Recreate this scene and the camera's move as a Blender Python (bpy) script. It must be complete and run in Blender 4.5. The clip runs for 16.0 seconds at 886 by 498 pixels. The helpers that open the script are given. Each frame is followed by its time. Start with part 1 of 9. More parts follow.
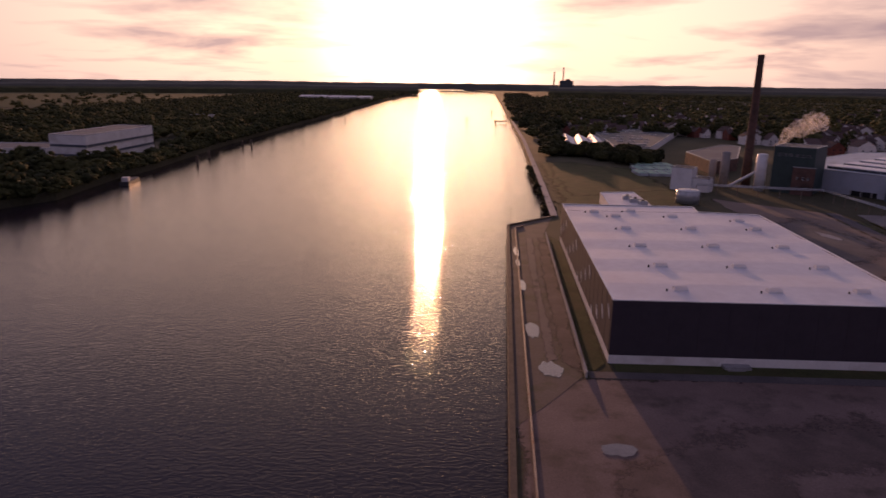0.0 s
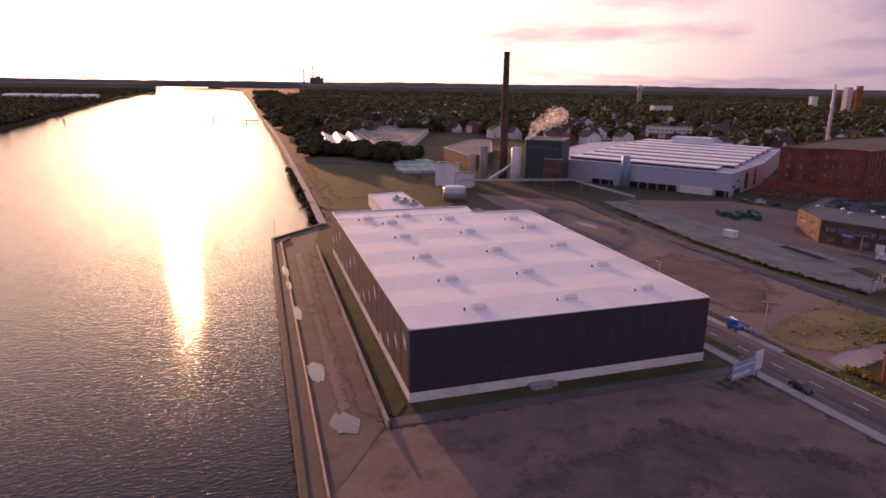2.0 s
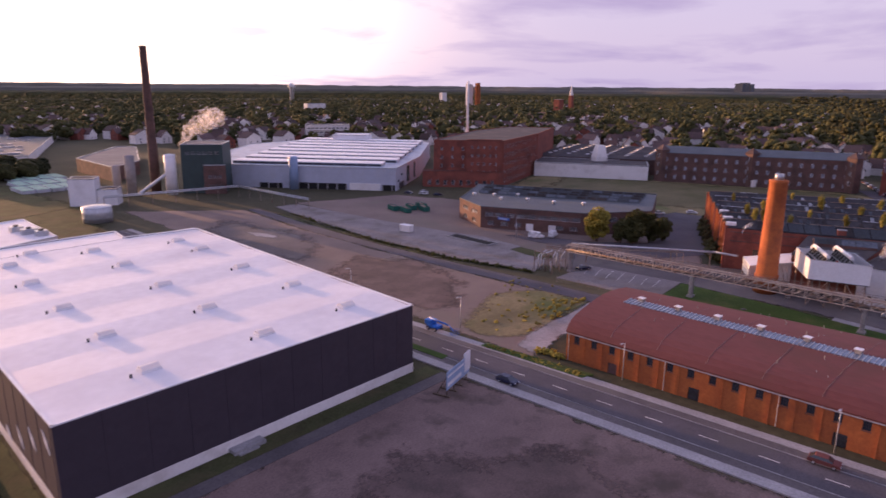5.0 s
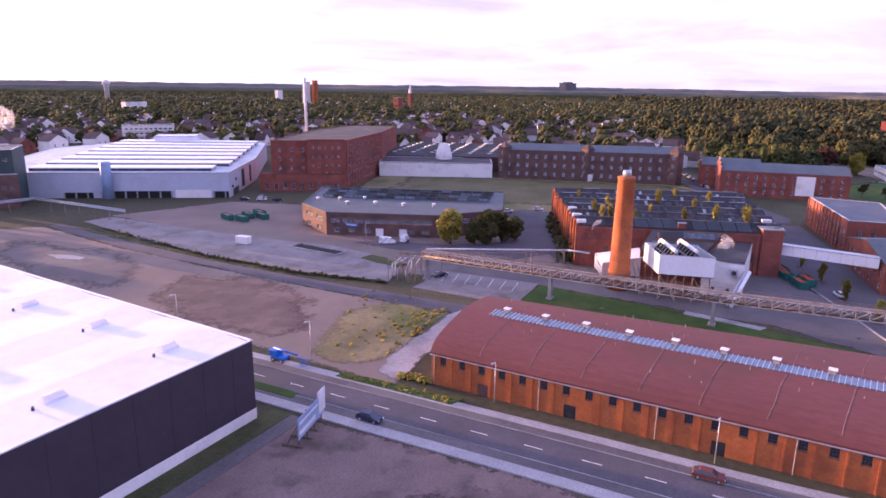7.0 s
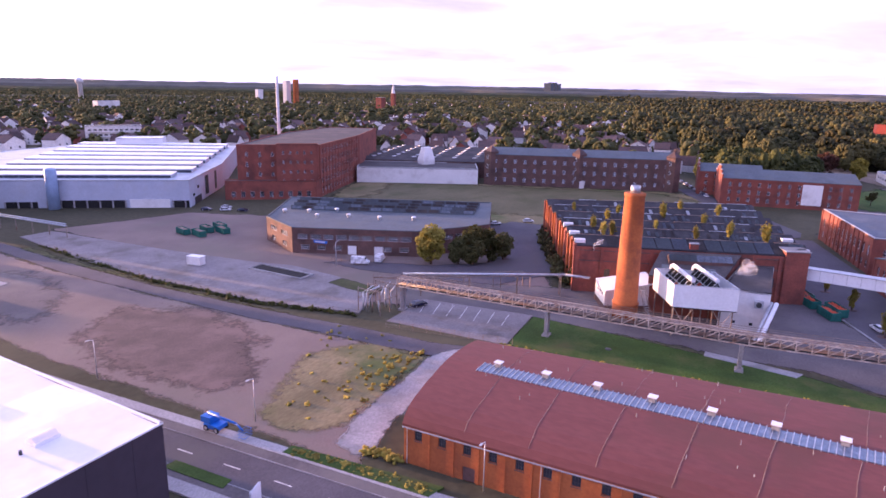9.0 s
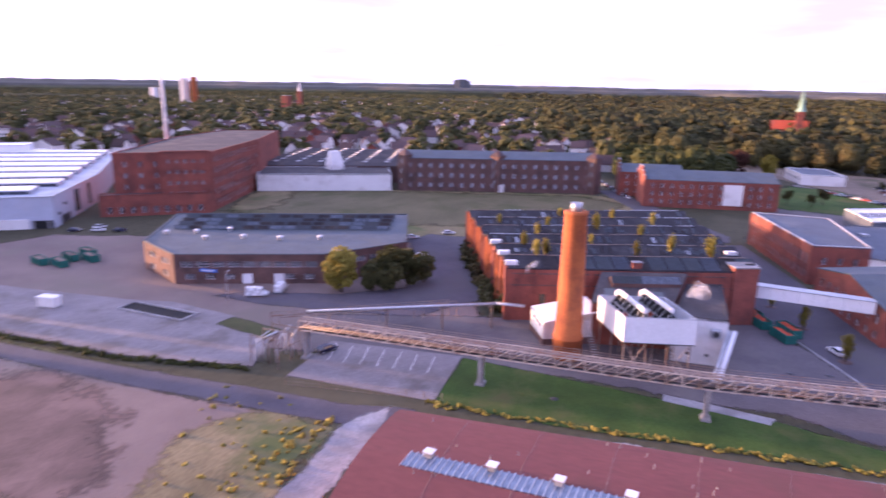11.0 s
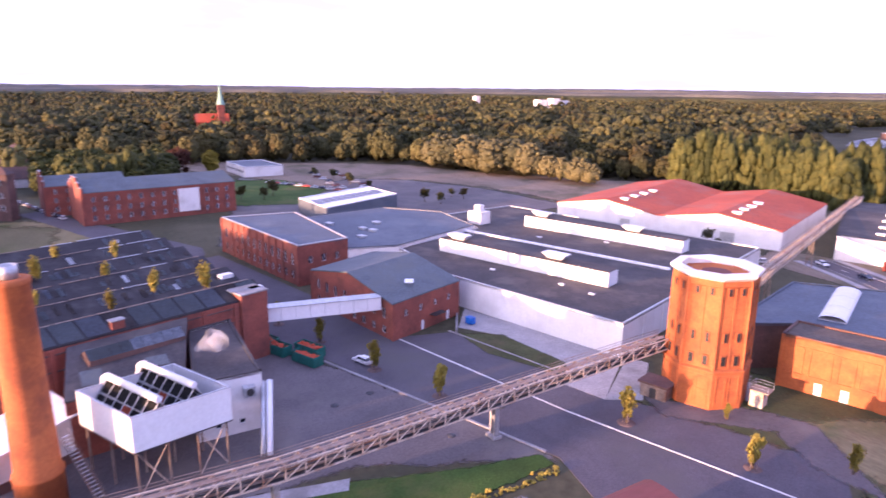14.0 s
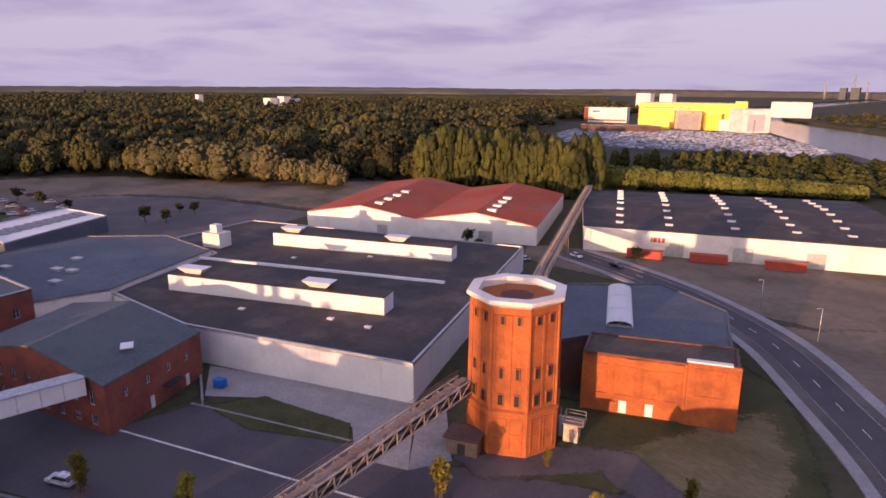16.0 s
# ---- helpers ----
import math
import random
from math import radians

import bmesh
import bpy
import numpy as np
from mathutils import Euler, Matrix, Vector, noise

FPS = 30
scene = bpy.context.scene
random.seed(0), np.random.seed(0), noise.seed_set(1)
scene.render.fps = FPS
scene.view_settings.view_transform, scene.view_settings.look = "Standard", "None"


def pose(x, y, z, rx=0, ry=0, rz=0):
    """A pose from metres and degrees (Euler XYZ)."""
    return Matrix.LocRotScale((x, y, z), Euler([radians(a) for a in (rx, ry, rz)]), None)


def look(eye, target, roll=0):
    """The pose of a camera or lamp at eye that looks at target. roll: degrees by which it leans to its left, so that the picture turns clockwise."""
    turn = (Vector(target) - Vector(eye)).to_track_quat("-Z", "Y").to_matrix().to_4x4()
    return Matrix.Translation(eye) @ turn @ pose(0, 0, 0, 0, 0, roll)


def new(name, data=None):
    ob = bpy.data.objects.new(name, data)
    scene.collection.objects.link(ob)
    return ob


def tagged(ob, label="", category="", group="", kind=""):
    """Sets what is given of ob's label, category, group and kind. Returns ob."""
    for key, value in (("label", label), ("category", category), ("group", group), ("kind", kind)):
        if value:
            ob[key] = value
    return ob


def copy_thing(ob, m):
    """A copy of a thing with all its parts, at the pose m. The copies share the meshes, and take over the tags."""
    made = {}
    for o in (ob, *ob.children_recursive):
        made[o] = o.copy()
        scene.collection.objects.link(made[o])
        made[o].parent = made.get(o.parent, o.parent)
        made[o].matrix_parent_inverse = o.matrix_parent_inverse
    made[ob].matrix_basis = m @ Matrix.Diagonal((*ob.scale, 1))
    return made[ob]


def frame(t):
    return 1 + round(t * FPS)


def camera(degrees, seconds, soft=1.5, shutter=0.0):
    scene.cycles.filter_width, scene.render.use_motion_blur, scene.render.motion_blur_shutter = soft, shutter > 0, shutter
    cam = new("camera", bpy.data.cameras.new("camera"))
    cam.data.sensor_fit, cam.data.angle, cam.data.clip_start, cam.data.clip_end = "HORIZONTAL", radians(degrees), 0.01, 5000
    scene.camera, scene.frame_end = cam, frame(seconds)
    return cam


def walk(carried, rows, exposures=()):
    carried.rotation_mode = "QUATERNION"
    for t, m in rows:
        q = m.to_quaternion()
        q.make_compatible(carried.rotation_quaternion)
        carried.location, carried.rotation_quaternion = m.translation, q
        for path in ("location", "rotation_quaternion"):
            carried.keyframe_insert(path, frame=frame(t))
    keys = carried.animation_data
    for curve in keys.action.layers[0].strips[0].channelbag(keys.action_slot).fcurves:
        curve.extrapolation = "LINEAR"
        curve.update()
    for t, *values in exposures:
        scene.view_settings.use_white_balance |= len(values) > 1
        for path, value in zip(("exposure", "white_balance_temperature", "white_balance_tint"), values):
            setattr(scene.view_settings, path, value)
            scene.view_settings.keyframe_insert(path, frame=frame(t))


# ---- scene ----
cam = camera(68.3, 16.0, soft=1.6, shutter=0.4)
# seconds, eye x y z, yaw, pitch, lean
PATH = [
    (0, 8.36, -2.97, 55.39, 5.60, -14.46, -0.68),
    (0.5, 7.80, 3.88, 55.27, 0.64, -14.54, -0.74),
    (1, 7.39, 10.55, 55.15, -5.71, -14.54, -0.78),
    (1.5, 7.38, 16.57, 54.97, -11.40, -14.48, -0.76),
    (2, 7.74, 21.20, 54.69, -15.42, -14.43, -0.77),
    (2.5, 8.35, 24.80, 54.43, -18.68, -14.43, -0.81),
    (3, 9.13, 27.85, 54.28, -23.35, -14.36, -0.74),
    (3.5, 10.03, 30.67, 54.25, -28.80, -14.32, -0.65),
    (4, 11.06, 33.37, 54.27, -34.37, -14.29, -0.54),
    (4.5, 12.33, 36.07, 54.33, -39.62, -14.25, -0.51),
    (5, 13.89, 38.86, 54.38, -44.62, -14.22, -0.49),
    (7.5, 30.34, 52.91, 53.46, -59.44, -14.21, -0.97),
    (8, 36.08, 56.14, 53.41, -59.62, -14.20, -1.06),
    (10.5, 65.55, 71.02, 54.36, -60.13, -14.37, -1.06),
    (11, 71.04, 74.28, 54.42, -67.35, -14.33, -0.98),
    (11.5, 76.47, 77.37, 54.45, -80.27, -14.23, -0.82),
    (12, 81.74, 79.91, 54.41, -84.16, -14.23, -0.78),
    (12.5, 87.61, 82.05, 54.34, -90.82, -14.21, -0.78),
    (13, 93.82, 83.30, 54.12, -98.85, -14.17, -0.81),
    (13.5, 100.31, 83.52, 53.82, -106.92, -14.13, -0.73),
    (14, 106.86, 82.64, 53.49, -114.91, -14.07, -0.59),
    (14.5, 113.34, 80.58, 53.24, -121.82, -14.06, -0.47),
    (15, 119.83, 77.52, 53.03, -129.30, -14.09, -0.41),
    (15.5, 126.04, 73.64, 52.87, -135.37, -14.12, -0.36),
    (16, 131.66, 69.48, 52.71, -137.76, -14.03, -0.45),
]
walk(cam, [(t, pose(x, y, z, 90 + pitch, lean, yaw)) for t, x, y, z, yaw, pitch, lean in PATH],
     [(0.0, -1.36, 6650, 40), (0.5, -1.54, 6700, 42), (1.5, -0.72, 6850, 43), (3.0, -0.15, 7000, 44), (3.5, -0.14, 6950, 43), (4.0, -0.08, 6850, 42), (5.0, 0.2, 6200, 31), (7.5, 1.1, 5550, 36), (8.0, 1.1, 5500, 36), (10.5, 1.15, 5500, 35), (11.5, 1.4, 5500, 33), (12.5, 1.05, 5500, 34), (13.0, 0.9, 5450, 34), (13.5, 1.25, 5500, 35), (14.0, 1.4, 5500, 35), (14.5, 1.15, 5550, 34), (15.0, 0.53, 5600, 31), (15.5, 0.18, 6150, 28), (16.0, 0.0, 6150, 27)])

# ---- light ----
SUN_AZ, SUN_EL = 6.6, 4.6   # degrees west of the river's axis (+y), degrees above the horizon
world = bpy.data.worlds.new("evening_sky")
scene.world = world
world.use_nodes = True


def sky_nodes(tree):
    n, l = tree.nodes, tree.links
    n.clear()
    out = n.new("ShaderNodeOutputWorld")
    bg = n.new("ShaderNodeBackground")
    sky = n.new("ShaderNodeTexSky")
    sky.sky_type = "NISHITA"
    sky.sun_disc = False
    sky.sun_elevation = radians(SUN_EL)
    sky.sun_rotation = radians(-SUN_AZ)
    sky.dust_density = 2.5
    sky.air_density = 1.0
    co = n.new("ShaderNodeTexCoord")
    sep = n.new("ShaderNodeSeparateXYZ")
    l.new(co.outputs["Generated"], sep.inputs[0])
    # clouds lie on a far flat layer: direction divided by its height
    zc = n.new("ShaderNodeMath"); zc.operation = "MAXIMUM"; zc.inputs[1].default_value = 0.0
    l.new(sep.outputs["Z"], zc.inputs[0])
    za = n.new("ShaderNodeMath"); za.operation = "ADD"; za.inputs[1].default_value = 0.11
    l.new(zc.outputs[0], za.inputs[0])
    dx = n.new("ShaderNodeMath"); dx.operation = "DIVIDE"
    dy = n.new("ShaderNodeMath"); dy.operation = "DIVIDE"
    l.new(sep.outputs["X"], dx.inputs[0]); l.new(za.outputs[0], dx.inputs[1])
    l.new(sep.outputs["Y"], dy.inputs[0]); l.new(za.outputs[0], dy.inputs[1])
    comb = n.new("ShaderNodeCombineXYZ")
    l.new(dx.outputs[0], comb.inputs[0]); l.new(dy.outputs[0], comb.inputs[1])
    noi = n.new("ShaderNodeTexNoise")
    noi.inputs["Scale"].default_value = 0.62
    noi.inputs["Detail"].default_value = 7.0
    noi.inputs["Roughness"].default_value = 0.55
    noi.inputs["Distortion"].default_value = 0.3
    l.new(comb.outputs[0], noi.inputs["Vector"])
    ramp = n.new("ShaderNodeValToRGB")
    ramp.color_ramp.elements[0].position, ramp.color_ramp.elements[0].color = 0.48, (0, 0, 0, 1)
    ramp.color_ramp.elements[1].position, ramp.color_ramp.elements[1].color = 0.66, (1, 1, 1, 1)
    l.new(noi.outputs["Fac"], ramp.inputs[0])
    # a bright hazy veil low down, deep blue overhead
    up = n.new("ShaderNodeMapRange"); up.interpolation_type = "SMOOTHSTEP"
    up.inputs[1].default_value, up.inputs[2].default_value = 0.08, 0.5
    l.new(sep.outputs["Z"], up.inputs[0])
    haze = n.new("ShaderNodeMixRGB")
    haze.inputs[1].default_value, haze.inputs[2].default_value = (6.1, 5.6, 6.8, 1), (4.8, 5.2, 7.7, 1)
    l.new(up.outputs[0], haze.inputs[0])
    veil = n.new("ShaderNodeMixRGB"); veil.inputs[0].default_value = 0.7
    l.new(sky.outputs[0], veil.inputs[1]); l.new(haze.outputs[0], veil.inputs[2])
    fac = n.new("ShaderNodeMath"); fac.operation = "MULTIPLY"; fac.inputs[1].default_value = 0.95
    l.new(ramp.outputs[0], fac.inputs[0])
    mix = n.new("ShaderNodeMixRGB")
    mix.inputs[2].default_value = (3.5, 3.05, 4.2, 1)
    l.new(fac.outputs[0], mix.inputs[0]); l.new(veil.outputs[0], mix.inputs[1])
    # the sky brightens widely towards the low sun, and glows close round it
    el, az = radians(SUN_EL), radians(SUN_AZ)
    last = mix.outputs[0]
    # (rim, power, colour, flattening): the wide glow hugs the horizon
    for lo, power, colour, flat in ((0.3, 3.4, (21, 15.5, 8.5, 1), 2.6), (0.972, 2.6, (58, 42, 22, 1), 1.0)):
        sc = n.new("ShaderNodeVectorMath"); sc.operation = "MULTIPLY"; sc.inputs[1].default_value = (1, 1, flat)
        nrm = n.new("ShaderNodeVectorMath"); nrm.operation = "NORMALIZE"
        dot = n.new("ShaderNodeVectorMath"); dot.operation = "DOT_PRODUCT"
        dot.inputs[1].default_value = Vector((-math.sin(az) * math.cos(el), math.cos(az) * math.cos(el), math.sin(el) * flat)).normalized()
        l.new(co.outputs["Generated"], sc.inputs[0]); l.new(sc.outputs[0], nrm.inputs[0]); l.new(nrm.outputs[0], dot.inputs[0])
        glow = n.new("ShaderNodeMapRange"); glow.interpolation_type = "SMOOTHSTEP"
        glow.inputs[1].default_value, glow.inputs[2].default_value = lo, 1.0
        l.new(dot.outputs["Value"], glow.inputs[0])
        pw = n.new("ShaderNodeMath"); pw.operation = "POWER"; pw.inputs[1].default_value = power
        l.new(glow.outputs[0], pw.inputs[0])
        # clouds dim the glow where they lie in front of it
        dim = n.new("ShaderNodeMath"); dim.operation = "MULTIPLY_ADD"; dim.inputs[1].default_value = -0.55; dim.inputs[2].default_value = 1.0
        l.new(ramp.outputs[0], dim.inputs[0])
        fc = n.new("ShaderNodeMath"); fc.operation = "MULTIPLY"
        l.new(pw.outputs[0], fc.inputs[0]); l.new(dim.outputs[0], fc.inputs[1])
        add = n.new("ShaderNodeMixRGB"); add.blend_type = "ADD"
        add.inputs[2].default_value = colour
        l.new(fc.outputs[0], add.inputs[0]); l.new(last, add.inputs[1])
        last = add.outputs[0]
    l.new(add.outputs[0], bg.inputs[0])
    bg.inputs[1].default_value = 0.122
    l.new(bg.outputs[0], out.inputs[0])


sky_nodes(world.node_tree)
sun = new("sun", bpy.data.lights.new("sun", "SUN"))
sun.data.energy, sun.data.angle, sun.data.color = 7.2, radians(0.6), (1.0, 0.55, 0.25)
_e, _a = radians(SUN_EL), radians(SUN_AZ)
sun.matrix_world = look((0, 0, 100), Vector((0, 0, 100)) - Vector((-math.sin(_a) * math.cos(_e), math.cos(_a) * math.cos(_e), math.sin(_e))))


# ---- materials ----
def mat(name, col, col2=None, scale=0.3, fine=3.0, rough=0.85, metal=0.0, bump=0.15, spec=0.3, amount=0.6, island=0.0, rnd=0.0, stretch=(1, 1, 1), dirt=None, dirt_scale=0.05, grain=0.2):
    """Two-scale colour noise on world position, with fine relief; island and rnd vary pieces."""
    m = bpy.data.materials.new(name)
    m.use_nodes = True
    t = m.node_tree
    n, l = t.nodes, t.links
    b = n["Principled BSDF"]
    geo = n.new("ShaderNodeNewGeometry")
    mp = n.new("ShaderNodeVectorMath"); mp.operation = "MULTIPLY"; mp.inputs[1].default_value = stretch
    l.new(geo.outputs["Position"], mp.inputs[0])
    a = n.new("ShaderNodeTexNoise"); a.inputs["Scale"].default_value = scale; a.inputs["Detail"].default_value = 6; a.inputs["Roughness"].default_value = 0.6
    f = n.new("ShaderNodeTexNoise"); f.inputs["Scale"].default_value = fine; f.inputs["Detail"].default_value = 4
    l.new(mp.outputs[0], a.inputs["Vector"]); l.new(mp.outputs[0], f.inputs["Vector"])
    r = n.new("ShaderNodeValToRGB")
    c2 = col2 or tuple(0.6 * v for v in col)
    r.color_ramp.elements[0].position, r.color_ramp.elements[0].color = 0.5 - 0.3 * amount, (*c2, 1)
    r.color_ramp.elements[1].position, r.color_ramp.elements[1].color = 0.5 + 0.25 * amount, (*col, 1)
    l.new(a.outputs["Fac"], r.inputs[0])
    fr = n.new("ShaderNodeMapRange"); fr.inputs[1].default_value, fr.inputs[2].default_value = 0.3, 0.7
    fr.inputs[3].default_value, fr.inputs[4].default_value = 1 - grain, 1 + grain
    l.new(f.outputs["Fac"], fr.inputs[0])
    mul = n.new("ShaderNodeMixRGB"); mul.blend_type = "MULTIPLY"; mul.inputs[0].default_value = 1
    l.new(r.outputs[0], mul.inputs[1]); l.new(fr.outputs[0], mul.inputs[2])
    last = mul.outputs[0]
    if dirt:
        d = n.new("ShaderNodeTexNoise"); d.inputs["Scale"].default_value = dirt_scale; d.inputs["Detail"].default_value = 5; d.inputs["Roughness"].default_value = 0.65
        l.new(geo.outputs["Position"], d.inputs["Vector"])
        dr = n.new("ShaderNodeMapRange"); dr.inputs[1].default_value, dr.inputs[2].default_value = 0.5, 0.66
        l.new(d.outputs["Fac"], dr.inputs[0])
        dm = n.new("ShaderNodeMixRGB"); dm.inputs[2].default_value = (*dirt, 1)
        l.new(dr.outputs[0], dm.inputs[0]); l.new(last, dm.inputs[1])
        last = dm.outputs[0]
    if island or rnd:
        src = geo.outputs["Random Per Island"] if island else n.new("ShaderNodeObjectInfo").outputs["Random"]
        v = n.new("ShaderNodeMapRange"); k = island or rnd
        v.inputs[3].default_value, v.inputs[4].default_value = 1 - k, 1 + k
        l.new(src, v.inputs[0])
        m2 = n.new("ShaderNodeMixRGB"); m2.blend_type = "MULTIPLY"; m2.inputs[0].default_value = 1
        l.new(last, m2.inputs[1]); l.new(v.outputs[0], m2.inputs[2])
        last = m2.outputs[0]
    l.new(last, b.inputs["Base Color"])
    b.inputs["Roughness"].default_value, b.inputs["Metallic"].default_value = rough, metal
    b.inputs["Specular IOR Level"].default_value = spec
    if bump:
        bp = n.new("ShaderNodeBump"); bp.inputs["Strength"].default_value = bump; bp.inputs["Distance"].default_value = 0.1
        l.new(f.outputs["Fac"], bp.inputs["Height"]); l.new(bp.outputs[0], b.inputs["Normal"])
    return m


def brick_mat(name, col, col2, mortar=(0.36, 0.3, 0.27), stain=(0.07, 0.045, 0.04)):
    """Brick courses of 8 cm, with soot stains."""
    m = mat(name, col, col2, scale=0.25, fine=2.2, rough=0.9, bump=0.06, grain=0.12, dirt=stain, dirt_scale=0.16)
    t = m.node_tree
    n, l = t.nodes, t.links
    b = n["Principled BSDF"]
    src = b.inputs["Base Color"].links[0].from_socket
    geo = n.new("ShaderNodeNewGeometry")
    sep = n.new("ShaderNodeSeparateXYZ"); l.new(geo.outputs["Position"], sep.inputs[0])
    s = n.new("ShaderNodeMath"); s.operation = "ADD"; l.new(sep.outputs[0], s.inputs[0]); l.new(sep.outputs[1], s.inputs[1])
    c = n.new("ShaderNodeCombineXYZ"); l.new(s.outputs[0], c.inputs[0]); l.new(sep.outputs[2], c.inputs[1])
    br = n.new("ShaderNodeTexBrick")
    br.inputs["Scale"].default_value = 1.0
    br.inputs["Brick Width"].default_value, br.inputs["Row Height"].default_value = 0.25, 0.08
    br.inputs["Mortar Size"].default_value = 0.012
    br.inputs["Color1"].default_value, br.inputs["Color2"].default_value = (1, 1, 1, 1), (0.72, 0.72, 0.72, 1)
    br.inputs["Mortar"].default_value = (*[v * 3 for v in mortar], 1)
    l.new(c.outputs[0], br.inputs["Vector"])
    mx = n.new("ShaderNodeMixRGB"); mx.blend_type = "MULTIPLY"; mx.inputs[0].default_value = 0.28
    l.new(src, mx.inputs[1]); l.new(br.outputs["Color"], mx.inputs[2])
    l.new(mx.outputs[0], b.inputs["Base Color"])
    return m


def leaf_mat(name, col, col2, **kw):
    """Foliage: a matt leaf colour that also lets some light through."""
    m = mat(name, col, col2, rough=0.8, bump=0, spec=0.15, **kw)
    t = m.node_tree; n, l = t.nodes, t.links
    b = n["Principled BSDF"]
    # every tree has a tone of its own, from dull dark green to warm light green
    at = n.new("ShaderNodeAttribute"); at.attribute_name = "tone"
    hot = n.new("ShaderNodeMapRange"); hot.inputs[1].default_value, hot.inputs[2].default_value = -1.0, 1.0
    l.new(at.outputs["Fac"], hot.inputs[0])
    tint = n.new("ShaderNodeMixRGB"); tint.inputs[1].default_value, tint.inputs[2].default_value = (0.55, 0.6, 0.62, 1), (1.55, 1.4, 1.25, 1)
    l.new(hot.outputs[0], tint.inputs[0])
    mt = n.new("ShaderNodeMixRGB"); mt.blend_type = "MULTIPLY"; mt.inputs[0].default_value = 1
    l.new(b.inputs["Base Color"].links[0].from_socket, mt.inputs[1]); l.new(tint.outputs[0], mt.inputs[2])
    l.new(mt.outputs[0], b.inputs["Base Color"])
    tr = n.new("ShaderNodeBsdfTranslucent")
    l.new(mt.outputs[0], tr.inputs[0])
    mx = n.new("ShaderNodeMixShader"); mx.inputs[0].default_value = 0.2
    l.new(b.outputs[0], mx.inputs[1]); l.new(tr.outputs[0], mx.inputs[2]); l.new(mx.outputs[0], n["Material Output"].inputs[0])
    return m


def glass_mat(name, col=(0.03, 0.035, 0.045), rough=0.08):
    m = bpy.data.materials.new(name); m.use_nodes = True
    b = m.node_tree.nodes["Principled BSDF"]
    b.inputs["Base Color"].default_value = (*col, 1)
    b.inputs["Roughness"].default_value = rough
    b.inputs["Specular IOR Level"].default_value = 0.7
    return m


def water_mat():
    m = bpy.data.materials.new("river_water"); m.use_nodes = True
    t = m.node_tree; n, l = t.nodes, t.links
    b = n["Principled BSDF"]
    b.inputs["Base Color"].default_value = (0.02, 0.015, 0.021, 1)
    b.inputs["Roughness"].default_value = 0.05
    b.inputs["IOR"].default_value = 1.33
    geo = n.new("ShaderNodeNewGeometry")
    # calm and ruffled stretches
    big = n.new("ShaderNodeTexNoise"); big.inputs["Scale"].default_value = 0.014; big.inputs["Detail"].default_value = 5
    mp = n.new("ShaderNodeVectorMath"); mp.operation = "MULTIPLY"; mp.inputs[1].default_value = (1, 0.45, 1)
    l.new(geo.outputs["Position"], mp.inputs[0]); l.new(mp.outputs[0], big.inputs["Vector"])
    # wave crests lie across the river's length
    mq = n.new("ShaderNodeVectorMath"); mq.operation = "MULTIPLY"; mq.inputs[1].default_value = (0.5, 1, 1)
    l.new(geo.outputs["Position"], mq.inputs[0])
    w1 = n.new("ShaderNodeTexNoise"); w1.inputs["Scale"].default_value = 0.25; w1.inputs["Detail"].default_value = 4; w1.inputs["Roughness"].default_value = 0.55
    w2 = n.new("ShaderNodeTexNoise"); w2.inputs["Scale"].default_value = 1.9; w2.inputs["Detail"].default_value = 2; w2.inputs["Roughness"].default_value = 0.5
    l.new(mq.outputs[0], w1.inputs["Vector"]); l.new(mq.outputs[0], w2.inputs["Vector"])
    amp = n.new("ShaderNodeMapRange"); amp.inputs[1].default_value, amp.inputs[2].default_value = 0.35, 0.65
    amp.inputs[3].default_value, amp.inputs[4].default_value = 0.03, 0.1
    l.new(big.outputs["Fac"], amp.inputs[0])
    b1 = n.new("ShaderNodeBump"); b1.inputs["Distance"].default_value = 0.35
    l.new(amp.outputs[0], b1.inputs["Strength"]); l.new(w1.outputs["Fac"], b1.inputs["Height"])
    b2 = n.new("ShaderNodeBump"); b2.inputs["Distance"].default_value = 0.092; b2.inputs["Strength"].default_value = 1.0
    l.new(w2.outputs["Fac"], b2.inputs["Height"]); l.new(b1.outputs[0], b2.inputs["Normal"])
    # sparse steeper wavelets between the calm water
    w3 = n.new("ShaderNodeTexNoise"); w3.inputs["Scale"].default_value = 2.6; w3.inputs["Detail"].default_value = 1.5
    l.new(mq.outputs[0], w3.inputs["Vector"])
    crest = n.new("ShaderNodeMapRange"); crest.inputs[1].default_value, crest.inputs[2].default_value = 0.7, 0.86
    l.new(w3.outputs["Fac"], crest.inputs[0])
    b3 = n.new("ShaderNodeBump"); b3.inputs["Distance"].default_value = 0.05; b3.inputs["Strength"].default_value = 1.0
    l.new(crest.outputs[0], b3.inputs["Height"]); l.new(b2.outputs[0], b3.inputs["Normal"])
    l.new(b3.outputs[0], b.inputs["Normal"])
    return m


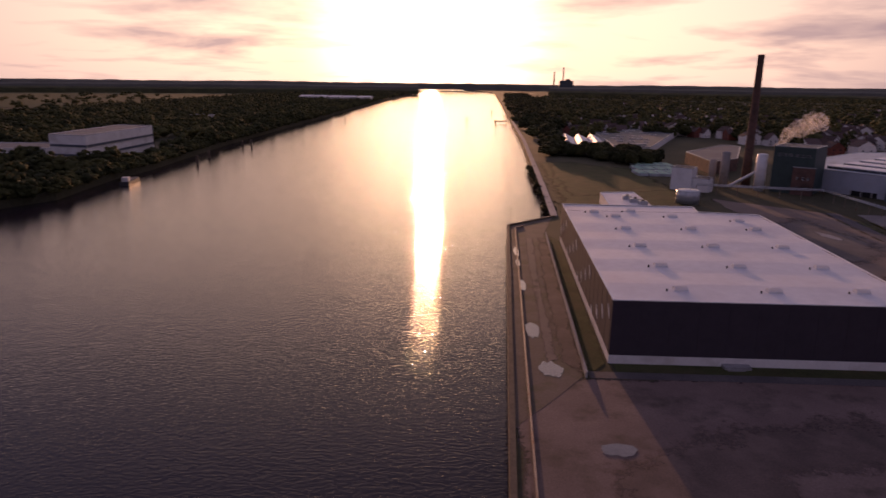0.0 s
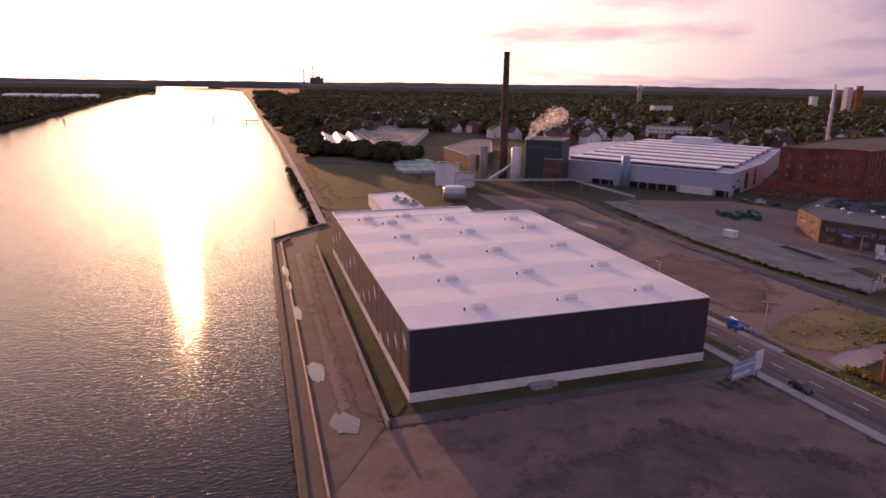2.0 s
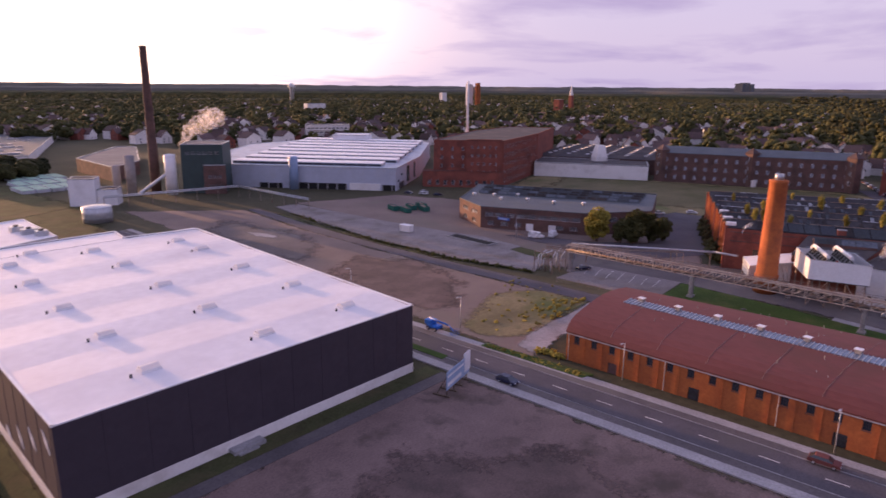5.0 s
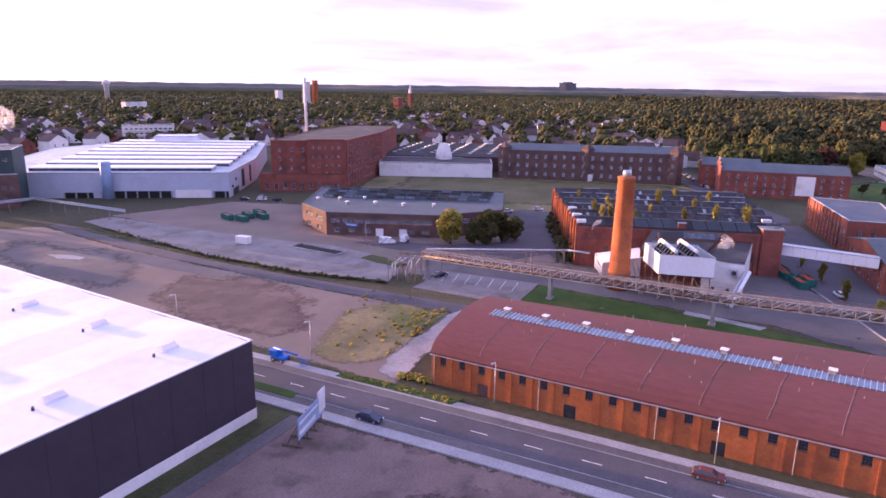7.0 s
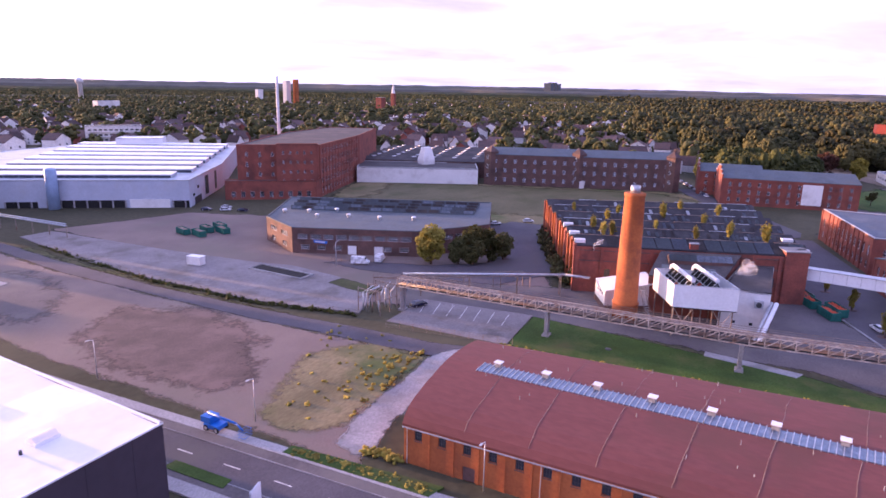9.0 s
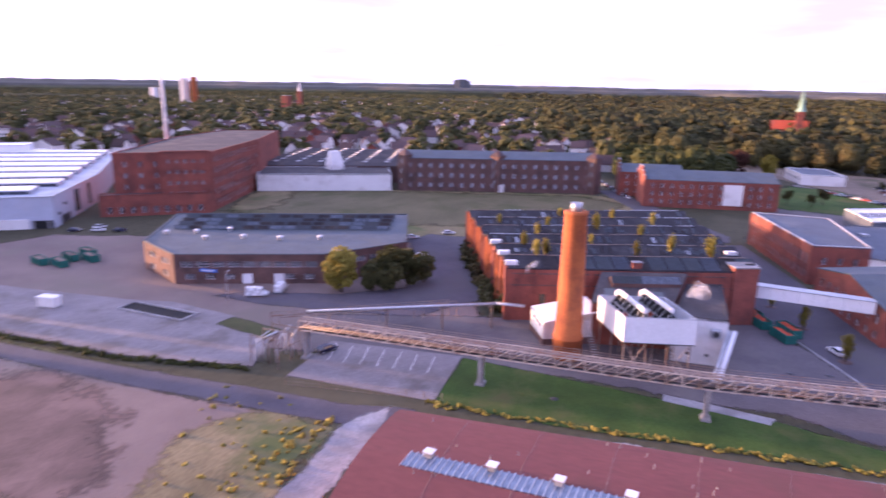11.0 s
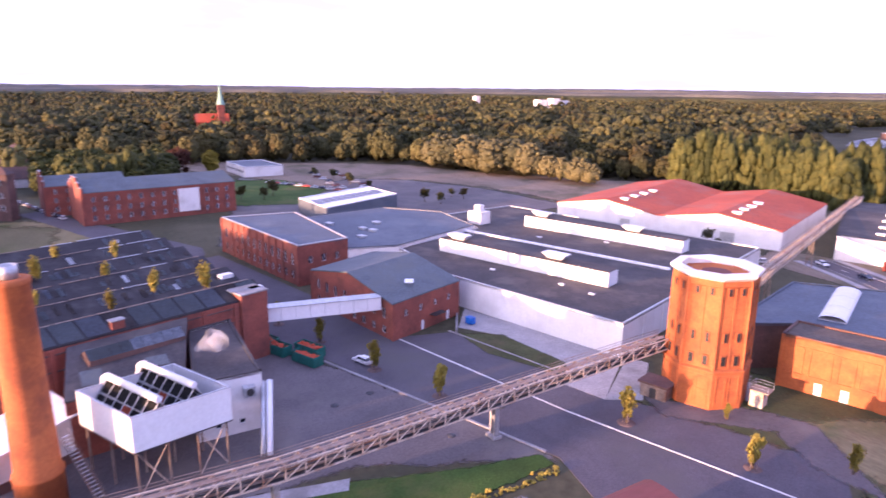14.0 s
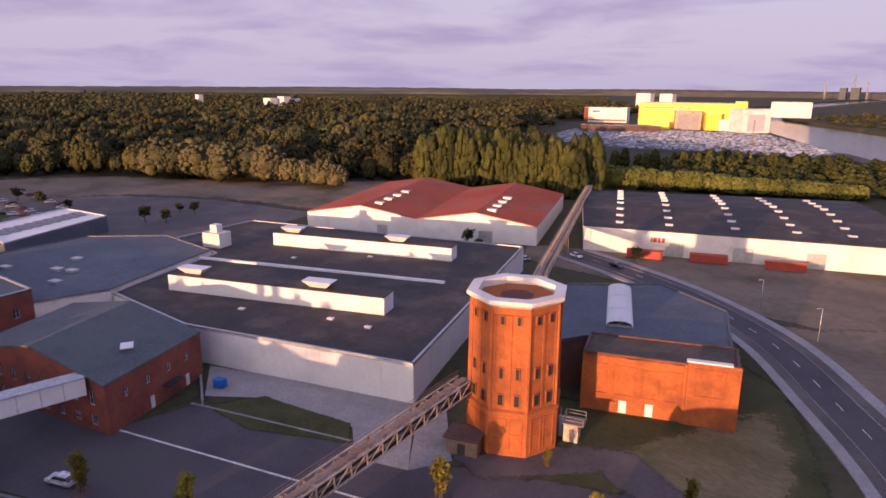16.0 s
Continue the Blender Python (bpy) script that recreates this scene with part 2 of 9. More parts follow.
def steam_mat():
    m = bpy.data.materials.new("steam"); m.use_nodes = True
    t = m.node_tree; n, l = t.nodes, t.links
    n.clear()
    out = n.new("ShaderNodeOutputMaterial"); mx = n.new("ShaderNodeMixShader"); tr = n.new("ShaderNodeBsdfTransparent")
    df = n.new("ShaderNodeBsdfTranslucent"); df.inputs[0].default_value = (0.95, 0.93, 0.9, 1)
    d2 = n.new("ShaderNodeBsdfDiffuse"); d2.inputs[0].default_value = (0.95, 0.93, 0.9, 1)
    ad = n.new("ShaderNodeMixShader"); l.new(df.outputs[0], ad.inputs[1]); l.new(d2.outputs[0], ad.inputs[2])
    geo = n.new("ShaderNodeNewGeometry"); no = n.new("ShaderNodeTexNoise"); no.inputs["Scale"].default_value = 0.45; no.inputs["Detail"].default_value = 6
    l.new(geo.outputs["Position"], no.inputs["Vector"])
    mr = n.new("ShaderNodeMapRange"); mr.inputs[1].default_value, mr.inputs[2].default_value = 0.36, 0.66; mr.inputs[3].default_value, mr.inputs[4].default_value = 0.0, 0.26
    l.new(no.outputs["Fac"], mr.inputs[0]); l.new(mr.outputs[0], mx.inputs[0])
    l.new(tr.outputs[0], mx.inputs[1]); l.new(ad.outputs[0], mx.inputs[2]); l.new(mx.outputs[0], out.inputs[0])
    return m


def puddle_mat():
    """Still, shallow water over pale silt."""
    m = mat("puddle_water", (0.13, 0.11, 0.1), (0.1, 0.085, 0.08), scale=0.4, fine=1.5, rough=0.04, bump=0)
    b = m.node_tree.nodes["Principled BSDF"]
    b.inputs["IOR"].default_value = 1.6
    b.inputs["Coat Weight"].default_value = 1.0; b.inputs["Coat Roughness"].default_value = 0.02; b.inputs["Coat IOR"].default_value = 1.45
    return m


def dome_mat():
    """Milky plastic that lets light through."""
    m = bpy.data.materials.new("milky_dome_plastic"); m.use_nodes = True
    t = m.node_tree; n, l = t.nodes, t.links
    b = n["Principled BSDF"]; b.inputs["Base Color"].default_value = (0.82, 0.8, 0.79, 1); b.inputs["Roughness"].default_value = 0.35
    tr = n.new("ShaderNodeBsdfTranslucent"); tr.inputs[0].default_value = (0.85, 0.83, 0.81, 1)
    mx = n.new("ShaderNodeMixShader"); mx.inputs[0].default_value = 0.45
    l.new(b.outputs[0], mx.inputs[1]); l.new(tr.outputs[0], mx.inputs[2]); l.new(mx.outputs[0], n["Material Output"].inputs[0])
    return m


M = {
    "ground": mat("town_ground", (0.075, 0.07, 0.042), (0.05, 0.05, 0.03), scale=0.02, fine=0.6, dirt=(0.095, 0.088, 0.055), dirt_scale=0.012, spec=0.08),
    "sand": mat("reddish_gravel", (0.215, 0.15, 0.132), (0.105, 0.07, 0.063), amount=1.0, scale=0.09, fine=3.0, grain=0.2, dirt=(0.075, 0.055, 0.045), dirt_scale=0.1, bump=0.1),
    "dust": mat("dusty_soil", (0.205, 0.155, 0.132), (0.125, 0.095, 0.083), amount=0.9, grain=0.14, scale=0.05, fine=3.5, dirt=(0.15, 0.125, 0.1), dirt_scale=0.03, bump=0.1),
    "grass": mat("lawn", (0.056, 0.1, 0.022), (0.036, 0.064, 0.016), scale=0.12, fine=2.5, bump=0.6, dirt=(0.085, 0.09, 0.032), dirt_scale=0.06, spec=0.08),
    "dry": mat("dry_grass", (0.225, 0.185, 0.098), (0.13, 0.112, 0.058), stretch=(0.4, 1, 1), scale=0.1, fine=2.0, bump=0.6, dirt=(0.09, 0.11, 0.04), dirt_scale=0.05, spec=0.08),
    "asphalt": mat("asphalt", (0.092, 0.084, 0.096), (0.066, 0.06, 0.07), scale=0.1, fine=4.0, rough=0.9, dirt=(0.085, 0.08, 0.08), dirt_scale=0.04),
    "yard": mat("yard_asphalt", (0.116, 0.102, 0.104), (0.076, 0.068, 0.07), scale=0.07, fine=2.5, dirt=(0.14, 0.125, 0.115), dirt_scale=0.05),
    "concrete": mat("pale_concrete", (0.31, 0.305, 0.31), (0.21, 0.205, 0.21), scale=0.12, fine=2.5, dirt=(0.15, 0.145, 0.145), dirt_scale=0.07),
    "paving": mat("pavement_slabs", (0.33, 0.315, 0.315), (0.25, 0.24, 0.24), scale=0.2, fine=3.0),
    "paint_line": mat("road_paint", (0.75, 0.74, 0.7), (0.5, 0.5, 0.48), scale=0.8, fine=5.0, bump=0),
    "brick": brick_mat("red_brick", (0.26, 0.085, 0.058), (0.18, 0.06, 0.045), stain=(0.13, 0.05, 0.04)),
    "brick_o": brick_mat("orange_brick", (0.42, 0.13, 0.038), (0.31, 0.09, 0.03), stain=(0.23, 0.072, 0.03)),
    "brick_d": brick_mat("brown_brick", (0.15, 0.088, 0.074), (0.1, 0.062, 0.055), stain=(0.075, 0.05, 0.045)),
    "clad": mat("dark_cladding", (0.05, 0.04, 0.052), (0.043, 0.035, 0.046), scale=0.3, fine=1.0, grain=0.05, rough=0.7, bump=0.03),
    "white_wall": mat("white_render", (0.74, 0.72, 0.7), (0.66, 0.64, 0.62), scale=0.1, fine=1.5, rough=0.7, dirt=(0.56, 0.53, 0.5), dirt_scale=0.12, bump=0.05, grain=0.05),
    "white_metal": mat("white_sheet_metal", (0.74, 0.745, 0.76), (0.68, 0.685, 0.7), scale=0.1, fine=2.0, rough=0.45, bump=0.02, dirt=(0.62, 0.62, 0.63), dirt_scale=0.12, grain=0.05),
    "grey_metal": mat("grey_blue_cladding", (0.42, 0.47, 0.53), (0.34, 0.38, 0.43), scale=0.2, fine=1.5, rough=0.5, bump=0.04, dirt=(0.28, 0.3, 0.33), dirt_scale=0.12, grain=0.05),
    "membrane": mat("white_roof_membrane", (0.74, 0.72, 0.72), (0.66, 0.64, 0.65), scale=0.1, fine=0.5, rough=0.6, bump=0, dirt=(0.62, 0.59, 0.6), dirt_scale=0.05, grain=0.05),
    "felt": mat("dark_roofing_felt", (0.062, 0.055, 0.056), (0.04, 0.036, 0.038), scale=0.15, fine=1.8, dirt=(0.1, 0.085, 0.075), dirt_scale=0.1),
    "slate": mat("grey_green_roof", (0.09, 0.108, 0.122), (0.065, 0.078, 0.09), scale=0.15, fine=1.8, rough=0.7, dirt=(0.09, 0.1, 0.1), dirt_scale=0.1),
    "bluegrey": mat("blue_grey_roof", (0.09, 0.107, 0.135), (0.073, 0.086, 0.107), scale=0.1, fine=1.5, rough=0.75, dirt=(0.12, 0.135, 0.155), dirt_scale=0.06),
    "redroof": mat("oxide_red_roof", (0.155, 0.05, 0.043), (0.135, 0.043, 0.038), scale=0.1, fine=1.5, grain=0.1, rough=0.8, dirt=(0.12, 0.045, 0.035), dirt_scale=0.06, stretch=(1, 0.35, 1)),
    "rust_roof": mat("rusty_orange_roof", (0.46, 0.085, 0.032), (0.33, 0.058, 0.026), scale=0.06, fine=1.2, rough=0.75, dirt=(0.33, 0.12, 0.08), dirt_scale=0.05),
    "tile_roof": mat("clay_tile_roof", (0.1, 0.058, 0.05), (0.05, 0.04, 0.042), scale=0.6, fine=3.0, rnd=0.45),
    "house_wall": mat("house_render", (0.74, 0.71, 0.68), (0.62, 0.59, 0.56), scale=0.6, fine=3.0, rnd=0.2),
    "glass": glass_mat("dark_window_glass"),
    "pale_glass": mat("wired_skylight_glass", (0.2, 0.235, 0.28), (0.12, 0.145, 0.18), scale=0.8, fine=3, rough=0.2, bump=0, spec=0.6),
    "steel": mat("weathered_steel", (0.3, 0.25, 0.21), (0.2, 0.15, 0.12), scale=0.6, fine=4, rough=0.6, metal=0.3, dirt=(0.2, 0.1, 0.06), dirt_scale=0.3),
    "dark_steel": mat("dark_steel", (0.07, 0.07, 0.075), None, scale=0.6, fine=4, rough=0.5, metal=0.4),
    "zinc": mat("zinc_sheet", (0.5, 0.52, 0.54), (0.38, 0.39, 0.41), scale=0.8, fine=4, rough=0.4, metal=0.5),
    "trunk": mat("tree_bark", (0.12, 0.09, 0.065), None, scale=2, fine=8),
    "leaf": leaf_mat("leaves_green", (0.066, 0.074, 0.021), (0.034, 0.044, 0.013), scale=0.4, fine=2.5, island=0.16),
    "leaf_dark": leaf_mat("leaves_dark", (0.076, 0.078, 0.03), (0.03, 0.037, 0.016), scale=0.03, fine=0.9, grain=0.45, amount=0.9, dirt=(0.046, 0.04, 0.016), dirt_scale=0.02, island=0.12),
    "leaf_pale": leaf_mat("leaves_pale", (0.108, 0.104, 0.05), (0.058, 0.061, 0.029), scale=0.3, fine=1.5, grain=0.45, island=0.12),
    "leaf_yellow": leaf_mat("leaves_yellow_green", (0.28, 0.25, 0.05), (0.17, 0.155, 0.032), scale=0.8, fine=3, island=0.16),
    "leaf_hedge": leaf_mat("leaves_hedge_green", (0.13, 0.15, 0.036), (0.08, 0.095, 0.025), scale=0.5, fine=2.5, island=0.16),
    "meadow": mat("dry_meadow_grass", (0.235, 0.185, 0.14), (0.14, 0.112, 0.085), amount=0.9, stretch=(0.25, 1, 1), scale=0.06, fine=1.6, bump=0.5, dirt=(0.1, 0.092, 0.055), dirt_scale=0.04, spec=0.08),
    "mown": mat("mown_olive_grass", (0.15, 0.13, 0.07), (0.092, 0.086, 0.044), amount=0.9, stretch=(0.5, 1, 1), scale=0.07, fine=2.0, bump=0.5, dirt=(0.08, 0.086, 0.036), dirt_scale=0.05, spec=0.08),
    "old_concrete": mat("worn_old_concrete", (0.225, 0.205, 0.203), (0.15, 0.136, 0.135), amount=0.9, scale=0.12, fine=2.2, dirt=(0.125, 0.11, 0.1), dirt_scale=0.09),
    "quay_soil": mat("trodden_quay_soil", (0.14, 0.105, 0.088), (0.085, 0.066, 0.052), amount=0.9, scale=0.13, fine=2.6, dirt=(0.066, 0.064, 0.034), dirt_scale=0.12),
    # woods paled and greyed: the haze of distance is put into the colour
    "hazed_wood": mat("distant_woodland", (0.1, 0.095, 0.075), (0.07, 0.068, 0.052), scale=0.012, fine=0.2, bump=0),
    "water": water_mat(),
    "steam": steam_mat(),
    "puddle": puddle_mat(),
    "dome": dome_mat(),
    "clad_green": mat("dark_green_cladding", (0.042, 0.07, 0.068), (0.034, 0.055, 0.054), scale=0.3, fine=1.5, rough=0.6, bump=0.03, grain=0.06),
    "verdigris": mat("green_copper", (0.3, 0.48, 0.36), (0.2, 0.34, 0.27), scale=0.4, fine=2, rough=0.7),
    "car_mix": mat("mixed_car_paint", (0.27, 0.31, 0.4), (0.18, 0.2, 0.26), scale=0.05, fine=0.4, rough=0.35, bump=0, island=0.85),
    "leaf_red": leaf_mat("leaves_dark_red", (0.07, 0.032, 0.022), (0.035, 0.018, 0.014), scale=0.4, fine=2.5, island=0.16),
    "grass_dark": mat("dark_olive_grass", (0.076, 0.084, 0.036), (0.044, 0.048, 0.022), scale=0.15, fine=2.5, bump=0.5, dirt=(0.085, 0.075, 0.04), dirt_scale=0.09, spec=0.08),
    "cream_steel": mat("cream_painted_steel", (0.52, 0.44, 0.36), (0.38, 0.31, 0.25), scale=0.5, fine=3, rough=0.6, dirt=(0.26, 0.16, 0.1), dirt_scale=0.4),
    "pale_clad": mat("pale_blue_cladding", (0.43, 0.46, 0.54), (0.37, 0.4, 0.47), scale=0.2, fine=1.5, rough=0.5, bump=0.03, dirt=(0.4, 0.42, 0.47), dirt_scale=0.12, grain=0.05),
    "black_roof": mat("black_torn_roof", (0.032, 0.03, 0.034), (0.018, 0.017, 0.02), scale=0.3, fine=2.0, dirt=(0.05, 0.048, 0.05), dirt_scale=0.2),
    "leaf_mid": leaf_mat("leaves_mid_green", (0.092, 0.096, 0.036), (0.046, 0.054, 0.022), scale=0.5, fine=2.5, island=0.16),
    "silo_blue": mat("pale_blue_silo_paint", (0.28, 0.38, 0.55), (0.23, 0.32, 0.46), scale=0.4, fine=2, rough=0.45, bump=0.02, grain=0.05),
    "mulch": mat("dark_mulch", (0.125, 0.085, 0.074), (0.07, 0.05, 0.044), scale=0.15, fine=3, dirt=(0.16, 0.11, 0.095), dirt_scale=0.08),
    "mud": mat("river_mud", (0.11, 0.085, 0.065), (0.07, 0.055, 0.045), scale=0.2, fine=1.5),
    "yellow": mat("yellow_cladding", (0.86, 0.66, 0.08), (0.78, 0.58, 0.07), scale=0.05, fine=0.5, rough=0.5, bump=0.02),
    "green": mat("green_container_paint", (0.02, 0.14, 0.11), (0.015, 0.09, 0.075), scale=0.6, fine=3, rough=0.5),
    "red_box": mat("red_container_paint", (0.4, 0.07, 0.045), (0.3, 0.055, 0.04), scale=0.6, fine=3, rough=0.5),
    "blue": mat("blue_machine_paint", (0.02, 0.16, 0.55), (0.015, 0.1, 0.4), scale=1, fine=4, rough=0.4),
    "navy": mat("navy_car_paint", (0.012, 0.015, 0.05), None, scale=1, fine=4, rough=0.25, bump=0, spec=0.6),
    "white_car": mat("white_car_paint", (0.75, 0.76, 0.78), None, amount=0.1, scale=1, fine=4, rough=0.3, bump=0, grain=0.05),
    "rubber": mat("black_rubber", (0.02, 0.02, 0.02), None, scale=2, fine=5, rough=0.9),
}


# ---- helpers of shape ----
GRID = {"quay": False}   # the riverside is planned on a grid of its own, slightly turned against the town's
QUAY_GRID = Matrix.Translation((8.36, -2.97, 0)) @ Matrix.Rotation(radians(3.115), 4, "Z") @ Matrix.Scale(0.965, 4)


def site(p):
    """A plan point of the riverside grid, in the world."""
    v = QUAY_GRID @ Vector((p[0], p[1], 0))
    return v.x, v.y


def thing(name, x, y, z=0.0, rz=0.0, label="", category="", group="", kind=""):
    """A top-level thing: an Empty at its base that its parts hang on."""
    ob = new(name)
    ob.matrix_world = (QUAY_GRID if GRID["quay"] else Matrix()) @ pose(x, y, z, 0, 0, rz)
    ob["at"] = (x, y, z)
    return tagged(ob, label, category, group, kind)


def mesh_of(bm, name, material):
    me = bpy.data.meshes.new(name)
    bm.to_mesh(me)
    bm.free()
    for m in (material if isinstance(material, (list, tuple)) else [material]):
        me.materials.append(m)
    return me


def part(name, bm, material, parent=None, label="", m=None):
    """Links a bmesh as ONE mesh object under a thing or part, in the parent's frame."""
    ob = new(name, mesh_of(bm, name, material) if isinstance(bm, bmesh.types.BMesh) else bm)
    if parent is not None:
        ob.parent = parent
    if m is not None:
        ob.matrix_basis = m
    return tagged(ob, label)


def box(bm, x0, x1, y0, y1, z0, z1, m=None, bevel=0.0):
    pts = [(x, y, z) for z in (z0, z1) for x, y in ((x0, y0), (x1, y0), (x1, y1), (x0, y1))]
    v = [bm.verts.new(m @ Vector(p) if m is not None else p) for p in pts]
    fs = [bm.faces.new([v[i] for i in q]) for q in ((3, 2, 1, 0), (4, 5, 6, 7), (0, 1, 5, 4), (1, 2, 6, 5), (2, 3, 7, 6), (3, 0, 4, 7))]
    if bevel:
        es = list({e for f in fs for e in f.edges})
        bmesh.ops.bevel(bm, geom=es, offset=bevel, segments=2, affect="EDGES", profile=0.6)


def quad(bm, a, b, c, d, mi=0):
    f = bm.faces.new([bm.verts.new(p) for p in (a, b, c, d)])
    f.material_index = mi
    return f


def tube(bm, p, q, r, r2=None, seg=8, caps=True):
    """A round bar or cone from p to q."""
    p, q = Vector(p), Vector(q)
    r2 = r if r2 is None else r2
    t = (q - p).to_track_quat("Z", "Y").to_matrix()
    rings = []
    for c, rr in ((p, r), (q, r2)):
        rings.append([bm.verts.new(c + t @ Vector((rr * math.cos(2 * math.pi * i / seg), rr * math.sin(2 * math.pi * i / seg), 0))) for i in range(seg)])
    for i in range(seg):
        bm.faces.new((rings[0][i], rings[0][(i + 1) % seg], rings[1][(i + 1) % seg], rings[1][i])).smooth = seg > 7
    if caps:
        bm.faces.new(rings[0][::-1]); bm.faces.new(rings[1])


def lathe(bm, profile, seg=24, cx=0.0, cy=0.0, phase=0.0, smooth=True):
    rings = [[bm.verts.new((cx + r * math.cos(2 * math.pi * i / seg + phase), cy + r * math.sin(2 * math.pi * i / seg + phase), z)) for i in range(seg)] for r, z in profile]
    for a, b in zip(rings, rings[1:]):
        for i in range(seg):
            bm.faces.new((a[i], a[(i + 1) % seg], b[(i + 1) % seg], b[i])).smooth = smooth
    bm.faces.new(rings[0][::-1]); bm.faces.new(rings[-1])


def prism(bm, pts, z0, z1):
    """A solid over a plan outline, counter-clockwise."""
    lo, hi = [bm.verts.new((x, y, z0)) for x, y in pts], [bm.verts.new((x, y, z1)) for x, y in pts]
    bm.faces.new(lo[::-1]); bm.faces.new(hi)
    for i in range(len(pts)):
        j = (i + 1) % len(pts)
        bm.faces.new((lo[i], lo[j], hi[j], hi[i]))


def edge_frame(a, b, z=0.0):
    """Frame on a wall's foot: x along the wall from a to b, y into the building, z up."""
    d = Vector((b[0] - a[0], b[1] - a[1], 0)); n = d.length; d /= n
    m = Matrix(((d.x, -d.y, 0, a[0]), (d.y, d.x, 0, a[1]), (0, 0, 1, z), (0, 0, 0, 1)))
    return m, n


def wall_skin(bm, m, length, h, holes=(), thick=0.4, z0=0.0, h2=None):
    """A wall of that thickness with real openings; holes are (x0, x1, z0, z1)."""
    xs = sorted({0.0, length, *[v for q in holes for v in q[:2]]})
    zs = sorted({z0, h, *[v for q in holes for v in q[2:]]})
    P = lambda x, y, z: m @ Vector((x, y, z))
    for x0, x1 in zip(xs, xs[1:]):
        for a, b in zip(zs, zs[1:]):
            if x1 - x0 < 1e-5 or b - a < 1e-5:
                continue
            xm, zm = (x0 + x1) / 2, (a + b) / 2
            if any(q[0] < xm < q[1] and q[2] < zm < q[3] for q in holes):
                continue
            quad(bm, P(x0, 0, a), P(x1, 0, a), P(x1, 0, b), P(x0, 0, b))
            quad(bm, P(x1, thick, a), P(x0, thick, a), P(x0, thick, b), P(x1, thick, b))
    for x0, x1, a, b in holes:
        quad(bm, P(x0, 0, a), P(x0, 0, b), P(x0, thick, b), P(x0, thick, a))
        quad(bm, P(x1, 0, b), P(x1, 0, a), P(x1, thick, a), P(x1, thick, b))
        quad(bm, P(x0, 0, b), P(x1, 0, b), P(x1, thick, b), P(x0, thick, b))
        quad(bm, P(x1, 0, a), P(x0, 0, a), P(x0, thick, a), P(x1, thick, a))


def local(ob, pts):
    x, y, z = ob["at"]
    return [(a - x, b - y) for a, b in pts]


# ---- ground, river, roads ----
EAST = [(900, -4800), (760, -1700), (470, -1050), (395, -830), (255, -560), (190, -440), (60, -250), (-8, -60), (2, 40), (7, 81), (16, 263), (37, 284), (41, 369), (52, 658), (60, 990), (83, 1972), (110, 3400), (-60, 4800)]
WEST = [(-420, 4800), (-265, 3300), (-263, 1770), (-238, 928), (-231, 612), (-217, 436), (-219, 390), (-211, 321), (-225, 290), (-240, 100), (-230, -100), (-190, -320), (-20, -560), (180, -790), (279, -931), (480, -1225), (620, -1700), (760, -4800)]
EAST = EAST[:7] + [site(p) for p in EAST[7:]]
WEST = [site(p) for p in WEST[:11]] + WEST[11:]
bm = bmesh.new()
for shore, far in ((EAST, [(4900, 4800), (4900, -4800)]), (WEST, [(-4900, -4800), (-4900, 4800)])):
    ring = shore + far
    top = [bm.verts.new((x, y, 0)) for x, y in ring]
    bm.faces.new(top if shore is WEST else top[::-1])
    low = [bm.verts.new((x, y, -7)) for x, y in shore]
    for i in range(len(shore) - 1):
        bm.faces.new((top[i], top[i + 1], low[i + 1], low[i]))
bmesh.ops.recalc_face_normals(bm, faces=bm.faces)
for f in bm.faces:
    if len(f.verts) > 4 and f.normal.z < 0:
        f.normal_flip()
bmesh.ops.triangulate(bm, faces=[f for f in bm.faces if len(f.verts) > 4])
tagged(part("ground", bm, M["ground"]), "flat grassy and earthy land along both river banks", "ground", kind="structure")
bm = bmesh.new()
quad(bm, (-4900, -4800, -4), (4900, -4800, -4), (4900, 4880, -4), (-4900, 4880, -4))
tagged(part("water", bm, M["water"]), "broad rippled river reflecting the low evening sun", "river", kind="structure")


def rough_outline(pts, step=4.0, amp=0.8, seed=0):
    out = []
    for i, a in enumerate(pts):
        b = pts[(i + 1) % len(pts)]
        d = math.dist(a, b)
        n = max(1, int(d / step))
        for k in range(n):
            t = k / n
            x, y = a[0] + (b[0] - a[0]) * t, a[1] + (b[1] - a[1]) * t
            v = noise.noise_vector((x * 0.13, y * 0.13, seed))
            out.append((x + amp * v.x * 2, y + amp * v.y * 2))
    return out


RAGGED = {}


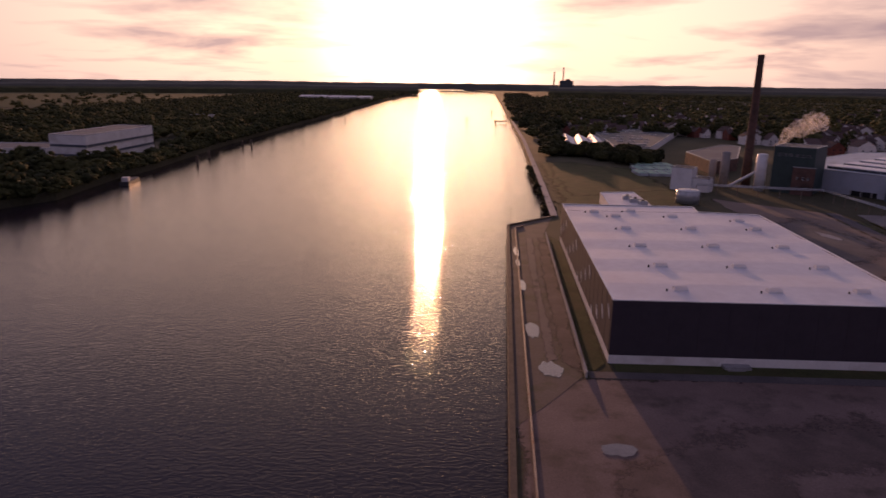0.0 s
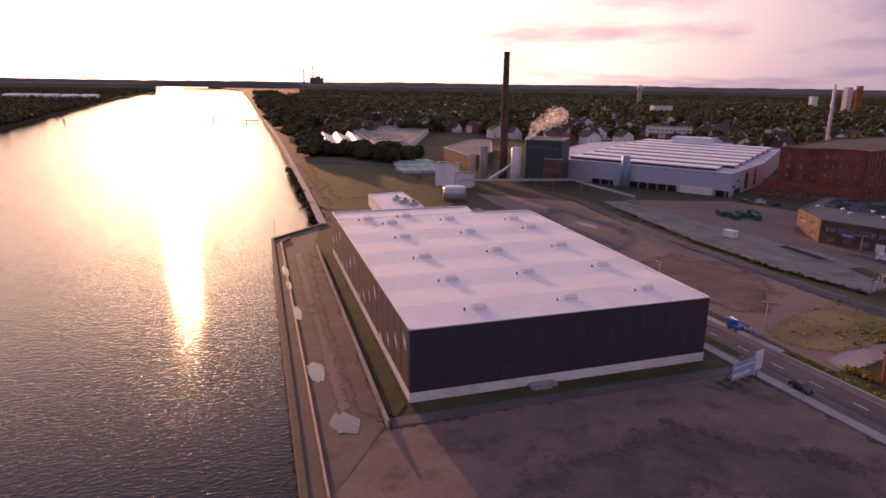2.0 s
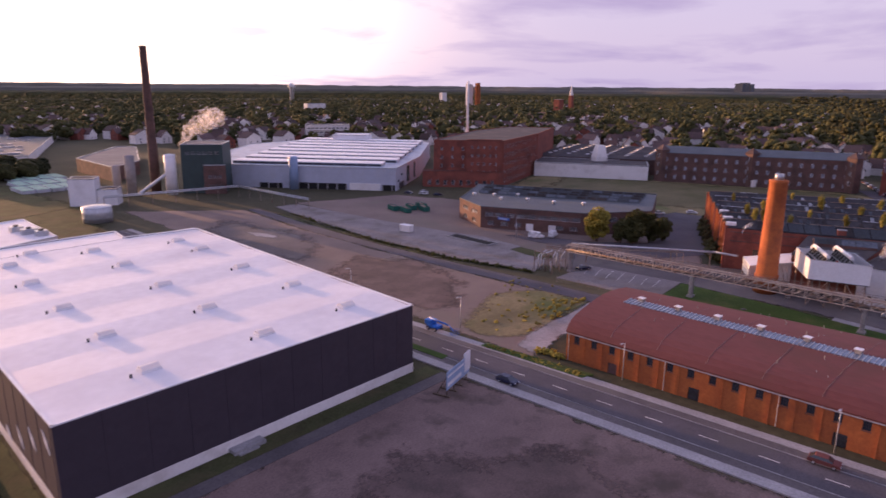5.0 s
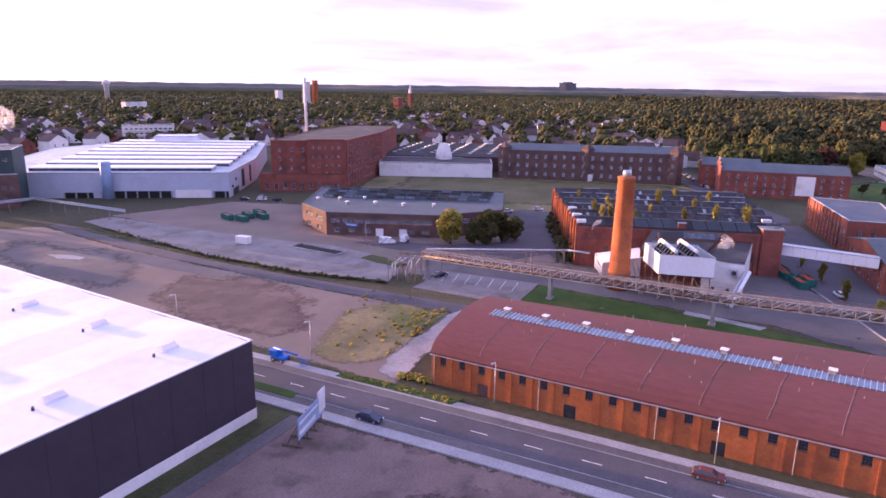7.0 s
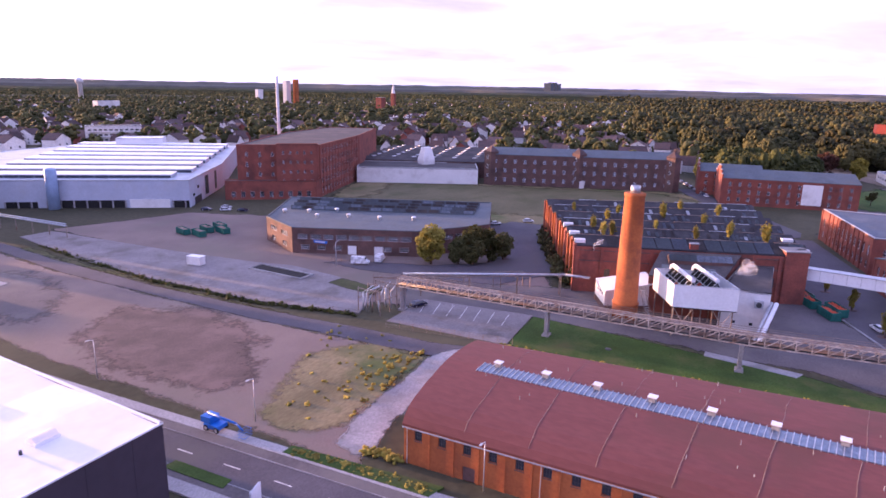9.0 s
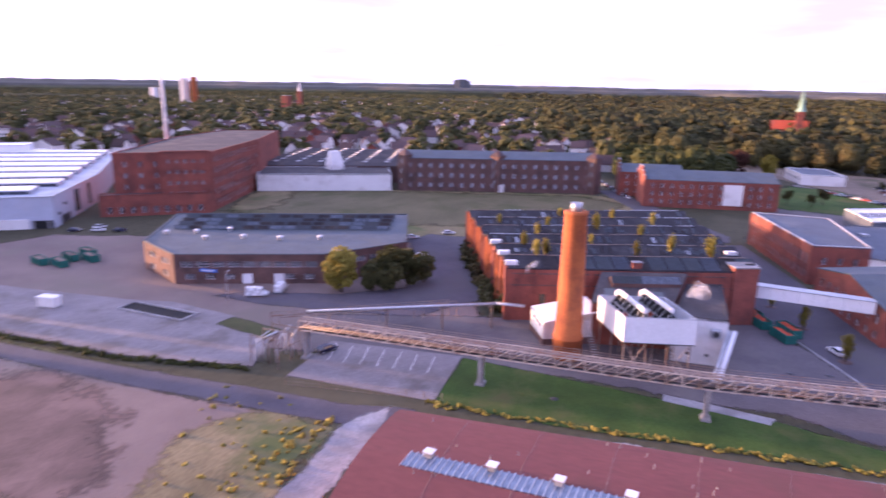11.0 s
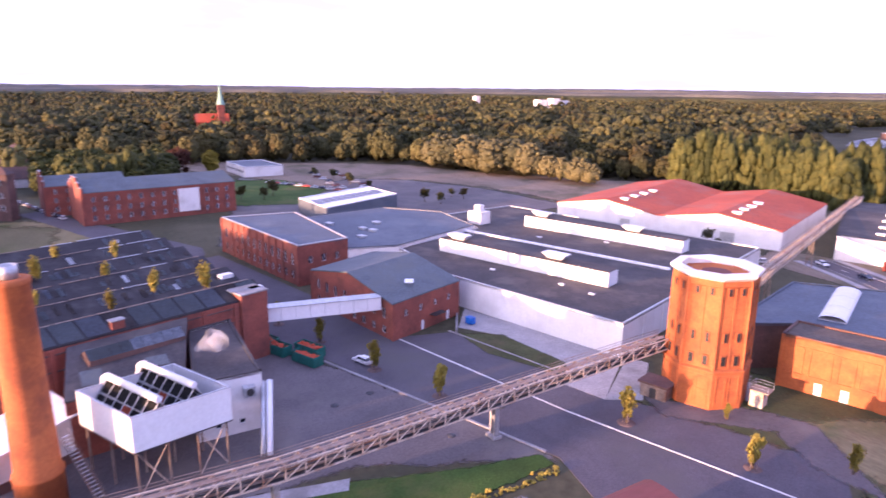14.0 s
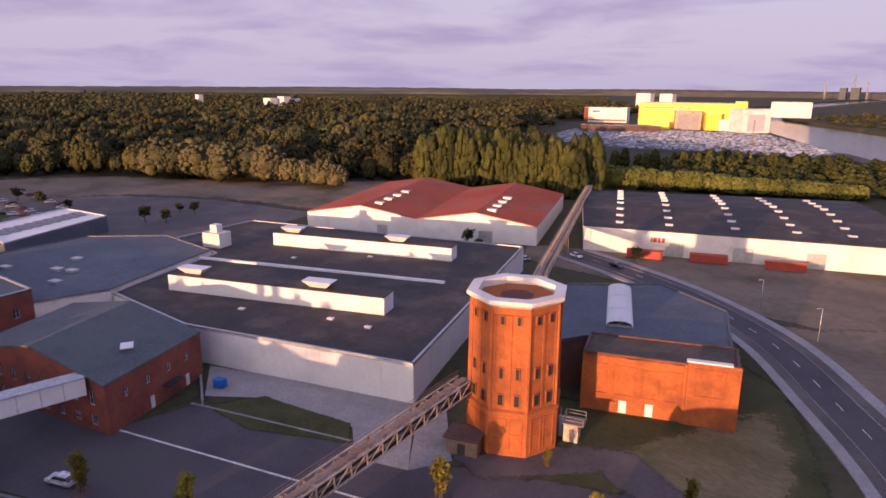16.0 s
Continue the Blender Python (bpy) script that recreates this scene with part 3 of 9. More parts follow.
def ragged(material):
    """The ground cover's material, thinning out to nothing towards its edge."""
    if material not in RAGGED:
        m = M[material].copy(); m.name = M[material].name + "_ragged"
        t = m.node_tree; n, l = t.nodes, t.links
        out = n["Material Output"]; src = out.inputs[0].links[0].from_socket
        at = n.new("ShaderNodeAttribute"); at.attribute_name = "fringe"
        geo = n.new("ShaderNodeNewGeometry")
        total = at.outputs["Fac"]
        for sc, k in ((0.09, 2.2), (0.7, 1.1)):
            no = n.new("ShaderNodeTexNoise"); no.inputs["Scale"].default_value = sc; no.inputs["Detail"].default_value = 6; no.inputs["Roughness"].default_value = 0.65
            l.new(geo.outputs["Position"], no.inputs["Vector"])
            ma = n.new("ShaderNodeMath"); ma.operation = "MULTIPLY_ADD"; ma.inputs[1].default_value = k
            ad = n.new("ShaderNodeMath"); ad.operation = "SUBTRACT"; ad.inputs[1].default_value = k * 0.5
            l.new(no.outputs["Fac"], ma.inputs[0]); l.new(total, ma.inputs[2]); l.new(ma.outputs[0], ad.inputs[0])
            total = ad.outputs[0]
        mr = n.new("ShaderNodeMapRange"); mr.interpolation_type = "SMOOTHSTEP"
        mr.inputs[1].default_value, mr.inputs[2].default_value = -0.25, 0.35
        l.new(total, mr.inputs[0])
        tr = n.new("ShaderNodeBsdfTransparent"); mx = n.new("ShaderNodeMixShader")
        l.new(mr.outputs[0], mx.inputs[0]); l.new(tr.outputs[0], mx.inputs[1]); l.new(src, mx.inputs[2]); l.new(mx.outputs[0], out.inputs[0])
        RAGGED[material] = m
    return RAGGED[material]


def patch(name, pts, material, z, label, category="ground", step=4.0, amp=0.0, soft=0.0):
    """A flat layer of ground cover, its top z above the land; soft: metres over which its edge thins out."""
    if GRID["quay"]:
        pts = [site(p) for p in pts]
    if soft:
        P = np.array(pts, float); Q = np.roll(P, -1, 0)
        lo, hi = P.min(0) - soft * 1.2, P.max(0) + soft * 1.2
        cell = max(soft / 3, (hi - lo).max() / 90)
        nx, ny = (np.ceil((hi - lo) / cell).astype(int) + 1)
        gx, gy = np.meshgrid(lo[0] + cell * np.arange(nx), lo[1] + cell * np.arange(ny), indexing="ij")
        g = np.stack([gx.ravel(), gy.ravel()], 1)
        d = np.full(len(g), 1e9); inn = np.zeros(len(g), bool)
        for a, b in zip(P, Q):
            e = b - a
            t = np.clip(((g - a) @ e) / max(e @ e, 1e-9), 0, 1)
            d = np.minimum(d, np.linalg.norm(g - a - t[:, None] * e, axis=1))
            if a[1] != b[1]:
                inn ^= ((a[1] > g[:, 1]) != (b[1] > g[:, 1])) & (g[:, 0] < (b[0] - a[0]) * (g[:, 1] - a[1]) / (b[1] - a[1]) + a[0])
        d = np.clip(np.where(inn, d, -d) / soft, -2.5, 2.5)
        idx = np.arange(nx * ny).reshape(nx, ny)
        quads = np.stack([idx[:-1, :-1], idx[1:, :-1], idx[1:, 1:], idx[:-1, 1:]], -1).reshape(-1, 4)
        quads = quads[(d[quads] > -1.0).any(1)]
        me = bpy.data.meshes.new(name)
        me.from_pydata([(x, y, z) for x, y in g], [], quads.tolist())
        me.attributes.new("fringe", "FLOAT", "POINT").data.foreach_set("value", d.astype(np.float32))
        me.materials.append(ragged(material))
        return tagged(new(name, me), label, category, kind="structure")
    bm = bmesh.new()
    if amp:
        pts = rough_outline(pts, step, amp, len(pts) + z * 100)
    area = sum(a[0] * b[1] - b[0] * a[1] for a, b in zip(pts, pts[1:] + pts[:1]))
    pts = pts if area > 0 else pts[::-1]
    top, low = [bm.verts.new((x, y, z)) for x, y in pts], [bm.verts.new((x, y, -0.2)) for x, y in pts]
    f = bm.faces.new(top)
    for i in range(len(pts)):
        j = (i + 1) % len(pts)
        bm.faces.new((low[i], low[j], top[j], top[i]))
    bmesh.ops.triangulate(bm, faces=[f])
    return tagged(part(name, bm, M[material]), label, category, kind="structure")


def smooth_line(pts, step=4.0):
    """A rounded line through plan points."""
    out = []
    for i in range(len(pts) - 1):
        p0, p1, p2, p3 = (Vector(pts[max(0, min(len(pts) - 1, k))]) for k in (i - 1, i, i + 1, i + 2))
        n = max(2, int((p2 - p1).length / step))
        for k in range(n):
            t = k / n
            out.append(0.5 * ((2 * p1) + (p2 - p0) * t + (2 * p0 - 5 * p1 + 4 * p2 - p3) * t * t + (3 * p1 - p0 - 3 * p2 + p3) * t ** 3))
    return out + [Vector(pts[-1])]


def ribbon(bm, line, o0, o1, z0, z1):
    """A strip along a line between two offsets to its left side, with thickness."""
    rows = []
    for i, p in enumerate(line):
        d = (line[min(i + 1, len(line) - 1)] - line[max(i - 1, 0)]).normalized()
        nrm = Vector((-d.y, d.x))
        a, b = p + nrm * o0, p + nrm * o1
        rows.append([bm.verts.new((*q, z)) for q, z in ((a, z0), (a, z1), (b, z1), (b, z0))])
    for r, s in zip(rows, rows[1:]):
        for k in range(3):
            bm.faces.new((r[k], s[k], s[k + 1], r[k + 1]))
    bm.faces.new(rows[0]); bm.faces.new(rows[-1][::-1])
    bmesh.ops.recalc_face_normals(bm, faces=bm.faces)


ROAD = smooth_line([(92, 292), (96, 234), (100.5, 176), (105.2, 124), (109.2, 80), (113, 40), (121, 2), (134, -28), (150, -52), (168, -75), (192, -93), (216, -104), (240, -112)])
GRID["quay"] = True
patch("ground_gravel_lot", [(6, -40), (112, -30), (101, 60), (99, 124), (26, 121), (10, 121)], "sand", 0.03, "reddish brown bare gravel lot with dark stains", soft=3)
patch("ground_quay_strip", [(8, 100), (23.6, 122), (29, 247), (36, 281), (17, 262)], "quay_soil", 0.06, "trodden earth strip along the quay", amp=0.3)
GRID["quay"] = False
patch("ground_dusty_field", [(114, 112), (120, 118), (153, 134), (150, 170), (148, 205), (147, 250), (150, 300), (110, 330), (112, 200)], "dust", 0.04, "wide dusty brown building plot", soft=2.5)
patch("ground_dry_grass", [(141.6, 148), (152, 142), (153.5, 131), (152.5, 126), (140, 124.5), (131, 122.8), (121, 124), (116, 130), (117.5, 138), (126, 141)], "dry", 0.08, "dry yellowed grass patch with weeds", soft=5)
patch("ground_dark_soil", [(117, 148), (128, 150), (143, 163), (148, 186), (139, 205), (124, 196), (116, 176)], "mulch", 0.07, "darker trodden soil on the building plot", soft=9)
patch("ground_grey_soil", [(120, 210), (136, 222), (143, 250), (132, 285), (119, 270), (114, 235)], "yard", 0.07, "greyish compacted soil on the building plot", soft=10)
patch("ground_olive_weeds", [(153.5, 168), (156.5, 166), (155.5, 190), (154.8, 216), (156, 252), (158, 280), (154.5, 280), (153.2, 230)], "grass_dark", 0.09, "thin olive weeds along the old lane", soft=2.2)
patch("ground_sand_heap", [(131, 243), (134, 245), (133, 252), (129, 258), (128, 250)], "concrete", 0.16, "pale spilt sand on the building plot", soft=1.5)
patch("ground_lot_dark", [(30, 60), (52, 50), (84, 62), (92, 88), (70, 104), (44, 98), (26, 84)], "mulch", 0.06, "dark wet soil in the gravel lot", soft=9)
patch("ground_lot_pale", [(48, 70), (66, 66), (78, 78), (66, 90), (50, 86)], "sand", 0.09, "paler gravel in the middle of the lot", soft=6)
patch("ground_sand_path", [(163, 121), (154.5, 126), (145, 124.5), (136, 124.2), (124, 122.5), (117.5, 120.5), (116.2, 116.5), (119, 114.3), (127, 117.3), (136, 118), (153, 119)], "concrete", 0.11, "pale sandy track beside the brick shed", soft=1.6)
patch("ground_dry_field", [(500, 26), (450, -5), (476, -28), (456, -62), (413, -88), (352, -102), (345, -130), (372, -172), (395, -190), (459, -124), (534, -80), (558, -32), (600, 60), (560, 66)], "meadow", 0.05, "broad dry meadow in front of the wood", soft=9)
patch("ground_shed_parking", [(332, 62), (420, 44), (505, 30), (452, -2), (480, -26), (458, -58), (414, -84), (352, -98), (342, -60), (330, 0)], "yard", 0.04, "grey parking ground round the solar shed", soft=4)
GRID["quay"] = True
patch("ground_far_meadow", [(45, 292), (100, 300), (118, 350), (110, 430), (75, 490), (50, 480)], "grass_dark", 0.05, "olive meadow on the river bank", soft=8)
GRID["quay"] = False
patch("ground_mill_lawn", [(262, 205), (290, 265), (334, 285), (372, 222), (405, 132), (396, 108), (380, 96), (312, 86), (283, 150)], "dry", 0.04, "mown yellowish lawn before the old mill", soft=6)
patch("ground_works_yard", [(172, 160), (176, 210), (176, 300), (225, 286), (262, 205), (278, 152), (240, 138), (211, 122), (190, 120)], "dust", 0.05, "worn pinkish brown works yard", soft=3)
patch("ground_plant_yard", [(176, 148), (186, 120), (187, 56), (177, 30), (190, 34), (226, 54), (236, 62), (214, 116), (206, 135), (196, 160)], "yard", 0.06, "worn yard around the boiler plant", soft=2.5)
patch("ground_asphalt_yard", [(140, 15), (160, -8), (188, 8), (205, 13), (230, 22), (232, 36), (262, 43), (320, 62), (310, 82), (236, 61), (226, 52), (187, 35), (178, 30), (150, 34)], "asphalt", 0.08, "dark asphalt yard with painted lines", amp=0.0)
patch("ground_tower_grass", [(158, -7), (188, 8), (191, -2), (190, -21), (163, -30), (166, -44), (174, -64), (157, -50), (145, -24), (139, 2), (140, 10)], "grass_dark", 0.12, "thin grass and bare soil round the tower", soft=2.5)
patch("ground_lawn", [(187, 117.2), (185.8, 88), (184.3, 72), (184.6, 60), (181.5, 46.7), (179.9, 31.9), (176.6, 31.7), (174.4, 46), (171.8, 62), (169.6, 79), (167.5, 94.6), (166.9, 115)], "grass", 0.09, "fresh green lawn under the conveyor bridge", soft=1.0)
patch("ground_parking_pad", [(165.2, 144.6), (167.2, 115.2), (187.4, 117.6), (183.4, 146)], "old_concrete", 0.13, "pale concrete parking pad")
patch("ground_concrete_platform", [(163, 296), (161, 278), (157.6, 250), (156.8, 216), (159, 180), (165.5, 153), (183.3, 160), (186.8, 179), (188, 195), (184.6, 206.7), (179.5, 240), (174, 296)], "old_concrete", 0.28, "long pale concrete platform", amp=0.2)
patch("ground_old_lane", [(150.9, 299), (147.0, 246), (148.2, 204), (149.9, 167), (152.8, 136), (154, 118), (164, 116), (160, 128.7), (157.9, 152), (155.4, 174.5), (153.3, 210), (153.6, 258), (156, 299)], "asphalt", 0.1, "old grey asphalt lane", soft=0.9)
patch("ground_mound_grass", [(229, 22), (224, 13), (206, 9), (201, 13), (216, 21)], "grass_dark", 0.16, "small triangular lawn", soft=0.8)
patch("ground_gravel_walk", [(232, 20), (243, 13), (204, -4), (190, 12), (198, 15), (205, 9.5), (224, 13.5)], "paving", 0.1, "pale gravel apron along the white hall")
patch("ground_hall_yard", [(150, -84), (160, -90), (250, -95), (256, -112), (238, -121), (158, -156), (120, -170), (100, -150)], "meadow", 0.05, "pinkish brown yard before the long white hall", soft=3)
patch("ground_road_verge", [(128, -40), (150, -62), (172, -86), (160, -90), (110, -140), (80, -60)], "meadow", 0.07, "dry grassy verge outside the bend of the road", soft=3)
bm = bmesh.new(); ribbon(bm, ROAD, -3.4, 3.4, -0.2, 0.16)
tagged(part("road", bm, M["asphalt"]), "dark asphalt road bending past the brick tower", "road", kind="structure")
for o0, o1, z, mt, nm, lb in ((-5.7, -3.55, 0.2, "yard", "pavement_parking_west", "grey paved parking bays beside the road"), (-8.0, -5.7, 0.26, "paving", "pavement_west", "pale paved footpath along the road"),
                              (3.55, 5.6, 0.2, "yard", "pavement_parking_east", "grey paved parking bays beside the road"), (5.6, 7.6, 0.26, "paving", "pavement_east", "pale paved footpath along the road")):
    bm = bmesh.new(); ribbon(bm, ROAD, o0, o1, -0.2, z)
    tagged(part(nm, bm, M[mt]), lb, "pavement", kind="structure")
for o0, o1 in ((-3.55, -3.4), (3.4, 3.55)):
    bm = bmesh.new(); ribbon(bm, ROAD, o0, o1, -0.2, 0.28)
    tagged(part("kerb", bm, M["concrete"]), "pale concrete kerb of the road", "kerb", kind="structure")
# lane dashes of 3 m every 9 m
acc, marks = 0.0, thing("road_marking", 106, 100, label="white dashed centre line on the asphalt road", category="road marking", kind="structure")
for i in range(len(ROAD) - 1):
    a, b = ROAD[i], ROAD[i + 1]
    seg = (b - a).length
    while acc < seg:
        t = acc / seg
        p = a.lerp(b, t); d = (b - a).normalized()
        bm = bmesh.new()
        box(bm, 0, 3, -0.08, 0.08, 0, 0.012)
        part("dash", bm, M["paint_line"], marks, m=Matrix.Translation((p.x - 106, p.y - 100, 0.163)) @ Matrix.Rotation(math.atan2(d.y, d.x), 4, "Z"))
        acc += 9.0
    acc -= seg


# ---- buildings ----
def bil(c, u, v, z):
    a = Vector(c[0]).lerp(Vector(c[1]), u); b = Vector(c[3]).lerp(Vector(c[2]), u)
    p = a.lerp(b, v)
    return Vector((p.x, p.y, z))


def roof_solid(bm, c, profile, z, over=0.4, thick=0.3):
    """A roof whose cross-section over v is the profile (v, rise), carried along u."""
    lu = (Vector(c[1]) - Vector(c[0])).length
    e = over / lu
    rows = []
    for v, dz in profile:
        rows.append([bm.verts.new(bil(c, u, v, z + dz + k)) for u in (-e, 1 + e) for k in (0, thick)])
    for r, s in zip(rows, rows[1:]):
        bm.faces.new((r[1], r[3], s[3], s[1])); bm.faces.new((r[0], s[0], s[2], r[2]))
        bm.faces.new((r[0], r[1], s[1], s[0])); bm.faces.new((r[2], s[2], s[3], r[3]))
    r, s = rows[0], rows[-1]
    bm.faces.new((r[0], r[2], r[3], r[1])); bm.faces.new((s[0], s[1], s[3], s[2]))
    bmesh.ops.recalc_face_normals(bm, faces=bm.faces)


def gable_wall(bm, c, profile, z, u, thick=0.35):
    pts = [bil(c, u, v, z + dz) for v, dz in profile]
    low = [bil(c, u, v, z - 0.02) for v, dz in profile]
    for i in range(len(pts) - 1):
        q = [low[i], low[i + 1], pts[i + 1], pts[i]]
        if (q[1] - q[2]).length < 1e-3 and (q[0] - q[3]).length < 1e-3:
            continue
        k = []
        for w in q:
            if not any((w - x).length < 1e-4 for x in k):
                k.append(w)
        if len(k) > 2:
            bm.faces.new([bm.verts.new(w) for w in k])


WINDOWS = {}


def window_meshes(w, h, nx, nz, frame_mat, pane_mat):
    key = (round(w, 2), round(h, 2), nx, nz, frame_mat, pane_mat)
    if key not in WINDOWS:
        bm = bmesh.new()
        t = 0.07
        for x0, x1, a, b in ((0, w, 0, t), (0, w, h - t, h), (0, t, t, h - t), (w - t, w, t, h - t)):
            box(bm, x0, x1, 0, 0.08, a, b)
        for i in range(1, nx):
            box(bm, w * i / nx - 0.03, w * i / nx + 0.03, 0.01, 0.07, t, h - t)
        for i in range(1, nz):
            box(bm, t, w - t, 0.015, 0.065, h * i / nz - 0.025, h * i / nz + 0.025)
        fr = mesh_of(bm, "window", M[frame_mat])
        bm = bmesh.new(); box(bm, t * 0.5, w - t * 0.5, 0.03, 0.05, t * 0.5, h - t * 0.5)
        WINDOWS[key] = fr, mesh_of(bm, "pane", M[pane_mat])
    return WINDOWS[key]


def put_window(parent, m, x, z, w, h, nx=2, nz=3, frame="white_metal", pane="glass", depth=0.18):
    fr, pn = window_meshes(w, h, nx, nz, frame, pane)
    wdw = part("window", fr, None, parent, m=m @ Matrix.Translation((x, depth, z)))
    part("pane", pn, None, wdw)
    return wdw


def spread(n, length, w, margin=1.5):
    """n even places for openings of width w along a wall."""
    s = (length - 2 * margin) / n
    return [margin + s * (i + 0.5) - w / 2 for i in range(n)]


FOOT = []


def building(name, corners, h, wall, label, category="building", roof=("flat",), roofmat="felt", rows={}, frame="white_metal", pane="glass", cornice=None, plinth=None, over=0.35, pilasters={}, doors={}, group="", openings={}):
    """corners: plan, counter-clockwise. rows: edge number -> list of (count, width, height, sill, nx, nz).
    doors: edge number -> list of (x, width, height, material); openings: edge number -> list of single windows (x, width, height, sill, nx, nz)."""
    ob = thing(name, *corners[0], label=label, category=category, group=group)
    FOOT.append([site(p) for p in corners] if GRID["quay"] else corners)
    c = local(ob, corners)
    n = len(c)
    for e in range(n):
        a, b = c[e], c[(e + 1) % n]
        m, length = edge_frame(a, b)
        holes, wins = [], []
        for x, w, hh, mt in doors.get(e, ()):
            holes.append((x, x + w, 0.0, hh))
        for cnt, w, hh, sill, nx, nz in rows.get(e, ()):
            for x in spread(cnt, length, w):
                q = (x, x + w, sill, sill + hh)
                if any(q[0] < o[1] and o[0] < q[1] and q[2] < o[3] and o[2] < q[3] for o in holes):
                    continue
                holes.append(q); wins.append((x, sill, w, hh, nx, nz))
        for x, w, hh, sill, nx, nz in openings.get(e, ()):
            holes.append((x, x + w, sill, sill + hh)); wins.append((x, sill, w, hh, nx, nz))
        bm = bmesh.new()
        wall_skin(bm, m, length, h, holes)
        part("wall", bm, M[wall], ob)
        for x, sill, w, hh, nx, nz in wins:
            put_window(ob, m, x, sill, w, hh, nx, nz, frame, pane)
        for x, w, hh, mt in doors.get(e, ()):
            bm = bmesh.new(); box(bm, 0.02, w - 0.02, 0.16, 0.24, 0.0, hh - 0.02)
            leaf = part("door", bm, M[mt], ob, m=m @ Matrix.Translation((x, 0, 0)))
            for k in range(1, max(2, int(hh / 0.6))):
                bm = bmesh.new(); box(bm, 0.06, w - 0.06, 0.145, 0.16, k * 0.6 - 0.02, k * 0.6 + 0.02)
                part("rib", bm, M[mt], leaf)
        if e in pilasters:
            cnt, pw, pd = pilasters[e]
            for k in range(cnt + 1):
                x = 0.02 + (length - pw - 0.04) * k / cnt
                if any(o[0] < x + pw and x < o[1] for o in holes):
                    continue
                bm = bmesh.new(); box(bm, x, x + pw, -pd, 0.02, 0, h - 0.1, m)
                part("pilaster", bm, M[wall], ob)
        if cornice:
            bm = bmesh.new(); box(bm, -0.12, length + 0.12, -0.14, 0.2, h - 0.5, h + 0.02, m)
            part("cornice", bm, M[cornice], ob)
        if plinth:
            bm = bmesh.new(); box(bm, -0.03, length + 0.03, -0.06, 0.1, 0, plinth[0], m)
            part("plinth", bm, M[plinth[1]], ob)
    bm = bmesh.new()
    kind = roof[0]
    if kind == "flat":
        prism(bm, c, h - 0.35, h - 0.05)
        part("roof", bm, M[roofmat], ob)
        for e in range(n):
            m, length = edge_frame(c[e], c[(e + 1) % n])
            bm = bmesh.new(); box(bm, 0, length, 0.0, 0.45, h + 0.005, h + 0.25, m)
            part("parapet", bm, M[roof[1] if len(roof) > 1 else "zinc"], ob)
    else:
        prof = roof[1]
        roof_solid(bm, c, prof, h + 0.01, over)
        part("roof", bm, M[roofmat], ob)
        for u in (0.0, 1.0):
            bm = bmesh.new()
            gable_wall(bm, c, prof, h + 0.02, u + (0.002 if u == 0 else -0.002))
            part("gable", bm, M[wall], ob)
    return ob


def gable(rise, n=1):
    out = []
    for i in range(n):
        out += [(i / n, 0.0), ((i + 0.5) / n, rise)]
    return out + [(1.0, 0.0)]


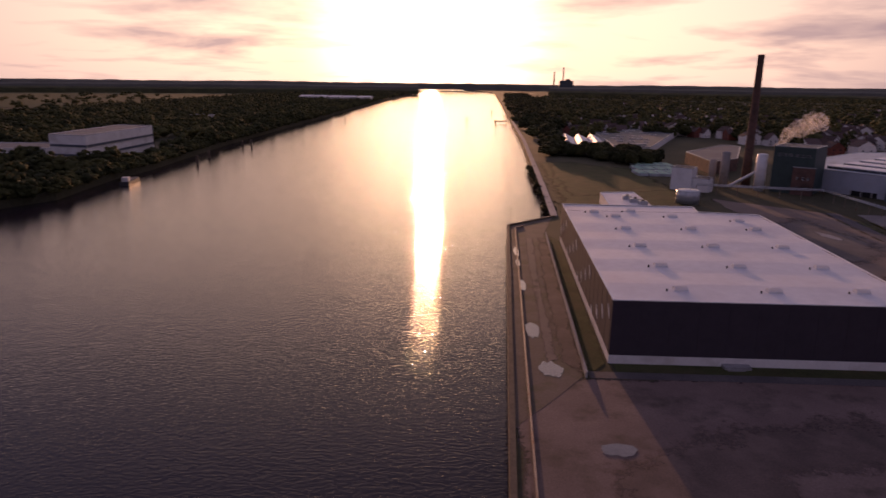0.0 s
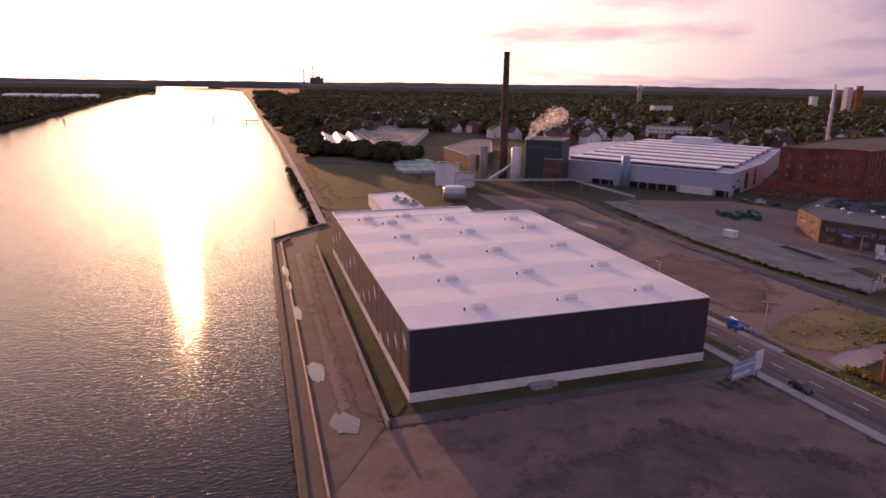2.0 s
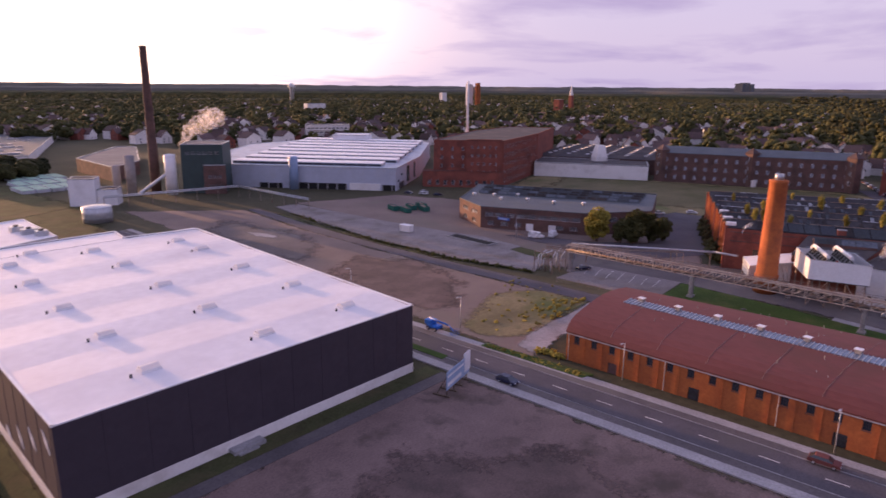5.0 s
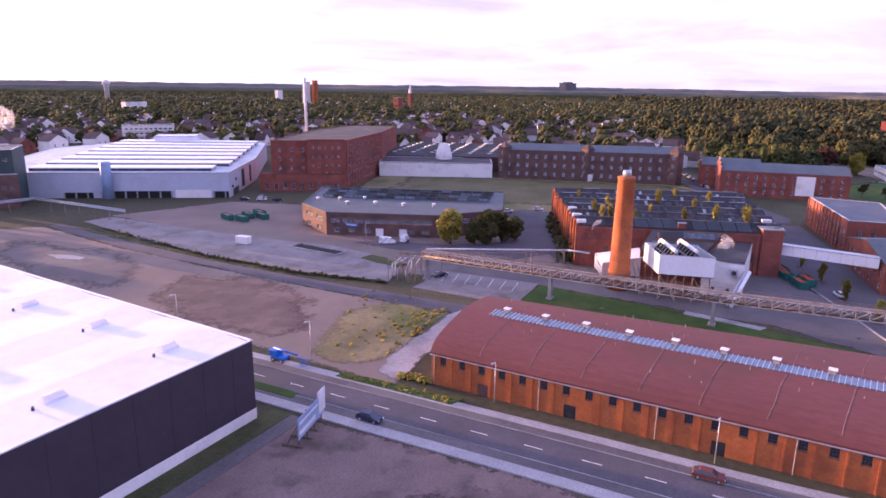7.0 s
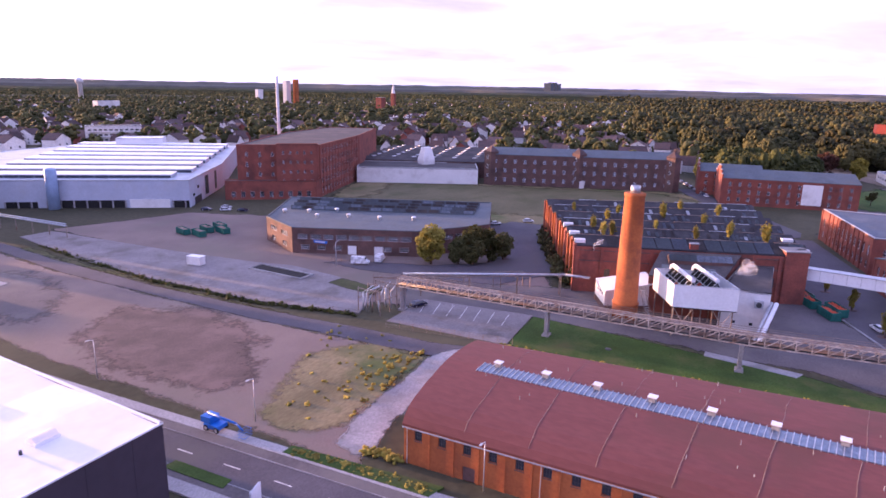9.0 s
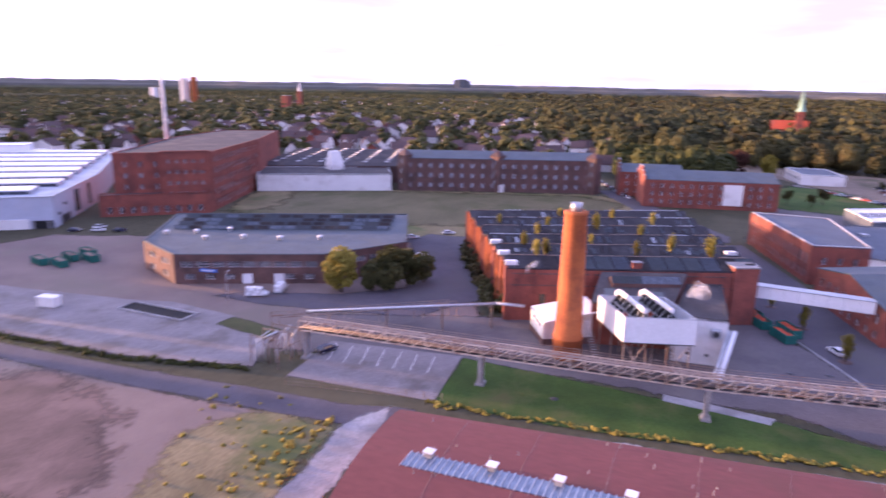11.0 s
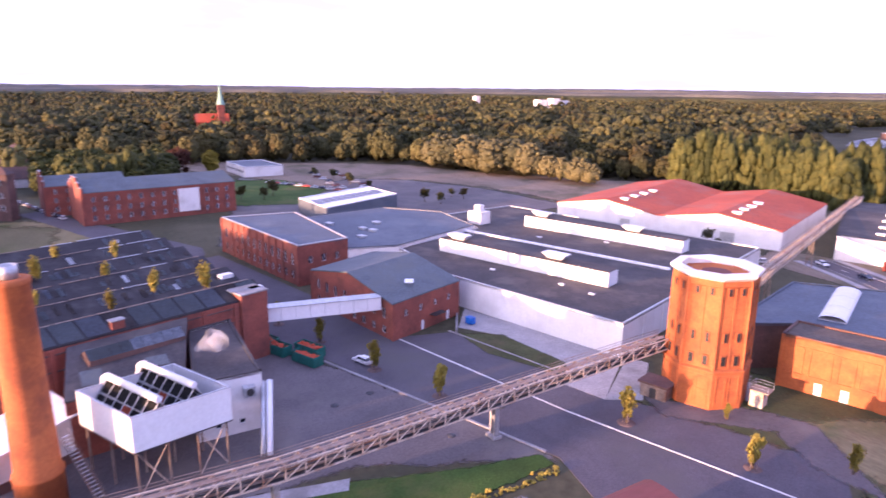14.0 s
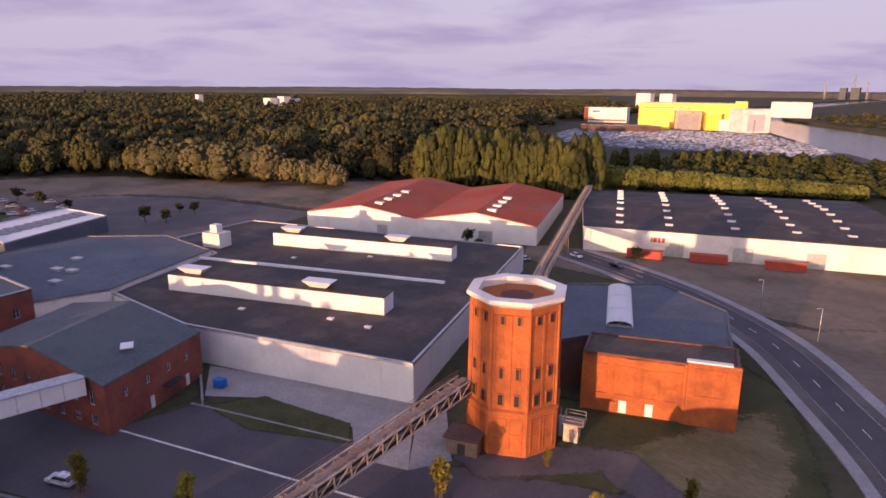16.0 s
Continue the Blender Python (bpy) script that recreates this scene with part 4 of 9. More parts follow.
# the new warehouse on the quay
def warehouse():
    pts = [(30, 129), (94.4, 129), (99.2, 224), (79.5, 227.5), (81, 237), (34, 238)]
    ob = thing("warehouse", 30, 129, label="new flat-roofed warehouse clad in dark panels with a white roof", category="warehouse")
    c = local(ob, pts)
    H = 14.0
    for e in range(6):
        m, length = edge_frame(c[e], c[(e + 1) % 6])
        bm = bmesh.new()
        box(bm, 0, length, 0.0, 0.35, 1.9, H, m)
        part("wall", bm, M["clad"], ob)
        bm = bmesh.new()
        box(bm, -0.05, length + 0.05, -0.08, 0.4, 0, 1.9, m)
        part("plinth", bm, M["white_wall"], ob, "white concrete plinth")
        # standing seams of the cladding panels
        k = 6.0
        while k < length - 1:
            bm = bmesh.new(); box(bm, k - 0.03, k + 0.03, -0.04, 0.02, 1.92, H - 0.02, m)
            part("seam", bm, M["clad"], ob)
            k += 6.0
        bm = bmesh.new(); box(bm, -0.06, length + 0.06, -0.1, 0.3, H + 0.005, H + 0.22, m)
        part("coping", bm, M["white_metal"], ob)
    # roof in shallow folds that drain to the valleys
    bm = bmesh.new()
    ys = [0.0, 12.0, 22.0, 32.5, 43.0, 54.0, 64.5, 76.0, 87.0, 97.0]
    zs = [0.0, 0.22, 0.0, 0.22, 0.0, 0.22, 0.0, 0.22, 0.0, 0.06]
    lft = lambda y: 0.2 + 4.0 * y / 108
    rgt = lambda y: 64.2 + 4.8 * y / 95
    rows = [[bm.verts.new((lft(y), y + 0.2, H - 0.1 + z)), bm.verts.new((rgt(y), y + 0.2, H - 0.1 + z))] for y, z in zip(ys, zs)]
    for r, s in zip(rows, rows[1:]):
        bm.faces.new((r[0], r[1], s[1], s[0]))
    quad(bm, (lft(97), 97.2, H), (50.0, 97.2, H), (50.6, 107.6, H - 0.1), (4.1, 108.6, H - 0.1))
    part("roof", bm, M["membrane"], ob, "white membrane roof in shallow folds")
    # rooflights
    for x, y in ((46, 137), (66, 137), (85, 138), (47, 156), (66, 156.5), (86, 157), (47, 176), (67, 177), (86, 177.5), (48, 198), (68, 199), (88, 200), (43, 224), (49, 217), (56, 226), (68, 218), (88, 213)):
        up = part("rooflight", rooflight_mesh["kerb"], None, ob, m=Matrix.Translation((x - 30, y - 129, H - 0.1)))
        part("dome", rooflight_mesh["dome"], None, up, "opaque white dome")
        bm = bmesh.new(); tube(bm, (x - 33.1, y - 129.9, H - 0.1), (x - 33.1, y - 129.9, H + 0.55), 0.22, 0.2, 8)
        part("vent_pipe", bm, M["dark_steel"], ob, "short dark vent pipe")
    # four flights of slanted white strips, sunlight patches made as sheets, stepping down the river wall
    m, length = edge_frame(c[5], c[0])
    for g in range(4):
        for k in range(4):
            x, z = length - 4.0 - 29.3 * g - 7.5 * k, 10.3 - 2.75 * k
            if x < 1.5:
                continue
            bm = bmesh.new()
            v, w = [[m @ Vector((x + dx, y, z + dz)) for dx, dz in ((1.5, -1.4), (0.8, 0.45), (-1.1, 1.5), (-0.4, -0.35))] for y in (-0.07, 0.04)]
            quad(bm, *v)
            for i in range(4):
                quad(bm, v[i], w[i], w[(i + 1) % 4], v[(i + 1) % 4])
            bmesh.ops.recalc_face_normals(bm, faces=bm.faces)
            part("light_strip", bm, M["white_metal"], ob, "slanted white strip shaped as a patch of sunlight")
    # entrance step on the yard wall
    m, length = edge_frame(c[0], c[1])
    bm = bmesh.new(); box(bm, 23.5, 29.0, -2.0, -0.1, 0, 0.7, m); box(bm, 24, 27.5, -2.6, -2.0, 0, 0.35, m)
    part("loading_ramp", bm, M["concrete"], ob)
    return ob


def rooflight_meshes():
    bm = bmesh.new(); box(bm, -1.55, 1.55, -1.0, 1.0, 0, 0.5, bevel=0.05)
    kerb = mesh_of(bm, "rooflight", M["white_metal"])
    bm = bmesh.new()
    for i in range(7):
        a0, a1 = math.pi * i / 7, math.pi * (i + 1) / 7
        q = [(-1.42, -0.88 * math.cos(a0), 0.5 + 0.55 * math.sin(a0)), (1.42, -0.88 * math.cos(a0), 0.5 + 0.55 * math.sin(a0)), (1.42, -0.88 * math.cos(a1), 0.5 + 0.55 * math.sin(a1)), (-1.42, -0.88 * math.cos(a1), 0.5 + 0.55 * math.sin(a1))]
        quad(bm, *q).smooth = True
        for s in (-1.42, 1.42):
            bm.faces.new([bm.verts.new(p) for p in ((s, q[0][1], q[0][2]), (s, q[3][1], q[3][2]), (s, 0, 0.5))] if s < 0 else [bm.verts.new(p) for p in ((s, q[3][1], q[3][2]), (s, q[0][1], q[0][2]), (s, 0, 0.5))])
    return {"kerb": kerb, "dome": mesh_of(bm, "dome", M["dome"])}


rooflight_mesh = rooflight_meshes()
GRID["quay"] = True
warehouse()
GRID["quay"] = False

# long brick shed with an arched red roof
SHED = [(119, 109), (123.5, 36), (161, 30.5), (151, 112.5)]
SHED_ROOF = [(0, 0), (0.022, 0.9), (0.06, 1.75), (0.12, 2.35), (0.25, 3.0), (0.4, 3.5), (0.5, 3.65), (0.6, 3.5), (0.75, 3.0), (0.88, 2.35), (0.94, 1.75), (0.978, 0.9), (1, 0)]
shed = building("brick_shed", SHED, 5.9, "brick_o", "long orange brick shed under an oxide red arched roof", "shed", ("profile", SHED_ROOF), "redroof", pilasters={0: (38, 0.3, 0.14)}, doors={0: [(25.1, 2.0, 2.3, "dark_steel"), (48.0, 2.0, 2.3, "dark_steel"), (9.3, 1.9, 2.2, "brick_d")]}, over=0.35, openings={0: [(2.25 + 3.84 * k - 0.6, 1.2, 1.55, 4.0, 3, 3) for k in range(18)]}, frame="dark_steel")


def shed_rise(v):
    for (v0, z0), (v1, z1) in zip(SHED_ROOF, SHED_ROOF[1:]):
        if v <= v1:
            return z0 + (z1 - z0) * (v - v0) / (v1 - v0)
    return 0.0


sc = local(shed, SHED)
m, ln = edge_frame(sc[0], sc[1])
bm = bmesh.new(); box(bm, -0.2, ln + 0.2, -0.42, -0.3, 5.82, 5.98, m); part("gutter", bm, M["zinc"], shed)
for k in range(19):
    # rubbed brick lintel over each window, and a downpipe at every fifth bay
    x = 2.25 + 3.84 * k
    if k < 18:
        bm = bmesh.new(); box(bm, x - 0.75, x + 0.75, -0.05, 0.02, 5.56, 5.78, m); part("lintel", bm, M["brick_d"], shed)
        bm = bmesh.new(); box(bm, x - 0.7, x + 0.7, -0.1, 0.05, 3.88, 3.99, m); part("sill", bm, M["brick_d"], shed)
    if k % 5 == 0:
        bm = bmesh.new(); tube(bm, m @ Vector((x - 1.7 + 0.9 * (k > 0), -0.22, 0.1)), m @ Vector((x - 1.7 + 0.9 * (k > 0), -0.22, 5.8)), 0.07, seg=6); part("downpipe", bm, M["zinc"], shed)
for k in range(1, 8):
    # pale patched seams wander a little over the felt
    u, bm = k / 8, bmesh.new()
    pts = [bil(sc, u + 0.004 * noise.noise((k * 3.1, v * 9, 0)), v, 5.9 + z + 0.305) for v, z in SHED_ROOF[1:-1]]
    for a, b in zip(pts, pts[1:]):
        tube(bm, a, b, 0.03, seg=4, caps=False)
    part("roof_seam", bm, M["steel"], shed)
r8 = np.random.default_rng(4)
for k in range(40):
    u, v = r8.uniform(0.03, 0.97), r8.uniform(0.1, 0.9)
    q = bil(sc, u, v, 5.9 + shed_rise(v) + 0.3)
    bm = bmesh.new(); tube(bm, q, q + Vector((0, 0, r8.uniform(0.25, 0.7))), 0.07, 0.05, 6); part("vent_pin", bm, M["concrete"], shed)

ruin = building("ruined_hall", [(212, 116), (234, 62), (304, 84), (271, 148)], 12.5, "brick", "derelict brick hall with collapsed dark roofs and saplings", "factory hall", ("profile", gable(1.7, 6)), "black_roof", {0: [(4, 1.5, 2.6, 4.0, 2, 3)], 3: [(9, 2.0, 5.0, 4.0, 3, 4)]}, pilasters={3: (18, 0.8, 0.35), 0: (9, 0.8, 0.3)}, frame="dark_steel")
building("gabled_workshop", [(230, 36.5), (240, 16), (274, 26), (263, 46)], 8.3, "brick", "brick workshop with a low grey gabled roof", "workshop", ("profile", gable(3.2)), "slate", {3: [(8, 1.5, 1.7, 1.0, 3, 1), (8, 1.3, 2.4, 4.4, 2, 2)], 0: [(4, 1.1, 1.5, 4.8, 2, 2)]}, cornice=None, pilasters={3: (9, 0.6, 0.22)}, doors={0: [(9.0, 1.2, 2.3, "white_metal"), (18.0, 1.2, 2.3, "white_metal")]})
building("brick_office_wing", [(325, 60), (277, 46), (281, 31), (325, 36)], 11.3, "brick", "brick wing with pilasters and a flat blue-grey roof", "factory building", ("flat", "zinc"), "bluegrey", {0: [(12, 1.4, 3.2, 5.5, 2, 3), (12, 1.4, 2.2, 1.6, 2, 2)], 1: [(3, 1.3, 2.0, 6.0, 2, 2)]}, pilasters={0: (12, 0.8, 0.3)})
building("blue_roofed_hall", [(281, 31), (279, 16.5), (296, -17), (322, -17), (338, 0), (330, 36)], 8.3, "white_wall", "low hall with a wide blue-grey roof", "factory hall", ("flat", "bluegrey"), "bluegrey")
building("white_hall", [(280, 15.8), (249, 14.5), (203.5, -2.6), (238.5, -83.6), (328, -50), (321, -18), (295.5, -18)], 7.2, "white_metal", "large white-walled hall with a dark felt roof", "factory hall", ("flat", "zinc"), "felt", pilasters={2: (9, 0.25, 0.12), 1: (16, 0.1, 0.05)})
building("orange_brick_annex", [(182, -21), (160, -30.8), (163.5, -39.8), (185.5, -29.6)], 10.2, "brick_o", "sunlit orange brick annex beside the octagonal tower", "factory building", ("flat", "brick_d"), "mud", pilasters={1: (3, 0.7, 0.2)}, doors={0: [(6.2, 1.3, 2.4, "white_metal"), (10.4, 1.3, 2.4, "white_metal")]})
bay = thing("annex_bay", 182, -21, label="taller projecting orange brick bay of the annex with a white coping", category="brick bay")
am, aln = edge_frame((0, 0), (-22, -9.8))
bm = bmesh.new(); box(bm, aln * 0.68, aln * 1.005, -0.45, 0.02, 0, 10.9, am); part("wall", bm, M["brick_o"], bay)
bm = bmesh.new(); box(bm, aln * 0.67, aln * 0.95, -0.6, 0.5, 10.9, 11.15, am); part("coping", bm, M["white_wall"], bay, "white coping")
for u0, u1, z0, z1, dy in ((0.03, 0.17, 3.2, 8.6, 0), (0.2, 0.36, 3.2, 8.6, 0), (0.39, 0.51, 3.2, 8.4, 0), (0.53, 0.65, 3.2, 8.6, 0), (0.72, 0.93, 5.2, 10.0, -0.46)):
    for a, b, c, d in ((u0, u1, z1 - 0.3, z1), (u0, u1, z0, z0 + 0.25), (u0, u0 + 0.014, z0 + 0.25, z1 - 0.3), (u1 - 0.014, u1, z0 + 0.25, z1 - 0.3)):
        bm = bmesh.new(); box(bm, aln * a, aln * b, dy - 0.16, dy + 0.02, c, d, am); part("panel_frame", bm, M["brick_o"], bay)
for u in (0.0, 0.66, 0.985):
    bm = bmesh.new(); box(bm, aln * u, aln * u + 0.45, -0.66 if u > 0.9 else -0.3, 0.02, 0, 10.3, am); part("pilaster", bm, M["brick_o"], bay)
building("grey_roofed_hall", [(186.4, -29.8), (164.2, -40.2), (172.5, -61), (190.5, -70), (206, -55), (194.5, -25), (190, -22)], 9.2, "brick_d", "low hall with a blue-grey felt roof behind the annex", "factory hall", ("flat", "bluegrey"), "bluegrey")
building("long_white_hall", [(239, -119), (152, -156), (184, -238), (279, -186)], 8.0, "white_wall", "long white storage hall with a dark roof and rooflights", "storage hall", ("profile", [(0, 0), (0.5, 2.2), (1, 0)]), "felt", doors={0: [(26, 5.4, 4.6, "zinc"), (45.8, 5.8, 4.8, "zinc"), (66.3, 5.2, 4.8, "zinc")]}, pilasters={0: (14, 0.25, 0.1)})
building("red_roofed_hall", [(253, -112), (284, -178), (365, -148), (331, -75)], 6.6, "white_metal", "white storage hall with twin rusty red roofs", "storage hall", ("profile", gable(3.6, 2)), "rust_roof", doors={3: [(66, 5, 4.0, "zinc"), (28, 4, 3.6, "zinc")]})
building("sky_grey_hall", [(176, 368), (233, 295), (281, 329), (353, 396), (336, 482), (246, 468), (206, 428)], 11.6, "pale_clad", "large blue-grey clad hall with white stepped roof strips", "factory hall", ("flat", "zinc"), "grey_metal")
building("tall_brick_mill", [(261.5, 296.5), (286, 268), (345, 290), (400, 318), (385, 345), (335, 334)], 24.6, "brick", "tall dark red brick spinning mill with flat roof", "mill", ("flat", "brick"), "felt", {0: [(6, 1.2, 2.0, z, 2, 3) for z in (10, 14.6, 19.2)], 1: [(14, 1.5, 2.6, z, 2, 3) for z in (1.8, 6.4, 11, 15.6, 20.2)]}, pilasters={0: (6, 0.6, 0.25), 1: (14, 0.6, 0.25)}, cornice="brick")
building("mill_front_block", [(271.0, 281.0), (283.4, 266.6), (285.6, 268.2), (273.0, 282.8)], 25.2, "brick", "projecting tall red brick stair block of the spinning mill", "factory wing", ("flat", "brick"), "felt", {0: [(5, 1.0, 1.5, z, 2, 2) for z in (3, 7.4, 11.8, 16.2, 20.6)]}, pilasters={0: (3, 0.5, 0.2)})
building("white_low_block", [(335, 284), (368, 226), (392, 240), (360, 300)], 8.4, "white_wall", "low white rendered block with peeling paint", "factory building", ("flat", "zinc"), "felt")
building("old_mill", [(372, 222), (409, 130), (430, 138), (394, 232)], 16.5, "brick_d", "long brown brick mill with rows of white windows", "mill", ("profile", gable(3.0)), "slate", {0: [(18, 1.5, 2.2, z, 2, 3) for z in (2, 7, 12)]}, pilasters={0: (18, 0.5, 0.2)}, cornice="brick_d", pane="pale_glass")
building("mill_weaving_shed", [(360, 302), (394, 234), (470, 262), (440, 330)], 9.0, "brick_d", "sawtooth-roofed weaving shed of the mill", "factory hall", ("profile", gable(1.6, 7)), "felt")
building("red_mill", [(384, 103), (397, 46), (421, 52), (408, 109)], 12.5, "brick", "red brick factory with a grey pitched roof and stepped gables", "factory building", ("profile", gable(3.4)), "slate", {0: [(13, 1.3, 2.0, z, 2, 3) for z in (1.8, 5.4, 9.0)], 3: [(5, 1.3, 2.0, z, 2, 3) for z in (1.8, 5.4, 9.0)]}, pilasters={0: (13, 0.5, 0.2)}, cornice="brick", over=0.1)
building("red_mill_wing", [(410, 118), (416, 88), (436, 92), (430, 122)], 12.0, "brick", "rear wing of the red brick factory under a grey roof", "factory building", ("profile", gable(3.2)), "slate", {3: [(5, 1.3, 2.0, z, 2, 3) for z in (1.8, 5.4, 9.0)], 0: [(6, 1.3, 2.0, z, 2, 3) for z in (1.8, 5.4, 9.0)]}, cornice="brick", over=0.1)
for (x0, y0), (x1, y1) in (((408, 109), (384, 103)), ((430, 122), (410, 118))):
    ob = thing("stepped_gable", x0, y0, label="stepped red brick gable rising above the roof", category="gable", group="stepped gables")
    m, ln = edge_frame((0, 0), (x1 - x0, y1 - y0))
    for k, (u0, u1, top) in enumerate(((0.0, 0.16, 14.4), (0.84, 1.0, 14.4), (0.16, 0.34, 16.0), (0.66, 0.84, 16.0), (0.34, 0.66, 17.6))):
        bm = bmesh.new(); box(bm, ln * u0, ln * u1, -0.35, 0.3, 0, top, m); part("step", bm, M["brick"], ob)
        bm = bmesh.new(); box(bm, ln * u0 - 0.1, ln * u1 + 0.1, -0.42, 0.37, top, top + 0.2, m); part("coping", bm, M["paving"], ob)
building("repair_office", [(200, 206), (218, 170), (241, 156), (279, 174), (243, 246), (208, 225)], 8.2, "brick_d", "two-storey brown brick works office with grey-green roof", "office building", ("flat", "slate"), "slate", {0: [(9, 3.3, 1.6, 4.7, 6, 2), (7, 2.6, 1.5, 1.3, 4, 2)], 5: [(2, 5.0, 1.6, 4.7, 8, 2), (2, 3.4, 1.6, 1.2, 4, 2)], 1: [(6, 3.0, 1.6, 4.7, 6, 2), (5, 2.4, 1.4, 1.3, 4, 2)]}, cornice="brick_d", doors={0: [(18.0, 2.8, 2.9, "white_metal"), (26.5, 2.8, 2.9, "white_metal")]})
building("solar_roof_shed", [(383, 22), (356, 17), (378, -21), (404, -16)], 6.0, "bluegrey", "grey shed with a solar panelled roof", "shed", ("flat", "white_metal"), "white_metal")
building("white_shop", [(534, 33), (500, 27), (503, 4), (537, 11)], 6.0, "white_wall", "white flat shop building at the meadow", "shop", ("flat", "white_metal"), "bluegrey", {0: [(6, 3.5, 1.6, 2.2, 3, 1)]})


def stack(name, x, y, prof, material, label, seg=28, cap=None):
    ob = thing(name, x, y, label=label, category="chimney")
    bm = bmesh.new(); lathe(bm, prof, seg)
    part("shaft", bm, M[material], ob)
    if cap:
        bm = bmesh.new(); lathe(bm, cap[0], seg)
        part("cap", bm, M[cap[1]], ob)
    return ob


stack("brick_chimney", 196.2, 98, [(2.95, 0), (2.95, 4.4), (3.05, 4.5), (3.05, 4.9), (2.75, 5.0), (2.22, 29.8), (2.36, 30.0), (2.36, 30.6), (2.05, 30.7)], "brick_o", "sunlit orange brick chimney with a metal flue", cap=([(1.1, 30.7), (1.1, 32.3), (0.95, 32.3), (0.95, 30.9)], "zinc"))
GRID["quay"] = True
stack("tall_chimney", 160, 385, [(2.6, 0), (2.4, 20), (1.7, 72), (1.85, 72.2), (1.85, 73.4), (1.5, 73.5)], "brick_d", "tall dark brick factory chimney beside the smoking plant")
GRID["quay"] = False
stack("white_mast", 332, 338, [(1.0, 0), (0.75, 55), (0.65, 56)], "white_metal", "slim white steel chimney behind the mill")




# ---- plants ----
def ico():
    bm = bmesh.new(); bmesh.ops.create_icosphere(bm, subdivisions=1, radius=1)
    v = np.array([x.co[:] for x in bm.verts]); f = np.array([[w.index for w in q.verts] for q in bm.faces])
    bm.free()
    return v, f


ICO_V, ICO_F = ico()


def crown(kind, n, rng):
    """Crown of unit height made of n uneven leafy clumps."""
    vs, fs = [], []
    for i in range(n):
        a = rng.uniform(0, 2 * math.pi)
        if kind == "poplar":
            z = rng.uniform(0.08, 0.97); r = 0.15 * math.sin(math.pi * min(1, 0.15 + z * 0.85)) ** 0.6
            p = np.array((r * math.cos(a) * rng.uniform(0.2, 1), r * math.sin(a) * rng.uniform(0.2, 1), z)); s = rng.uniform(0.035, 0.065)
            sc = np.array((s, s, s * 2.6))
        elif i < 0.14 * n + 3:
            # the body of the crown: a few large overlapping domes
            r = 0.26 * math.sqrt(rng.random()); z = rng.uniform(0.4, 0.66)
            p = np.array((r * math.cos(a), r * math.sin(a), z)); s = rng.uniform(0.2, 0.29)
            sc = np.array((s, s, s * rng.uniform(0.8, 1.05)))
        else:
            # leafy tufts over its upper surface
            z = rng.uniform(0.34, 0.96)
            r = 0.46 * math.sqrt(max(0.03, 1 - ((z - 0.52) / 0.46) ** 2)) * rng.uniform(0.8, 1.04)
            p = np.array((r * math.cos(a), r * math.sin(a), z)); s = rng.uniform(0.09, 0.16) * (30 / max(n, 14)) ** 0.33
            sc = np.array((s, s, s * rng.uniform(0.6, 0.95)))
        v = ICO_V * (1 + rng.uniform(-0.28, 0.28, (len(ICO_V), 1))) * sc + p
        fs.append(ICO_F + sum(len(x) for x in vs)); vs.append(v)
    return np.concatenate(vs), np.concatenate(fs)


def merged(name, items, material, label, category, kind="stuff"):
    """One mesh of many placed templates: items are (verts, faces, x, y, z, height, width, turn)."""
    V, F, T, o = [], [], [], 0
    tones = np.random.default_rng(len(items)).uniform(-1, 1, len(items))
    for (v, f, x, y, z, hgt, wid, turn), tone in zip(items, tones):
        c, s = math.cos(turn), math.sin(turn)
        w = np.empty_like(v)
        w[:, 0] = x + wid * (c * v[:, 0] - s * v[:, 1]); w[:, 1] = y + wid * (s * v[:, 0] + c * v[:, 1]); w[:, 2] = z + hgt * v[:, 2]
        V.append(w); F.append(f + o); T.append(np.full(len(v), tone)); o += len(v)
    V, F = np.concatenate(V), np.concatenate(F)
    me = bpy.data.meshes.new(name)
    me.vertices.add(len(V)); me.vertices.foreach_set("co", V.astype(np.float32).ravel())
    me.loops.add(F.size); me.loops.foreach_set("vertex_index", F.astype(np.int32).ravel())
    me.polygons.add(len(F)); me.polygons.foreach_set("loop_start", np.arange(0, F.size, 3, dtype=np.int32))
    me.polygons.foreach_set("use_smooth", np.ones(len(F), dtype=bool))
    me.update(calc_edges=True); me.validate()
    me.attributes.new("tone", "FLOAT", "POINT").data.foreach_set("value", np.concatenate(T).astype(np.float32))
    me.materials.append(M[material])
    return tagged(new(name, me), label, category, kind=kind)


def inside(p, poly):
    x, y = p
    hit = False
    for (x0, y0), (x1, y1) in zip(poly, poly[1:] + poly[:1]):
        if (y0 > y) != (y1 > y) and x < (x1 - x0) * (y - y0) / (y1 - y0) + x0:
            hit = not hit
    return hit


def clear_of_buildings(p, gap=6.0):
    for q in FOOT:
        cx, cy = sum(a for a, b in q) / len(q), sum(b for a, b in q) / len(q)
        if math.dist(p, (cx, cy)) < 90:
            big = [(cx + (a - cx) * (1 + gap / max(8, math.dist((a, b), (cx, cy)))), cy + (b - cy) * (1 + gap / max(8, math.dist((a, b), (cx, cy))))) for a, b in q]
            if inside(p, big):
                return False
    return True


rng = np.random.default_rng(7)
MID = [crown("round", 34, rng) for _ in range(9)]
NEARC = [crown("round", 130, rng) for _ in range(8)]
FAR = [crown("round", 9, rng) for _ in range(6)]
POP = [crown("poplar", 95, rng) for _ in range(5)]


